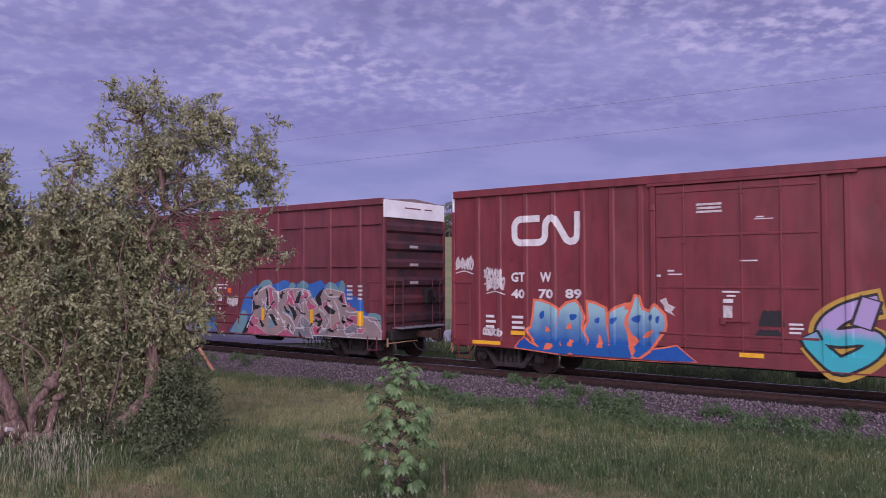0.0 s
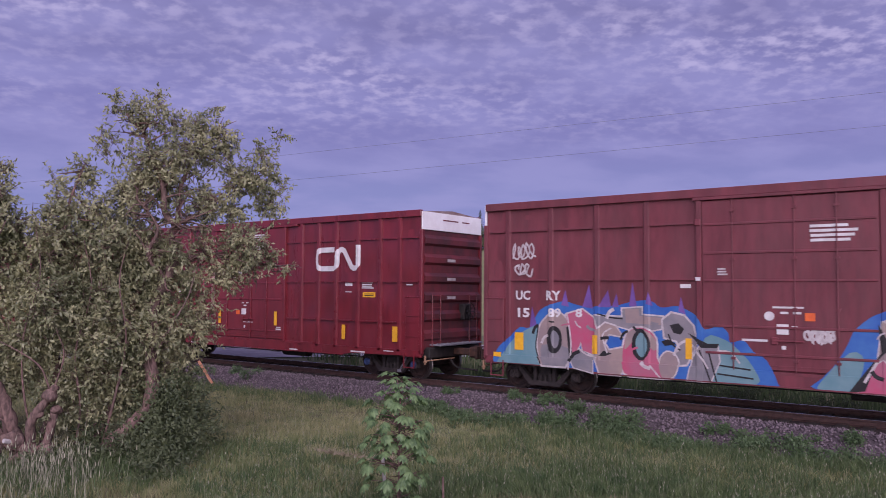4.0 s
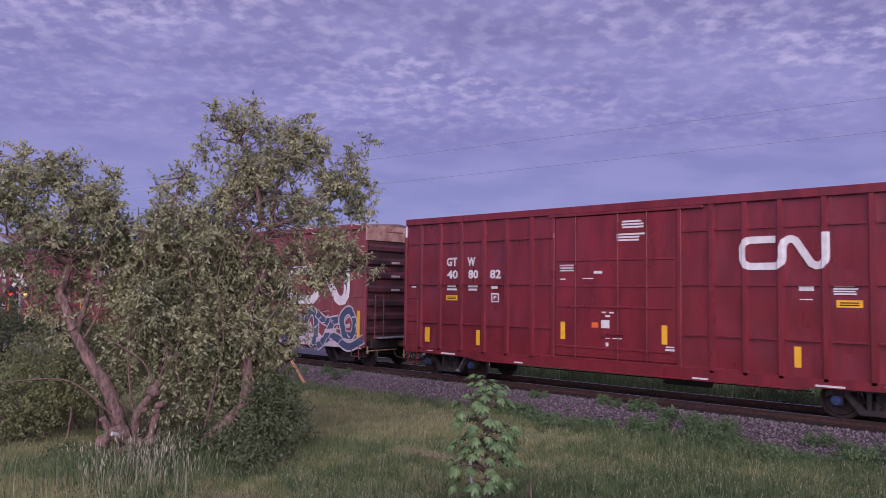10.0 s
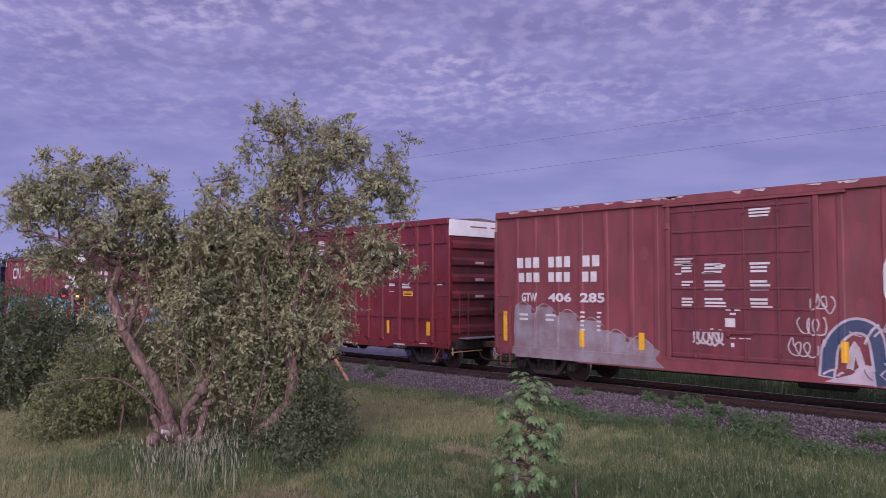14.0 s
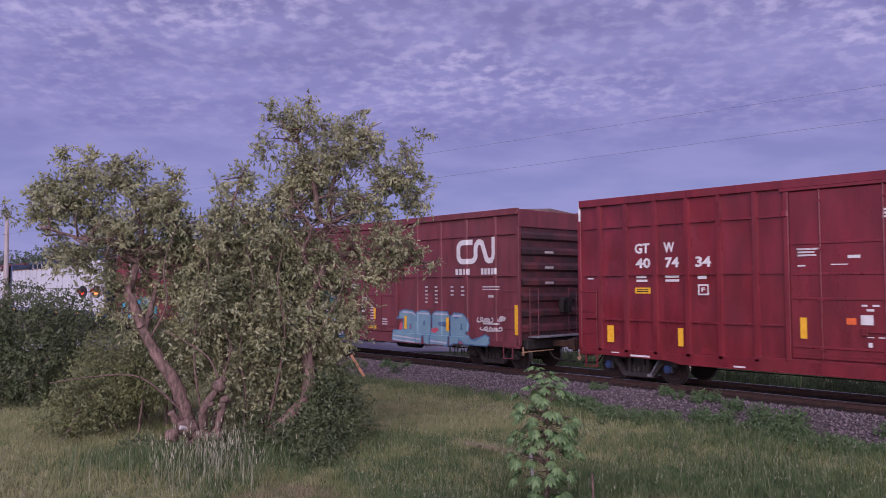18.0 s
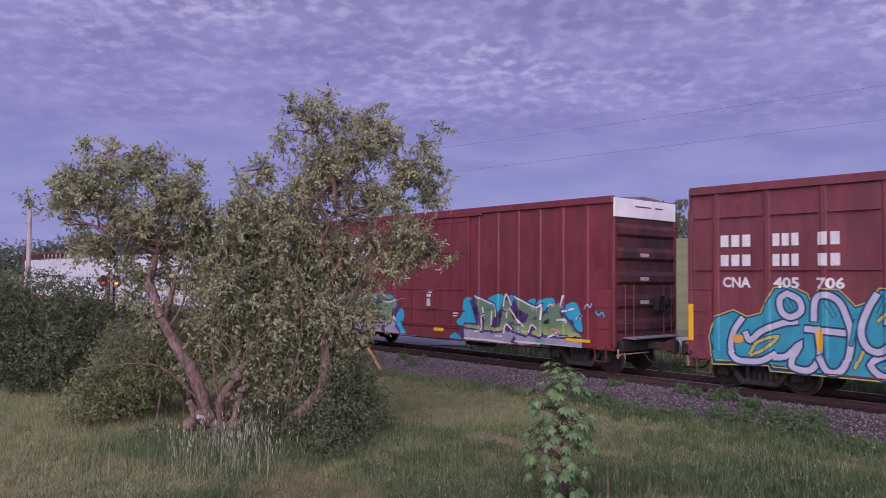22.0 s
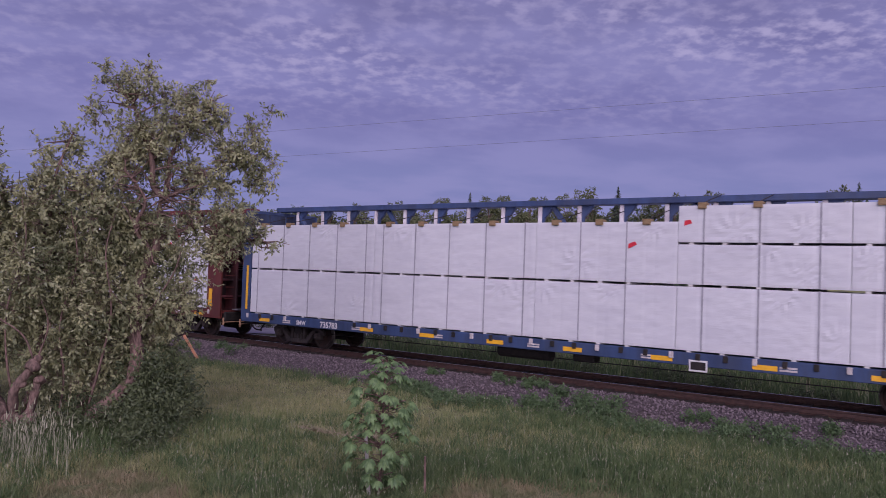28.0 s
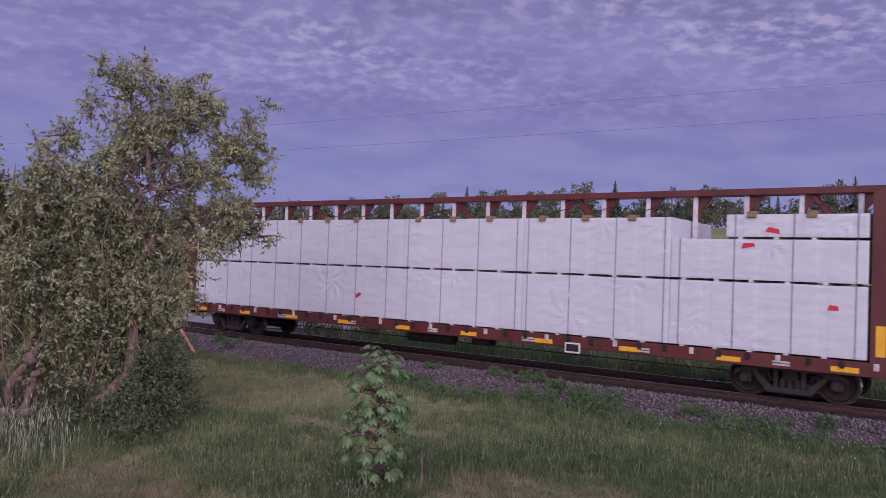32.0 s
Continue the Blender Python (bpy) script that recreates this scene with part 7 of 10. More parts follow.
    painted(sh, "dark_slant", [(-2.24, 1.34), (-1.98, 1.72), (-1.79, 1.73), (-1.79, 1.46), (-2.06, 1.27)], purple, 2.6, soft=False)
    painted(sh, "dark_slant", [(-6.23, 1.06), (-5.85, 1.32), (-5.74, 0.84), (-6.06, 0.86)], purple, 2.66, soft=False)
    painted(sh, "dark_slant", [(-2.22, 1.16), (-1.77, 0.84), (-1.72, 0.63), (-1.98, 0.83)], purple, 2.72, soft=False)
    painted(sh, "dark_slant", [(-4.89, 1.04), (-4.74, 1.08), (-4.79, 0.72), (-4.86, 0.71)], purple, 2.78, soft=False)
    painted(sh, "dark_slant", [(-3.53, 1.00), (-3.37, 0.98), (-3.60, 0.69)], purple, 2.6, soft=False)
    painted(sh, "dark_slant", [(-3.85, 1.69), (-3.68, 1.73), (-3.80, 1.55)], purple, 2.66, soft=False)
    painted(sh, "painted_spot", [(-4.23, 0.97), (-3.94, 0.91), (-3.84, 0.78), (-4.19, 0.81)], cyan, 3.0, soft=False)
    painted(sh, "painted_spot", [(-5.74, 1.03), (-5.52, 1.04), (-5.52, 0.67), (-5.68, 0.70)], cyan, 3.06, soft=False)
    for k, line in enumerate([
        [(-6.43, 1.45), (-6.24, 1.72), (-5.90, 1.96)],
        [(-4.79, 1.70), (-4.89, 1.44), (-4.69, 1.30)],
        [(-4.09, 1.97), (-3.70, 1.80), (-3.46, 1.70)],
        [(-2.91, 1.83), (-2.52, 1.77), (-1.98, 1.89), (-2.02, 1.69)],
        [(-6.26, 1.19), (-5.98, 1.39), (-5.93, 1.62)],
        [(-5.31, 0.98), (-5.25, 0.69)],
        [(-3.80, 1.22), (-3.27, 1.16)]]):
        sh.lay("pale_line", ribbon(line, 0.05, 3), M_WHITE, 3.2 + 0.05 * (k % 4))
    painted(sh, "pale_patch", [(-6.57, 0.83), (-5.95, 0.91), (-5.95, 0.79), (-6.51, 0.76)], peach, 3.4, soft=False)
    painted(sh, "pale_patch", [(-5.71, 1.24), (-5.26, 1.24), (-5.26, 1.13), (-5.68, 1.13)], peach, 3.46, soft=False)
    painted(sh, "painted_haze", [(1.33, 1.22), (1.55, 1.41), (1.63, 1.53), (1.67, 1.92), (1.86, 2.05), (2.11, 2.01), (2.27, 1.73), (2.39, 1.21), (1.78, 1.07), (1.53, 1.08)], cyan, 0.2, soft=True)
    painted(sh, "painted_haze", [(2.73, 1.96), (3.19, 2.18), (3.51, 2.13), (3.59, 1.78), (3.18, 1.56)], cyan, 0.26, soft=True)
    painted(sh, "painted_haze", [(3.65, 1.99), (3.76, 2.15), (3.93, 2.16), (3.93, 1.96), (3.76, 1.79)], cyan, 0.32, soft=True)
    painted(sh, "painted_haze", [(4.47, 1.92), (4.58, 2.04), (4.87, 2.07), (4.74, 1.76)], cyan, 0.38, soft=True)
    painted(sh, "painted_haze", [(4.87, 1.94), (5.47, 2.13), (5.64, 1.92), (5.15, 1.53)], cyan, 0.2, soft=True)
    painted(sh, "painted_haze", [(5.83, 1.75), (5.97, 1.90), (6.35, 2.02), (6.54, 1.84), (6.64, 1.43), (6.64, 1.17), (6.28, 1.26), (6.06, 1.61)], cyan, 0.26, soft=True)
    painted(sh, "painted_haze", [(0.99, 0.63), (1.27, 0.86), (1.61, 0.63)], cyan, 0.32, soft=True)
    painted(sh, "painted_base", [(1.68, 1.09), (2.10, 1.06), (4.03, 1.00), (5.21, 0.99), (6.67, 0.94), (6.66, 0.70), (5.69, 0.63), (5.08, 0.63), (3.89, 0.63), (1.71, 0.63)], silver, 0.6, M_GHOST, 0.05, False, -0.3)
    painted(sh, "painted_letter", [(2.16, 2.10), (2.73, 1.96), (3.11, 1.83), (3.20, 1.49), (3.03, 1.03), (2.60, 1.00), (2.65, 1.32), (2.50, 1.46), (2.54, 1.09), (2.35, 1.02), (1.71, 1.07), (1.78, 1.16), (2.39, 1.14), (2.31, 1.70)], green, 1.6, purple, 0.13, False, -0.3)
    painted(sh, "painted_letter", [(3.45, 1.75), (3.55, 1.97), (3.74, 2.02), (3.80, 1.79), (4.06, 1.51), (4.62, 1.20), (4.52, 0.95), (3.89, 1.05), (3.83, 1.23), (3.61, 1.23), (3.47, 1.04), (3.03, 0.98), (3.00, 1.07), (3.32, 1.14), (3.43, 1.50)], green, 1.72, purple, 0.13, False, -0.3)
    painted(sh, "painted_letter", [(3.95, 2.14), (4.18, 2.07), (4.84, 1.81), (5.10, 1.88), (5.08, 1.33), (5.16, 1.19), (5.08, 0.93), (4.67, 1.00), (4.83, 1.24), (4.70, 1.30), (4.50, 0.97), (4.36, 1.21), (4.58, 1.56), (4.20, 1.73)], green, 1.84, purple, 0.13, False, -0.3)
    painted(sh, "painted_letter", [(5.17, 1.57), (5.44, 1.86), (5.77, 1.98), (5.97, 1.88), (5.90, 1.63), (6.08, 1.52), (6.31, 1.27), (6.64, 1.03), (6.17, 0.99), (5.19, 0.99), (5.06, 1.31)], green, 1.96, purple, 0.13, False, -0.3)
    painted(sh, "dark_slant", [(1.93, 1.92), (2.14, 2.10), (2.36, 1.70), (2.45, 1.14), (2.26, 1.16), (2.09, 1.64)], purple, 2.5, soft=False)
    painted(sh, "dark_slant", [(3.06, 1.46), (3.45, 1.78), (3.42, 1.50), (3.33, 1.20), (2.94, 1.10)], purple, 2.56, soft=False)
    painted(sh, "dark_slant", [(3.75, 1.76), (3.97, 2.07), (4.23, 1.69), (4.52, 1.56), (4.31, 1.29), (4.04, 1.51)], purple, 2.62, soft=False)
    painted(sh, "dark_slant", [(3.81, 1.25), (4.01, 1.09), (3.61, 0.97)], purple, 2.68, soft=False)
    painted(sh, "dark_slant", [(3.86, 0.70), (4.03, 0.92), (4.18, 0.63), (4.22, 0.63)], purple, 2.5, soft=False)
    painted(sh, "dark_slant", [(4.76, 1.26), (4.97, 1.19), (4.54, 1.01)], purple, 2.56, soft=False)
    painted(sh, "dark_slant", [(1.44, 1.05), (1.71, 1.05), (1.74, 0.63), (1.54, 0.73)], purple, 2.62, soft=False)
    painted(sh, "dark_slant", [(5.83, 1.75), (5.97, 1.85), (6.04, 1.64), (5.92, 1.53)], purple, 2.68, soft=False)
    painted(sh, "dark_slant", [(6.17, 1.46), (6.29, 1.53), (6.37, 1.37), (6.28, 1.31)], purple, 2.5, soft=False)
    painted(sh, "dark_slant", [(4.89, 0.81), (5.08, 0.76), (5.21, 0.64), (4.98, 0.67)], purple, 2.56, soft=False)
    painted(sh, "dark_slant", [(2.04, 1.72), (2.33, 1.76), (2.36, 1.52), (2.14, 1.47)], M_BLACK, 2.8, soft=False)
    painted(sh, "dark_slant", [(3.12, 1.52), (3.42, 1.61), (3.39, 1.45), (3.09, 1.35)], M_BLACK, 2.86, soft=False)
    painted(sh, "dark_slant", [(3.83, 1.55), (4.15, 1.70), (4.31, 1.58), (3.98, 1.40)], M_BLACK, 2.92, soft=False)
    painted(sh, "dark_slant", [(5.17, 1.40), (5.41, 1.51), (5.41, 1.35), (5.21, 1.32)], M_BLACK, 2.98, soft=False)
    painted(sh, "dark_slant", [(5.88, 1.63), (6.00, 1.66), (5.96, 1.49)], M_BLACK, 2.8, soft=False)
    painted(sh, "dark_slant", [(2.45, 1.00), (2.69, 0.88), (2.51, 0.92)], M_BLACK, 2.86, soft=False)
    painted(sh, "dark_slant", [(6.22, 0.97), (6.50, 1.07), (6.33, 0.91)], M_BLACK, 2.92, soft=False)
    for k, line in enumerate([
        [(2.17, 2.10), (2.73, 1.94), (3.11, 1.80), (3.17, 1.46)],
        [(3.49, 1.81), (3.61, 2.19), (3.85, 1.85)],
        [(3.96, 2.13), (4.84, 1.81), (5.10, 1.89), (5.07, 1.46)],
        [(5.86, 1.88), (5.96, 2.20)],
        [(5.92, 1.73), (6.35, 1.83)],
        [(2.53, 1.74), (2.58, 1.53), (2.48, 1.45)],
        [(2.48, 1.38), (2.51, 1.09), (2.42, 1.00)],
        [(2.97, 1.62), (2.94, 1.20)],
        [(3.65, 1.70), (3.63, 1.45)],
        [(3.76, 1.76), (4.10, 1.41), (4.37, 1.21)],
        [(1.74, 0.69), (2.88, 0.70), (3.89, 0.65)],
        [(4.06, 0.74), (5.08, 0.73)],
        [(3.50, 0.96), (3.61, 1.24), (3.87, 1.10)],
        [(4.57, 1.04), (4.70, 1.28), (4.90, 1.17)],
        [(5.40, 0.95), (5.82, 1.13)],
        [(5.70, 1.47), (6.00, 1.49), (6.06, 1.40)]]):
        sh.lay("pale_line", ribbon(line, 0.06, 3), M_WHITE, 3.1 + 0.05 * (k % 4))
    painted(sh, "pale_patch", [(5.48, 1.21), (5.82, 1.21), (5.82, 1.13), (5.51, 1.12)], peach, 3.4, soft=False)
    painted(sh, "pale_patch", [(6.39, 0.89), (6.63, 0.89), (6.63, 0.82), (6.39, 0.82)], peach, 3.46, soft=False)
    rng = random.Random(88)
    for x0, x1, count in ((-6.9, -2.2, 26), (1.9, 7.2, 30)):
        for k in range(count):
            x, z = x0 + (x1 - x0) * (k + rng.random()) / count, rng.uniform(0.85, 1.95)
            a, w = rng.uniform(-0.9, 0.9), rng.uniform(0.10, 0.26)
            line = [(x, z), (x + w * 0.5, z + a * w * 0.8), (x + w, z + a * w * 0.3), (x + w * 1.3, z + a * w)]
            sh.lay("paint_mark", ribbon(line, rng.uniform(0.025, 0.055), 3), (purple, M_WHITE, purple, silver, purple, cyan)[k % 6], 3.5 + 0.05 * (k % 7))
    sh.lay("sill_strip", rect(0.15, 0.86, 0.68, 0.97), M_YELLOW, 3, "yellow sill strip")
    sh.lay("sill_strip", rect(6.1, 0.88, 7.0, 0.96), M_YELLOW, 6, "yellow sill strip")


build_train()


# ---- centre-beam flat cars with wrapped lumber ----
def centre_beam_car(label, u, half, paint, posts_at, side_w):
    car = empty("centre_beam_car", pose(u, TRACK_Y, 0), label, "flat car", "lumber cars of the train")
    part("deck", box(bmesh.new(), -half, half, -1.40, 1.40, 0.90, 1.00, 0.01), paint, car)
    for y in (-1.47, 1.47):
        part("side_sill", box(bmesh.new(), -half, half, y - 0.05, y + 0.05, 0.72, 1.02, 0.012), paint, car)
    part("centre_sill", box(bmesh.new(), -half + 0.3, half - 0.3, -0.25, 0.25, 0.62, 0.92, 0.02), M_UNDER, car)
    part("top_chord", box(bmesh.new(), -half + 0.1, half - 0.1, -0.20, 0.20, 4.60, 4.76, 0.015), paint, car)
    for x in posts_at:
        bm = box(bmesh.new(), x - 0.055, x + 0.055, -0.10, 0.10, 1.0, 4.60, 0.01)
        post = part("centre_post", bm, M_POSTW, car)
        bm = bmesh.new()
        prism(bm, [(x + 0.057, 4.60), (x + 0.40, 4.60), (x + 0.30, 4.46), (x + 0.12, 4.28), (x + 0.09, 4.02), (x + 0.057, 3.98)], -0.05, 0.05)
        part("gusset", bm, paint, post)
    for i, x in enumerate((-half + 1.6, -half * 0.5, half * 0.02, half * 0.36, half - 1.6)):
        bm = bmesh.new()
        cyl(bm, (x - 0.55, 0.0, 4.58), (x + 0.55, 0.0, 3.1), 0.085, n=6)
        part("brace", bm, paint, car)
    for sgn in (-1, 1):
        x = sgn * half
        inn = x - sgn * side_w
        # bulkhead faces: grime and the end's shade share one dark paint
        grime_shade = M_SOOT_SHADE_BLUE if paint is M_BLUE else M_SOOT_SHADE_RED
        head = part("bulkhead", box(bmesh.new(), min(inn + sgn * 0.02, inn + sgn * 0.10), max(inn + sgn * 0.02, inn + sgn * 0.10), -1.50, 1.50, 1.0, 4.55, 0.01), grime_shade, car)
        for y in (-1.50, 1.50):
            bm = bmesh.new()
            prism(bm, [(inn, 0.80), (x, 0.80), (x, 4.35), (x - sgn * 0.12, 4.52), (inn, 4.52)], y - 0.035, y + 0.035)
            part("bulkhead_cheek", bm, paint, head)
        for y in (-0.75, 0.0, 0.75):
            part("bulkhead_upright", box(bmesh.new(), min(inn, x - sgn * 0.08), max(inn, x - sgn * 0.08), y - 0.04, y + 0.04, 1.0, 4.45, 0.008), grime_shade, head)
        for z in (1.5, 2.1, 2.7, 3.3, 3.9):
            part("bulkhead_ledge", box(bmesh.new(), min(inn, x - sgn * 0.22), max(inn, x - sgn * 0.22), -1.47, 1.47, z - 0.035, z + 0.035, 0.008), grime_shade, head)
        part("bulkhead_cap", box(bmesh.new(), min(inn, x), max(inn, x), -1.50, 1.50, 4.45, 4.56, 0.015), paint, head)
        bm = bmesh.new()
        for k in range(8):
            z = 1.0 + k * 0.42
            cyl(bm, (x - sgn * 0.03, -1.32, z), (x - sgn * 0.03, -0.92, z), 0.014, n=5)
        part("ladder", bm, paint, head)
        bm = box(bmesh.new(), min(x, x + sgn * 0.30), max(x, x + sgn * 0.30), -1.0, 1.0, 1.02, 1.06, 0.006)
        part("foot_platform", bm, M_GALV, car, "grey grating platform")
        bm = box(bmesh.new(), min(x - sgn * 0.4, x + sgn * 0.06), max(x - sgn * 0.4, x + sgn * 0.06), -1.35, 1.35, 0.62, 0.95, 0.03)
        part("buffer_beam", bm, M_UNDER, car)
        coupler(car, sgn, half, 0.62)
        truck(car, sgn * (half - 2.35), False)
        bm = bmesh.new()
        for dx in (0.0,):
            box(bm, min(inn + sgn * 0.10, inn + sgn * 0.10 + sgn * (0.10 if paint is M_BLUE else 0.18)), max(inn + sgn * 0.10, inn + sgn * 0.10 + sgn * (0.10 if paint is M_BLUE else 0.18)), -1.545, -1.535, 1.15, 1.15 + (1.5 if paint is M_BLUE else 0.62))
        part("reflective_strip", bm, M_YELLOW, head, "yellow reflective strip")
    n = int(half * 2 / 0.62)
    for k in range(n):
        x = -half + 0.35 + k * 0.62
        if paint is M_BLUE and -9.0 < x < -6.8:
            continue
        part("stake_pocket", box(bmesh.new(), x - 0.05, x + 0.05, -1.56, -1.50, 0.86, 1.01, 0.008), M_GHOST if k % 3 == 0 else M_UNDER, car)
    for k in range(10):
        x = -half + 1.2 + k * (half * 2 - 2.4) / 9
        if paint is M_BLUE and -9.2 < x < -6.7:
            continue
        part("reflective_strip", box(bmesh.new(), x - 0.26, x + 0.26, -1.528, -1.522, 0.78, 0.89), M_YELLOW, car, "yellow reflective strip")
    for k in range(7):
        x = -half + 2.1 + k * 3.1
        bm = bmesh.new()
        for j in range(2):
            box(bm, x, x + 0.36, -1.526, -1.521, 0.79 + 0.06 * j, 0.83 + 0.06 * j)
        part("data_stencil", bm, M_GHOST, car)
    bm = bmesh.new()
    cyl(bm, (-half + 3.6, -0.9, 0.50), (half - 3.6, -0.9, 0.50), 0.014, n=5)
    for x in (-5.5, -1.5, 2.5, 6.5):
        cyl(bm, (x, -0.9, 0.50), (x, -0.9, 0.90), 0.012, n=5)
    part("brake_rod", bm, M_UNDER, car)
    bm = bmesh.new()
    cyl(bm, (-1.4, -0.8, 0.58), (0.2, -0.8, 0.58), 0.19, n=12)
    box(bm, 0.9, 1.5, -1.0, -0.6, 0.48, 0.80, 0.03)
    part("air_reservoir", bm, M_UNDER, car)
    bm = box(bmesh.new(), 4.10, 4.52, -1.53, -1.522, 0.60, 0.86)
    part("tag_board", bm, M_WHITE, car, "white framed tag board")
    bm = box(bmesh.new(), 4.14, 4.48, -1.536, -1.531, 0.64, 0.82)
    part("tag_field", bm, M_UNDER, car)
    RIDERS.append((car, u))
    return car


def bundle(u0, u1, z0, z1, near, seed, marks=0, car_u=0.0):
    """A wrapped package of sawn lumber: creased white film, straps, and bearers under it."""
    rng = random.Random(seed)
    L, H = u1 - u0 - 0.012, z1 - z0 - 0.05
    y0, y1 = (-1.52, -0.14) if near else (0.14, 1.52)
    uc = (u0 + u1) / 2
    ob = empty("lumber_bundle", pose(uc, TRACK_Y, z0), "long lumber package in creased white plastic wrap on a rail car", "lumber bundle", "wrapped lumber on the train")
    bm = bmesh.new()
    step_x, step_z = (0.075, 0.06) if near else (0.4, 0.3)
    nx, nz = max(int(L / step_x), 4), max(int(H / step_z), 4)
    sgn = -1 if near else 1
    face_y, back_y = (y0, y1) if near else (y1, y0)
    ph = rng.uniform(0, 6)
    fans = [(rng.uniform(-L / 2, L / 2), rng.choice((0.1, 0.35, 0.7, 0.95)) * H, rng.uniform(0, 6.28), rng.uniform(0.35, 0.7)) for k in range(max(int(L * 0.5), 2))]
    fr, bk = [], []
    for j in range(nz + 1):
        z = 0.05 + H * j / nz
        rf, rb = [], []
        for i in range(nx + 1):
            x = -L / 2 + L * i / nx
            round_in = 0.006 if j in (0, nz) else 0.0
            round_in += 0.004 if i in (0, nx) else 0.0
            wob = 0.007 * noise.noise(Vector((x * 1.6 + ph * 9, z * 2.4, seed))) + 0.005 * noise.noise(Vector((x * 5, z * 7, seed + 3)))
            if near:
                for fx, fz, fa, fr_ in fans:
                    dx, dz = x - fx, z - fz
                    d2 = (dx * dx + dz * dz) / (fr_ * fr_)
                    if d2 < 3:
                        wob += 0.010 * math.exp(-d2 * 1.6) * math.sin(math.atan2(dz, dx + 0.001) * 9 + fa + 5 * math.sqrt(d2)) * min(d2 * 4, 1.0)
            strap = 0.006 if abs(((x + 0.61) % 1.22) - 0.61) < 0.12 else 0.0
            zz = z + (0.012 * noise.noise(Vector((x * 0.8, 3, seed))) - 0.006 if j == nz else 0)
            rf.append(bm.verts.new((x, face_y - sgn * (round_in + wob + strap) * 1.0, zz)))
            rb.append(bm.verts.new((x, back_y, zz)))
        fr.append(rf), bk.append(rb)
    for j in range(nz):
        for i in range(nx):
            bm.faces.new((fr[j][i], fr[j][i + 1], fr[j + 1][i + 1], fr[j + 1][i]))
            bm.faces.new((bk[j][i + 1], bk[j][i], bk[j + 1][i], bk[j + 1][i + 1]))
        bm.faces.new((bk[j][0], fr[j][0], fr[j + 1][0], bk[j + 1][0]))
        bm.faces.new((fr[j][nx], bk[j][nx], bk[j + 1][nx], fr[j + 1][nx]))
    for i in range(nx):
        bm.faces.new((fr[nz][i], fr[nz][i + 1], bk[nz][i + 1], bk[nz][i]))
        bm.faces.new((bk[0][i], bk[0][i + 1], fr[0][i + 1], fr[0][i]))
    bmesh.ops.recalc_face_normals(bm, faces=bm.faces)
    part("wrap", bm, M_WRAP, ob)
    k = int(L / 1.22)
    for i in range(k + 1):
        x = -L / 2 + (L - k * 1.22) / 2 + i * 1.22
        if abs(x) > L / 2 - 0.1:
            continue
        bm = bmesh.new()
        box(bm, x - 0.018, x + 0.018, min(face_y, face_y + sgn * 0.006), max(face_y, face_y + sgn * 0.006), 0.05, H + 0.05)
        box(bm, x - 0.018, x + 0.018, y0, y1, H + 0.05, H + 0.056)
        part("strap", bm, M_STRAP, ob)
    for i in range(int(L / 0.75)):
        x = -L / 2 + 0.3 + i * 0.75
        bm = box(bmesh.new(), x - 0.05, x + 0.05, y0 + 0.02, y1 - 0.02, 0.0, 0.048)
        part("bearer", bm, M_WHITE, ob, "pale wooden bearer")
    if near:
        for i in range(marks):
            x, z = rng.uniform(-L * 0.45, L * 0.45), rng.uniform(0.35, 0.9) * H
            bm = bmesh.new()
            yy = face_y + sgn * 0.012
            a, w = rng.uniform(-0.6, 0.6), rng.uniform(0.06, 0.16)
            vs = [bm.verts.new((x + dx * math.cos(a) - dz * math.sin(a), yy, z + dx * math.sin(a) + dz * math.cos(a))) for dx, dz in ((-w, -0.05), (w, -0.04), (w * 0.8, 0.05), (-w * 0.6, 0.06))]
            vb = [bm.verts.new((v.co.x, yy - sgn * 0.006, v.co.z)) for v in vs]
            bm.faces.new(vs), bm.faces.new(list(reversed(vb)))
            for q in range(4):
                bm.faces.new((vs[q], vb[q], vb[(q + 1) % 4], vs[(q + 1) % 4]))
            bmesh.ops.recalc_face_normals(bm, faces=bm.faces)
            part("marker", bm, M_REDTAG, ob, "red marker film")
    RIDERS.append((ob, uc))
    return ob


def edge_blocks(u0, u1, z, seed):
    """Wooden corner pieces under the tie-down straps along the top of a load."""
    rng = random.Random(seed)
    n = int((u1 - u0) / 1.22)
    for i in range(n):
        x = u0 + 0.55 + i * 1.22
        ob = empty("corner_block", pose(x, TRACK_Y, z), "small wooden corner block under a tie-down strap", "corner block", "corner blocks on the lumber")
        bm = box(bmesh.new(), -0.10, 0.10, -1.56, -1.36, 0.0, 0.05, 0.008)
        box(bm, -0.10, 0.10, -1.57, -1.53, -0.09, 0.05, 0.008)
        part("block", bm, M_WOOD, ob)
        bm = bmesh.new()
        cyl(bm, (0, -1.45, 0.05), (0, -0.06, 0.35 + rng.uniform(0, 0.05)), 0.012, n=5)
        part("tie_down", bm, M_UNDER, ob)
        RIDERS.append((ob, x))


def flat_word(car, word, x0, z0, x1, z1, y, label=""):
    bm = lettering(word, x0, z0, x1, z1)
    for v in bm.verts:
        v.co.y = y
    part("lettering", bm, M_WHITE, car, label)


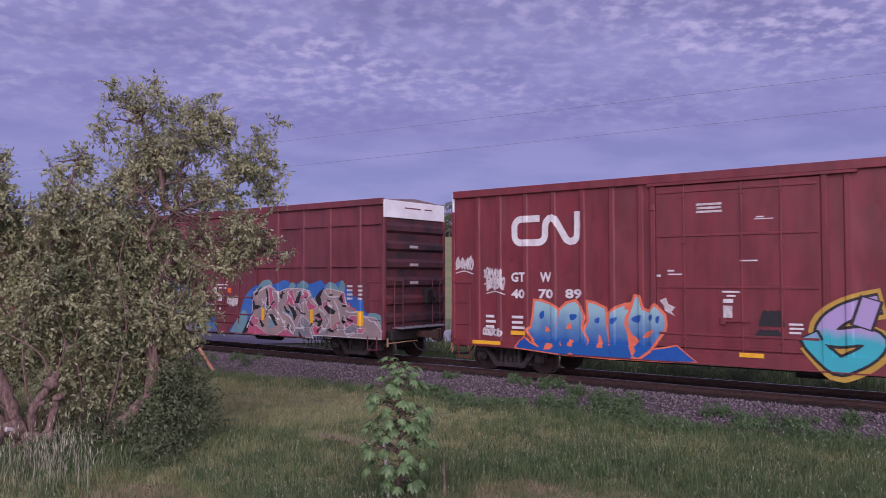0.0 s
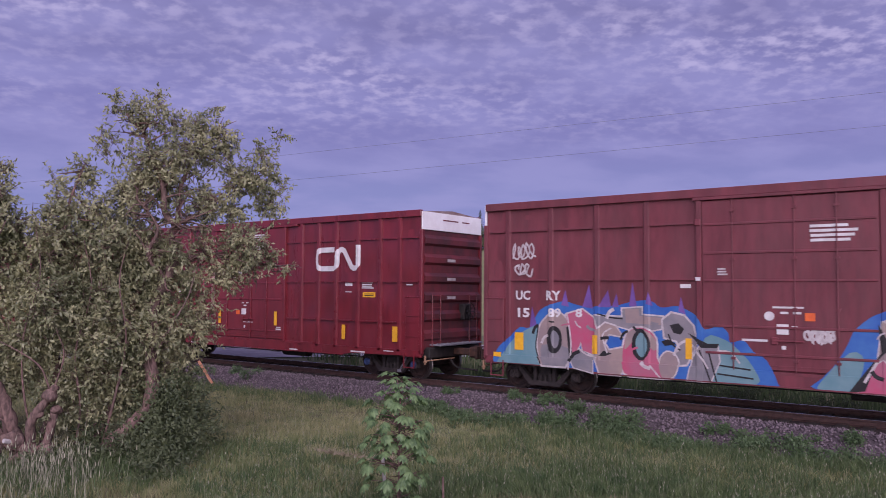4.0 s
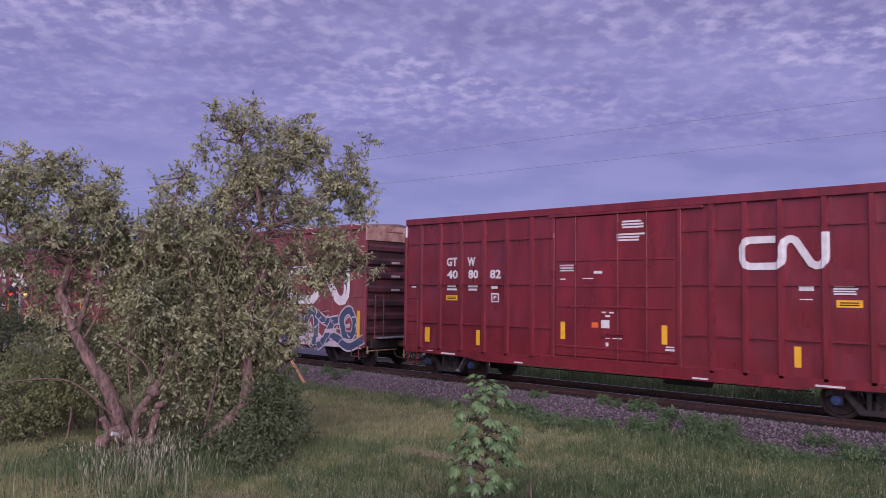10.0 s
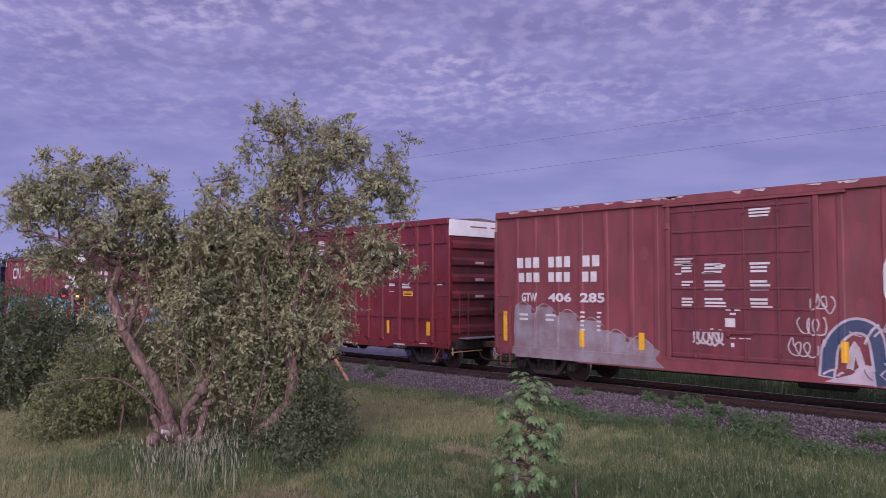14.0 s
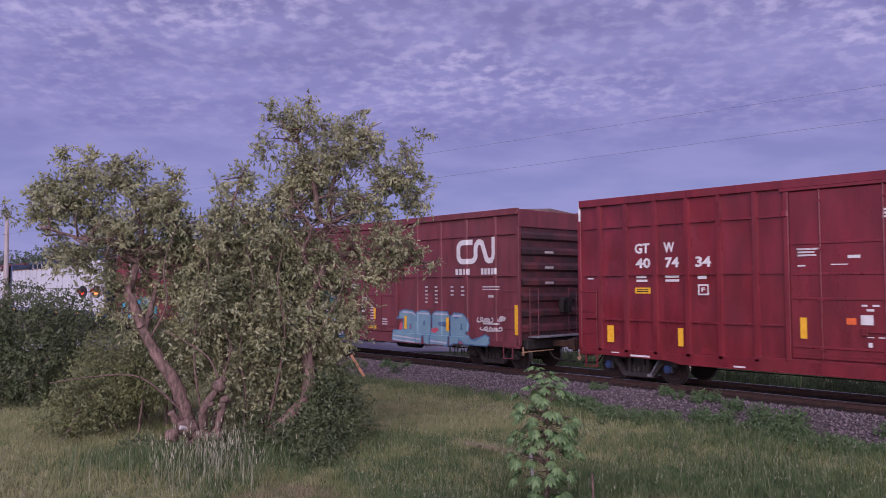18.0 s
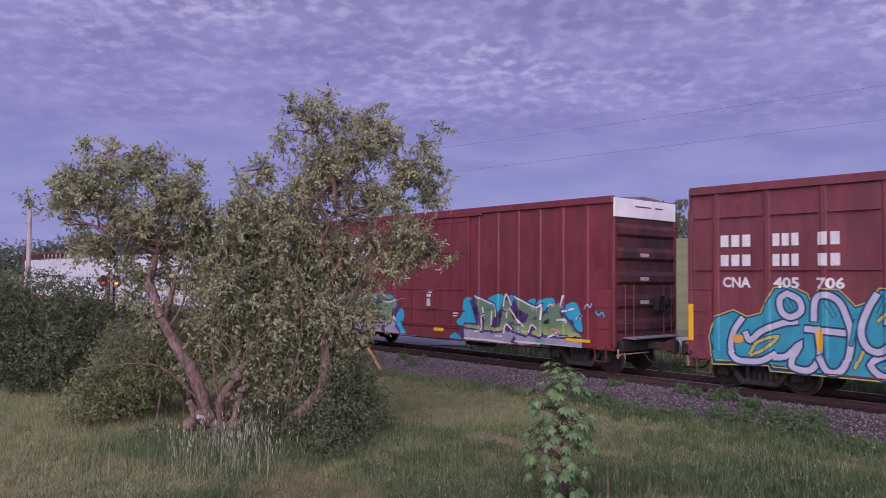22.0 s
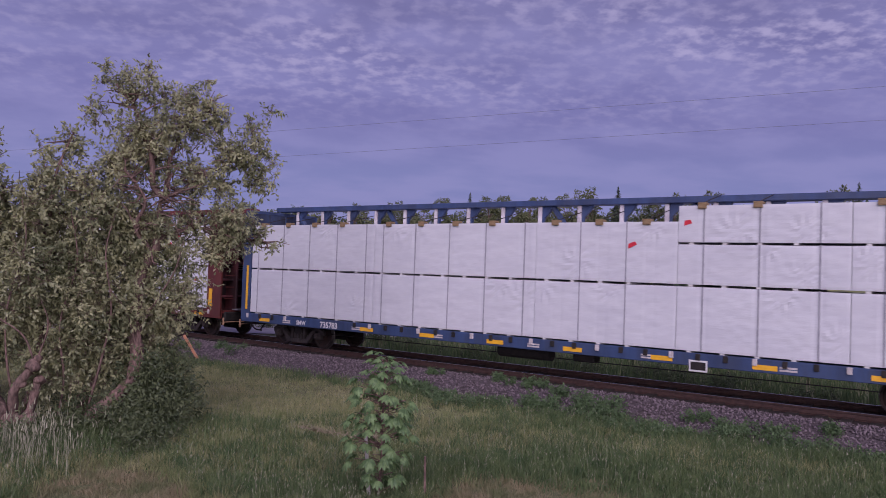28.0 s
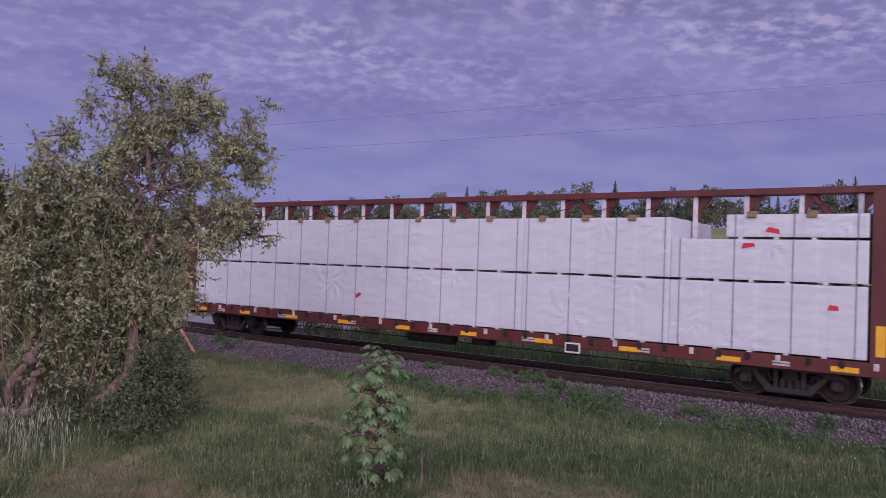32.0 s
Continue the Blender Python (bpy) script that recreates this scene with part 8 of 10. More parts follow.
JU, KU = -150.85, -175.2
car_j = centre_beam_car("blue centre-beam flat car loaded with white wrapped lumber", JU, 11.55, M_BLUE, [x * 1.22 - 10.46 for x in range(18)], 0.42)
car_k = centre_beam_car("brown-red centre-beam flat car loaded with white wrapped lumber", KU, 11.65, M_KRED, [x * 1.22 - 10.25 for x in range(18)], 0.75)
flat_word(car_j, "SMW", -8.80, 0.77, -8.37, 0.92, -1.524)
flat_word(car_j, "735783", -7.72, 0.75, -6.97, 0.95, -1.524)
for y0, z0, y1, z1 in ((-1.2, 4.47, 0.1, 4.52), (-0.55, 3.46, 0.0, 3.55), (-0.6, 2.62, 0.0, 2.66), (-0.6, 2.54, 0.0, 2.58), (-0.6, 2.46, 0.0, 2.50)):
    part("stencil", box(bmesh.new(), 11.652, 11.656, y0, y1, z0, z1) if z0 > 4.4 else box(bmesh.new(), 11.01, 11.014, y0, y1, z0, z1), M_GHOST, car_k, "small pale stencil")
J_CUTS, K_CUTS = [-161.95, -156.40, -150.83, -147.08, -143.45, -139.80], [-186.1, -181.3, -176.45, -172.4, -168.45, -164.35]


def load_cars():
    for i, (a, b) in enumerate(zip(J_CUTS, J_CUTS[1:])):
        bundle(a, b, 1.01, 2.53, True, 300 + i)
        bundle(a, b, 1.01, 2.53, False, 310 + i)
        if b < -147:
            bundle(a, b, 2.53, 4.04, True, 320 + i, 1 if i == 2 else 0)
            bundle(a, b, 2.53, 4.04, False, 325 + i)
            edge_blocks(a, b, 4.05, 330 + i)
        else:
            bundle(a, b, 2.53, 3.50, True, 340 + i)
            bundle(a, b, 3.50, 4.40, True, 345 + i, 1 if i == 3 else 0)
            bundle(a, b, 2.53, 3.50, False, 350 + i)
            edge_blocks(a, b, 4.41, 355 + i)
    for i, (a, b) in enumerate(zip(K_CUTS, K_CUTS[1:])):
        bundle(a, b, 1.01, 2.55, True, 400 + i, 1 if i in (1, 4) else 0)
        bundle(a, b, 1.01, 2.55, False, 410 + i)
        if b < -168:
            bundle(a, b, 2.55, 4.0, True, 420 + i)
            bundle(a, b, 2.55, 4.0, False, 425 + i)
            edge_blocks(a, b, 4.01, 430 + i)
        else:
            bundle(a, b, 2.55, 3.50, True, 440 + i, 1)
            bundle(a, b, 2.55, 3.50, False, 445 + i)
            bundle(a + 1.25, b, 3.50, 4.05, True, 450 + i, 1)
            edge_blocks(a + 1.25, b, 4.06, 455 + i)


load_cars()


# ---- plants ----
def leaf_arrays(blobs, count, size, rng, droop=0.5, twig=0.34, per=11, slim=0.42, shell=0.45):
    """Leaves set along short twigs through a cloud of ellipsoids. blobs: rows of x, y, z, rx, ry, rz."""
    B = np.array(blobs, dtype=float)
    area = (B[:, 3] * B[:, 5]) ** 1.0 + 0.02
    nt = max(count // per, 1)
    idx = rng.choice(len(B), nt, p=area / area.sum())
    d = rng.normal(size=(nt, 3))
    d /= np.linalg.norm(d, axis=1, keepdims=True)
    rad = shell + (1 - shell) * rng.random(nt) ** 0.5
    rad = np.where(rng.random(nt) < 0.2, rng.random(nt), rad)
    root = B[idx, :3] + d * rad[:, None] * B[idx, 3:6]
    out = d * 0.8 + rng.normal(size=(nt, 3)) * 0.55
    out[:, 2] += 0.25
    out /= np.linalg.norm(out, axis=1, keepdims=True)
    length = twig * rng.uniform(0.5, 1.25, nt)
    s = rng.random((nt, per))
    P = root[:, None] + out[:, None] * (s * length[:, None])[..., None] + rng.normal(size=(nt, per, 3)) * 0.02
    P[..., 2] -= droop * 0.25 * (s ** 2) * length[:, None]
    n = nt * per
    P = P.reshape(-1, 3)
    D = np.repeat(out, per, axis=0) * 0.6 + rng.normal(size=(n, 3)) * 0.7
    D[:, 2] -= droop
    D /= np.linalg.norm(D, axis=1, keepdims=True)
    U = np.repeat(d, per, axis=0) * 0.5 + rng.normal(size=(n, 3)) * 0.5 + np.array([0.25, -0.5, 0.45])
    S = np.cross(D, U)
    S /= np.linalg.norm(S, axis=1, keepdims=True)
    Nn = np.cross(S, D)
    L = size * rng.uniform(0.65, 1.3, n)[:, None]
    V = np.stack([P, P + D * L * 0.48 + S * L * slim * 0.5 + Nn * L * 0.08, P + D * L, P + D * L * 0.48 - S * L * slim * 0.5 + Nn * L * 0.08], axis=1)
    F = np.arange(n * 4).reshape(-1, 4)
    tips = root + out * length[:, None]
    return V.reshape(-1, 3), F, root, tips


def twig_mesh(name, roots, tips, mat, r=0.006):
    """Fine shoots that carry the leaves."""
    n = len(roots)
    d = (tips - roots) * 0.8
    tips = roots + d
    u = np.cross(d, np.array([0.3, 0.5, 0.8]))
    u /= np.linalg.norm(u, axis=1, keepdims=True) + 1e-9
    w = np.cross(d, u)
    w /= np.linalg.norm(w, axis=1, keepdims=True) + 1e-9
    back = roots - d * 0.5
    V = np.stack([back + u * r, back - u * 0.5 * r + w * 0.87 * r, back - u * 0.5 * r - w * 0.87 * r, tips], axis=1)
    F = (np.array([(0, 1, 3), (1, 2, 3), (2, 0, 3)])[None] + (np.arange(n) * 4)[:, None, None]).reshape(-1, 3)
    return mesh_of(name, V.reshape(-1, 3), F, mat)


TREE_AT, TREE_F, TREE_R = Vector((-15.16, 7.71)), Vector((-0.891, 0.454)), Vector((0.454, 0.891))


def tree_point(s, z, d=0.0):
    """A place in the old tree: across, up, and away from the yard."""
    return Vector((TREE_AT.x + TREE_R.x * s + TREE_F.x * d, TREE_AT.y + TREE_R.y * s + TREE_F.y * d, z))


def old_tree():
    rng = np.random.default_rng(12)
    tree = empty("old_tree", Matrix(), "old leaning two-stemmed tree with grey-green leaves and cut stumps", "tree")
    stems = []
    stems += [
        ("trunk", [(-0.50, -0.95, 0), (-0.62, -0.45, 0), (-0.75, 0.02, -0.1), (-0.95, 0.64, -0.15), (-1.3, 1.19, -0.1), (-1.59, 1.74, 0), (-1.77, 2.22, 0.05), (-1.92, 2.56, 0.1), (-1.82, 2.9, 0.1), (-1.75, 3.15, 0.1)], 0.150, 0.070),
        ("trunk", [(0.55, -0.95, -0.1), (0.80, -0.55, -0.15), (1.44, 0.02, -0.2), (1.71, 0.44, -0.15), (1.72, 1.08, 0), (1.69, 1.81, 0.1), (1.8, 2.42, 0.15), (2.01, 2.94, 0.1), (2.09, 3.22, 0.1)], 0.150, 0.085),
        ("limb", [(-1.75, 3.15, 0.1), (-1.97, 3.3, 0), (-2.2, 3.51, -0.15), (-2.79, 3.62, -0.3), (-3.49, 3.84, -0.4)], 0.07, 0.02),
    ]
    stems += [
        ("limb", [(-1.75, 3.15, 0.1), (-1.71, 3.56, 0.2), (-1.72, 3.97, 0.3), (-2.0, 4.63, 0.4), (-2.33, 5.2, 0.5)], 0.07, 0.015),
        ("limb", [(-1.59, 1.74, 0), (-1.35, 2.75, 0.3), (-1.02, 3.36, 0.4), (-0.73, 3.79, 0.5), (-1.1, 4.54, 0.5)], 0.06, 0.015),
        ("limb", [(2.09, 3.22, 0.1), (2.06, 3.84, 0), (2.14, 3.99, -0.1), (2.43, 4.14, 0.0), (2.77, 4.43, 0.2), (3.35, 4.79, 0.3), (4.06, 5.35, 0.3)], 0.065, 0.012),
    ]
    stems += [
        ("limb", [(2.14, 3.99, -0.1), (1.91, 4.18, -0.1), (1.84, 4.76, -0.1), (1.7, 5.19, 0), (1.5, 5.8, 0.1), (1.11, 6.24, 0.1)], 0.075, 0.018),
        ("limb", [(2.14, 3.99, -0.1), (2.25, 4.87, 0.2), (2.58, 5.54, 0.3), (3.04, 6.13, 0.3)], 0.06, 0.015),
        ("limb", [(2.09, 3.22, 0.1), (2.85, 3.42, 0.3), (3.61, 3.31, 0.3), (4.4, 3.16, 0.2)], 0.05, 0.012),
    ]
    stems += [
        ("limb", [(1.95, 2.85, 0.1), (1.60, 3.35, 0.0), (1.75, 3.90, -0.2), (1.30, 4.5, -0.3)], 0.06, 0.015),
        ("stem", [(-0.30, -0.85, 0.3), (-0.02, 0.88, 0.4), (-0.15, 2.06, 0.5), (0.0, 3.26, 0.4), (0.11, 4.34, 0.3), (0.39, 5.2, 0.3)], 0.09, 0.015),
        ("stem", [(0.55, -0.75, 0.3), (0.98, 0.25, 0.3), (0.85, 1.34, 0.4), (0.54, 2.3, 0.4), (0.89, 3.39, 0.4)], 0.08, 0.02),
    ]
    stems += [
        ("stump", [(-0.50, -0.7, -0.1), (-0.42, -0.1, -0.3), (-0.41, 0.18, -0.4), (-0.13, 0.62, -0.5)], 0.095, 0.075),
        ("stump", [(-0.40, -0.8, -0.25), (-0.13, -0.2, -0.35), (-0.08, 0.05, -0.42), (-0.02, 0.34, -0.42)], 0.085, 0.075),
        ("stump", [(-0.6, -0.5, -0.1), (-0.9, -0.1, -0.3), (-1.05, 0.15, -0.4)], 0.09, 0.07),
    ]
    stems += [
        ("stem", [(0.30, -0.8, 0.1), (0.42, 0.3, -0.1), (0.30, 1.4, -0.2), (0.55, 2.6, -0.2), (0.40, 3.6, -0.1)], 0.028, 0.008),
        ("stem", [(0.75, -0.8, 0.1), (1.05, 0.6, -0.2), (1.20, 1.7, -0.3), (1.05, 2.8, -0.3), (1.25, 3.8, -0.2)], 0.028, 0.008),
        ("stem", [(-0.3, -0.6, 0.1), (-0.55, 0.6, -0.2), (-0.60, 1.7, -0.3), (-0.35, 2.9, -0.3), (-0.45, 3.8, -0.2)], 0.026, 0.008),
    ]
    stems += [
        ("stem", [(1.73, 1.2, 0), (2.05, 1.9, -0.3), (2.35, 2.5, -0.4), (2.5, 3.1, -0.4)], 0.026, 0.008),
        ("stem", [(-1.5, 1.55, 0), (-1.15, 2.3, -0.3), (-1.2, 3.1, -0.4), (-0.95, 3.9, -0.4)], 0.026, 0.008),
        ("low_branch", [(-0.80, 0.1, -0.2), (-1.6, 0.85, -0.4), (-2.37, 0.92, -0.5), (-3.22, 0.83, -0.6)], 0.022, 0.008),
    ]
    stems += [
        ("sucker", [(-0.10, 0.7, -0.5), (-0.30, 1.2, -0.6), (-0.75, 1.55, -0.6), (-1.2, 1.80, -0.6)], 0.022, 0.008),
        ("sucker", [(1.72, 0.9, -0.1), (1.50, 1.6, -0.3), (1.15, 2.1, -0.4)], 0.025, 0.008),
        ("sucker", [(-0.05, 0.75, -0.5), (0.10, 1.4, -0.6), (-0.05, 1.9, -0.6)], 0.018, 0.006),
    ]
    for name, pts, r0, r1 in stems:
        line = smooth_line([tree_point(s, z, d) for s, z, d in pts], 5)
        n = len(line)
        radii = []
        for i, p in enumerate(line):
            t = i / (n - 1)
            radii.append((r0 + (r1 - r0) * t) * (1 + 0.13 * noise.noise(p * 3.1)) * (1.25 if i == 0 and r0 > 0.15 else 1.0))
        V, F = tube_arrays(line, radii, 12 if r0 > 0.1 else 8)
        bm = bmesh.new()
        vs = [bm.verts.new(p + (p - line[i // (12 if r0 > 0.1 else 8)]) * 0.45 * noise.noise(p * 8)) for i, p in enumerate(V)]
        for f in F:
            bm.faces.new([vs[k] for k in f])
        k = 12 if r0 > 0.1 else 8
        bm.faces.new(vs[-k:])
        part(name, bm, M_BARK, tree, "cut stump of a limb" if name == "stump" else "", True)
    # knobs where limbs were cut
    for s, z, d, r in ((-0.12, 0.64, -0.5, 0.13), (0.0, 0.36, -0.44, 0.10), (-0.30, 0.30, -0.42, 0.09), (-0.45, -0.40, -0.28, 0.17), (-0.15, -0.40, -0.36, 0.14), (1.40, 0.0, -0.28, 0.13), (-0.05, 0.76, -0.48, 0.08), (-0.72, -0.20, -0.30, 0.19), (-0.55, -0.62, -0.42, 0.22), (-0.20, -0.70, -0.45, 0.20), (-0.98, -0.30, -0.38, 0.14), (0.62, -0.72, -0.25, 0.20), (1.05, -0.35, -0.28, 0.15)):
        bm = bmesh.new()
        bmesh.ops.create_icosphere(bm, subdivisions=3, radius=r, matrix=Matrix.Translation(tree_point(s, z, d)))
        for v in bm.verts:
            c = tree_point(s, z, d)
            v.co = c + (v.co - c) * (1 + 0.45 * noise.noise(v.co * 7) + 0.2 * noise.noise(v.co * 19))
        part("burl", bm, M_BARK, tree, "knobbly burl", True)
    # finer branches that fan through the crown
    fine = []
    for k in range(380):
        name, pts, r0, r1 = stems[2 + int(rng.integers(0, 10))]
        j = int(rng.integers(1, len(pts)))
        a, b = pts[j - 1], pts[j]
        t = rng.random()
        base = tree_point(*(a[i] + (b[i] - a[i]) * t for i in range(3)))
        d = Vector((rng.normal(), rng.normal(), rng.normal() * 0.5 + 0.1)).normalized()
        ln = rng.uniform(0.3, 0.75)
        mid = base + d * ln * 0.5 + Vector(rng.normal(size=3)) * 0.08
        fine.append(tube_arrays([base, mid, base + d * ln], [0.024, 0.014, 0.005], 5))
    place("branchwork", joined("branchwork", fine, M_BARK, True), tree)["kind"] = "stuff"
    # crown, in masses that break up into clumps
    left = [(-3.18, 4.45, 0.95, 0.50), (-2.38, 4.72, 0.70, 0.55), (-1.44, 4.45, 0.66, 0.55), (-3.85, 4.15, 0.46, 0.24), (-2.31, 3.87, 1.30, 0.44), (-1.09, 3.95, 0.55, 0.66), (-3.15, 5.30, 0.13, 0.24), (-2.69, 5.33, 0.12, 0.24), (-2.30, 5.22, 0.14, 0.28), (-1.84, 5.22, 0.16, 0.26), (-2.73, 3.22, 1.00, 0.30), (-1.53, 3.36, 0.75, 0.52), (-1.10, 4.95, 0.14, 0.22), (-2.2, 2.65, 0.55, 0.35), (-1.3, 2.6, 0.6, 0.5), (-3.5, 4.75, 0.3, 0.3)]
    mid = [(-0.06, 4.0, 0.58, 0.88), (0.39, 4.95, 0.22, 0.42), (-0.28, 2.9, 1.20, 0.80), (0.89, 2.91, 1.15, 0.95), (0.43, 1.9, 1.60, 1.0), (-0.5, 1.3, 1.0, 0.85), (1.45, 1.25, 1.25, 1.0), (2.35, 2.05, 0.70, 0.80), (-1.75, 1.9, 0.40, 0.60), (2.2, 2.8, 0.85, 0.60), (0.3, 0.45, 0.95, 0.60), (0.55, 3.75, 0.70, 0.75), (1.0, 0.55, 0.8, 0.55), (2.1, 1.05, 0.7, 0.6), (1.0, 3.7, 0.8, 0.7), (1.8, 3.35, 0.75, 0.6), (-0.6, 3.5, 0.6, 0.6), (1.1, 2.3, 1.0, 0.9)]
    right = [(1.46, 6.20, 0.64, 0.42), (1.15, 6.36, 0.40, 0.25), (1.76, 6.62, 0.12, 0.20), (2.45, 6.05, 0.70, 0.50), (3.15, 5.85, 0.52, 0.58), (3.6, 5.05, 0.72, 0.50), (4.06, 5.67, 0.32, 0.45), (4.26, 4.66, 0.36, 0.52), (2.09, 5.10, 1.05, 0.85), (3.09, 4.45, 0.95, 0.50), (3.36, 3.68, 0.85, 0.36), (4.0, 3.31, 0.68, 0.30), (4.53, 3.13, 0.20, 0.15), (1.30, 4.75, 0.66, 0.75), (0.86, 5.62, 0.32, 0.32), (2.98, 3.11, 0.80, 0.50), (2.9, 6.55, 0.10, 0.2), (4.35, 6.1, 0.10, 0.2), (0.95, 6.62, 0.1, 0.15)]
    for name, masses, count, away, clumps in (("crown", left, 31000, 0.35, 15), ("crown", mid, 104000, 0.38, 20), ("crown", right, 30000, 0.30, 14)):
        blobs = []
        for s, z, rs, rz in masses:
            n = max(int(clumps * (rs * rz / 0.4) ** 0.5), 1)
            for k in range(n):
                d = rng.normal(size=3)
                d /= np.linalg.norm(d)
                d *= rng.uniform(0.3, 1.0)
                size = rng.uniform(0.16, 0.38) if n > 1 else 1.0
                p = tree_point(s + d[0] * rs, z + d[1] * rz, away + d[2] * max(rs, rz) * 0.8)
                rr = size * (rs * rz) ** 0.5
                blobs.append((p.x, p.y, p.z, rr * 0.95, rr * 0.95, rr * 1.25))
        V, F, a, b = leaf_arrays(blobs, int(count * 0.80), 0.092, rng, 0.45, 0.30, 13, 0.42, 0.25)
        ob = place(name, mesh_of(name, V, F, M_LEAF), tree)
        ob["kind"] = "stuff"
        tw = place("twig_work", twig_mesh("twig_work", a, b, M_BARK), ob)
        tw["kind"] = "stuff"
    # low suckering skirt on the shaded side, its shade put into dark leaf colour
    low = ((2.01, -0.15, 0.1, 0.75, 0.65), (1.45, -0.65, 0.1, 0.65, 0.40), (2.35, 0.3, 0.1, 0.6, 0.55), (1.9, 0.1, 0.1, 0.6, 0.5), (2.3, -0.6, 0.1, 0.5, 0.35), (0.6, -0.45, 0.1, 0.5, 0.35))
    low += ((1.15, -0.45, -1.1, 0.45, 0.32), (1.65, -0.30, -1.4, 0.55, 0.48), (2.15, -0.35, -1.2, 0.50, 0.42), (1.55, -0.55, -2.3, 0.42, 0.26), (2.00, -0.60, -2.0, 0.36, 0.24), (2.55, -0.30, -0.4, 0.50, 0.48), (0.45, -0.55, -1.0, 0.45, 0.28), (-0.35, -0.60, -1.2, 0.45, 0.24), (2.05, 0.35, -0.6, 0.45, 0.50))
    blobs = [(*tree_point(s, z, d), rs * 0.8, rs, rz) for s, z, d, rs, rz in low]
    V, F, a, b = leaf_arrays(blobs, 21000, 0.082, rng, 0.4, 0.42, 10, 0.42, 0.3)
    place("shade_skirt", mesh_of("shade_skirt", V, F, M_LEAF_DARK), tree)["kind"] = "stuff"
    # undergrowth at the foot; dark leaves stand in for the tree's deep shade
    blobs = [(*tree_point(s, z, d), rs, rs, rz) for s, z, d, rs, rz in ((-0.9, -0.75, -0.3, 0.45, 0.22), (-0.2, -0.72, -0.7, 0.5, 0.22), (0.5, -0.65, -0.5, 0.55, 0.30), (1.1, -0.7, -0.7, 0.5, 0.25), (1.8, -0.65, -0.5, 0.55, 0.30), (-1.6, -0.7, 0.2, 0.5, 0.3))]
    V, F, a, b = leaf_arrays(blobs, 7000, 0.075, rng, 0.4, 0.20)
    place("shade_foot_growth", mesh_of("shade_foot_growth", V, F, M_LEAF_DARK), tree)["kind"] = "stuff"
    # a pale cut end of a branch
    bm = bmesh.new()
    a, b = tree_point(-0.95, -0.12, -0.55), tree_point(-0.62, -0.22, -0.35)
    cyl(bm, a.lerp(b, 0.3), b, 0.045, 0.035, 9)
    part("cut_branch", bm, M_PALE, tree, "pale freshly cut branch end")


old_tree()


def shrub(name, label, spots, count, size, mat, seed, stems=9, droop=0.3):
    """A shrub of many stems whose leaves fill a few overlapping masses. spots: x, y, z, r, height radius."""
    rng = np.random.default_rng(seed)
    x, y = spots[0][0], spots[0][1]
    ob = empty(name, pose(0, 0, 0), label, "shrub")
    pieces = []
    for k in range(stems):
        t = spots[k % len(spots)]
        base = Vector((t[0] + rng.normal() * 0.3, t[1] + rng.normal() * 0.3, height(t[0], t[1]) - 0.08))
        tip = Vector((t[0] + rng.normal() * t[3] * 0.5, t[1] + rng.normal() * t[3] * 0.5, t[2] + t[4] * 0.6))
        pieces.append(tube_arrays([base, (base + tip) / 2 + Vector(rng.normal(size=3)) * 0.1, tip], [0.035, 0.022, 0.008], 5))
    place("stem_work", joined("stem_work", pieces, M_BARK, True), ob)["kind"] = "stuff"
    V, F, a, b = leaf_arrays([(sx, sy, sz, r, r, h) for sx, sy, sz, r, h in spots], count, size, rng, droop, 0.32, 10, 0.5, 0.55)
    place("foliage", mesh_of("foliage", V, F, mat), ob)["kind"] = "stuff"
    return ob


shrub("dark_shrub", "tall dense dark green shrub beside the meadow", [(-26.0, 6.3, 1.0, 1.9, 1.8), (-27.2, 4.9, 1.1, 1.8, 1.8), (-25.2, 8.2, 0.6, 1.3, 1.3), (-24.8, 7.4, 1.6, 0.9, 0.9), (-25.6, 5.0, 1.3, 1.2, 1.2), (-24.6, 6.2, 0.3, 1.2, 1.0)], 60000, 0.085, M_LEAF_DARK, 31)
shrub("willow_shrub", "loose olive-green willow shrub in long grass", [(-19.4, 7.2, 0.6, 1.1, 1.1), (-18.6, 6.3, 0.1, 0.8, 0.7), (-19.9, 8.6, 0.9, 0.9, 0.9), (-17.9, 7.3, 0.9, 0.7, 0.9), (-18.4, 5.6, -0.2, 0.6, 0.45)], 34000, 0.070, M_LEAF_OLIVE, 33, droop=0.6)
shrub("trackside_shrub", "dark green shrub on the bank behind the railway", [(-9.6, 40.5, 0.8, 1.7, 1.5), (-7.6, 41.0, 0.5, 1.5, 1.2), (-11.4, 41.5, 0.5, 1.4, 1.1)], 9000, 0.20, M_LEAF_DARK, 35)
shrub("trackside_shrub", "dark green shrub on the bank behind the railway", [(-5.0, 42.0, 0.4, 1.6, 1.3), (-2.4, 43.0, 0.5, 1.5, 1.2)], 6000, 0.20, M_LEAF_DARK, 36)
shrub("roadside_shrub", "dusty green shrub beyond the road", [(-62, 30, 0.8, 2.4, 1.6), (-57, 31.5, 0.5, 2.0, 1.3), (-67, 28, 0.9, 2.5, 1.8)], 7000, 0.22, M_LEAF_DARK, 37)
shrub("roadside_shrub", "grey-green shrub at the field edge", [(-46, 10.0, 0.3, 1.8, 1.2), (-51, 9.0, 0.5, 2.0, 1.5), (-57, 11.5, 0.4, 2.0, 1.4)], 9000, 0.18, M_LEAF, 38)


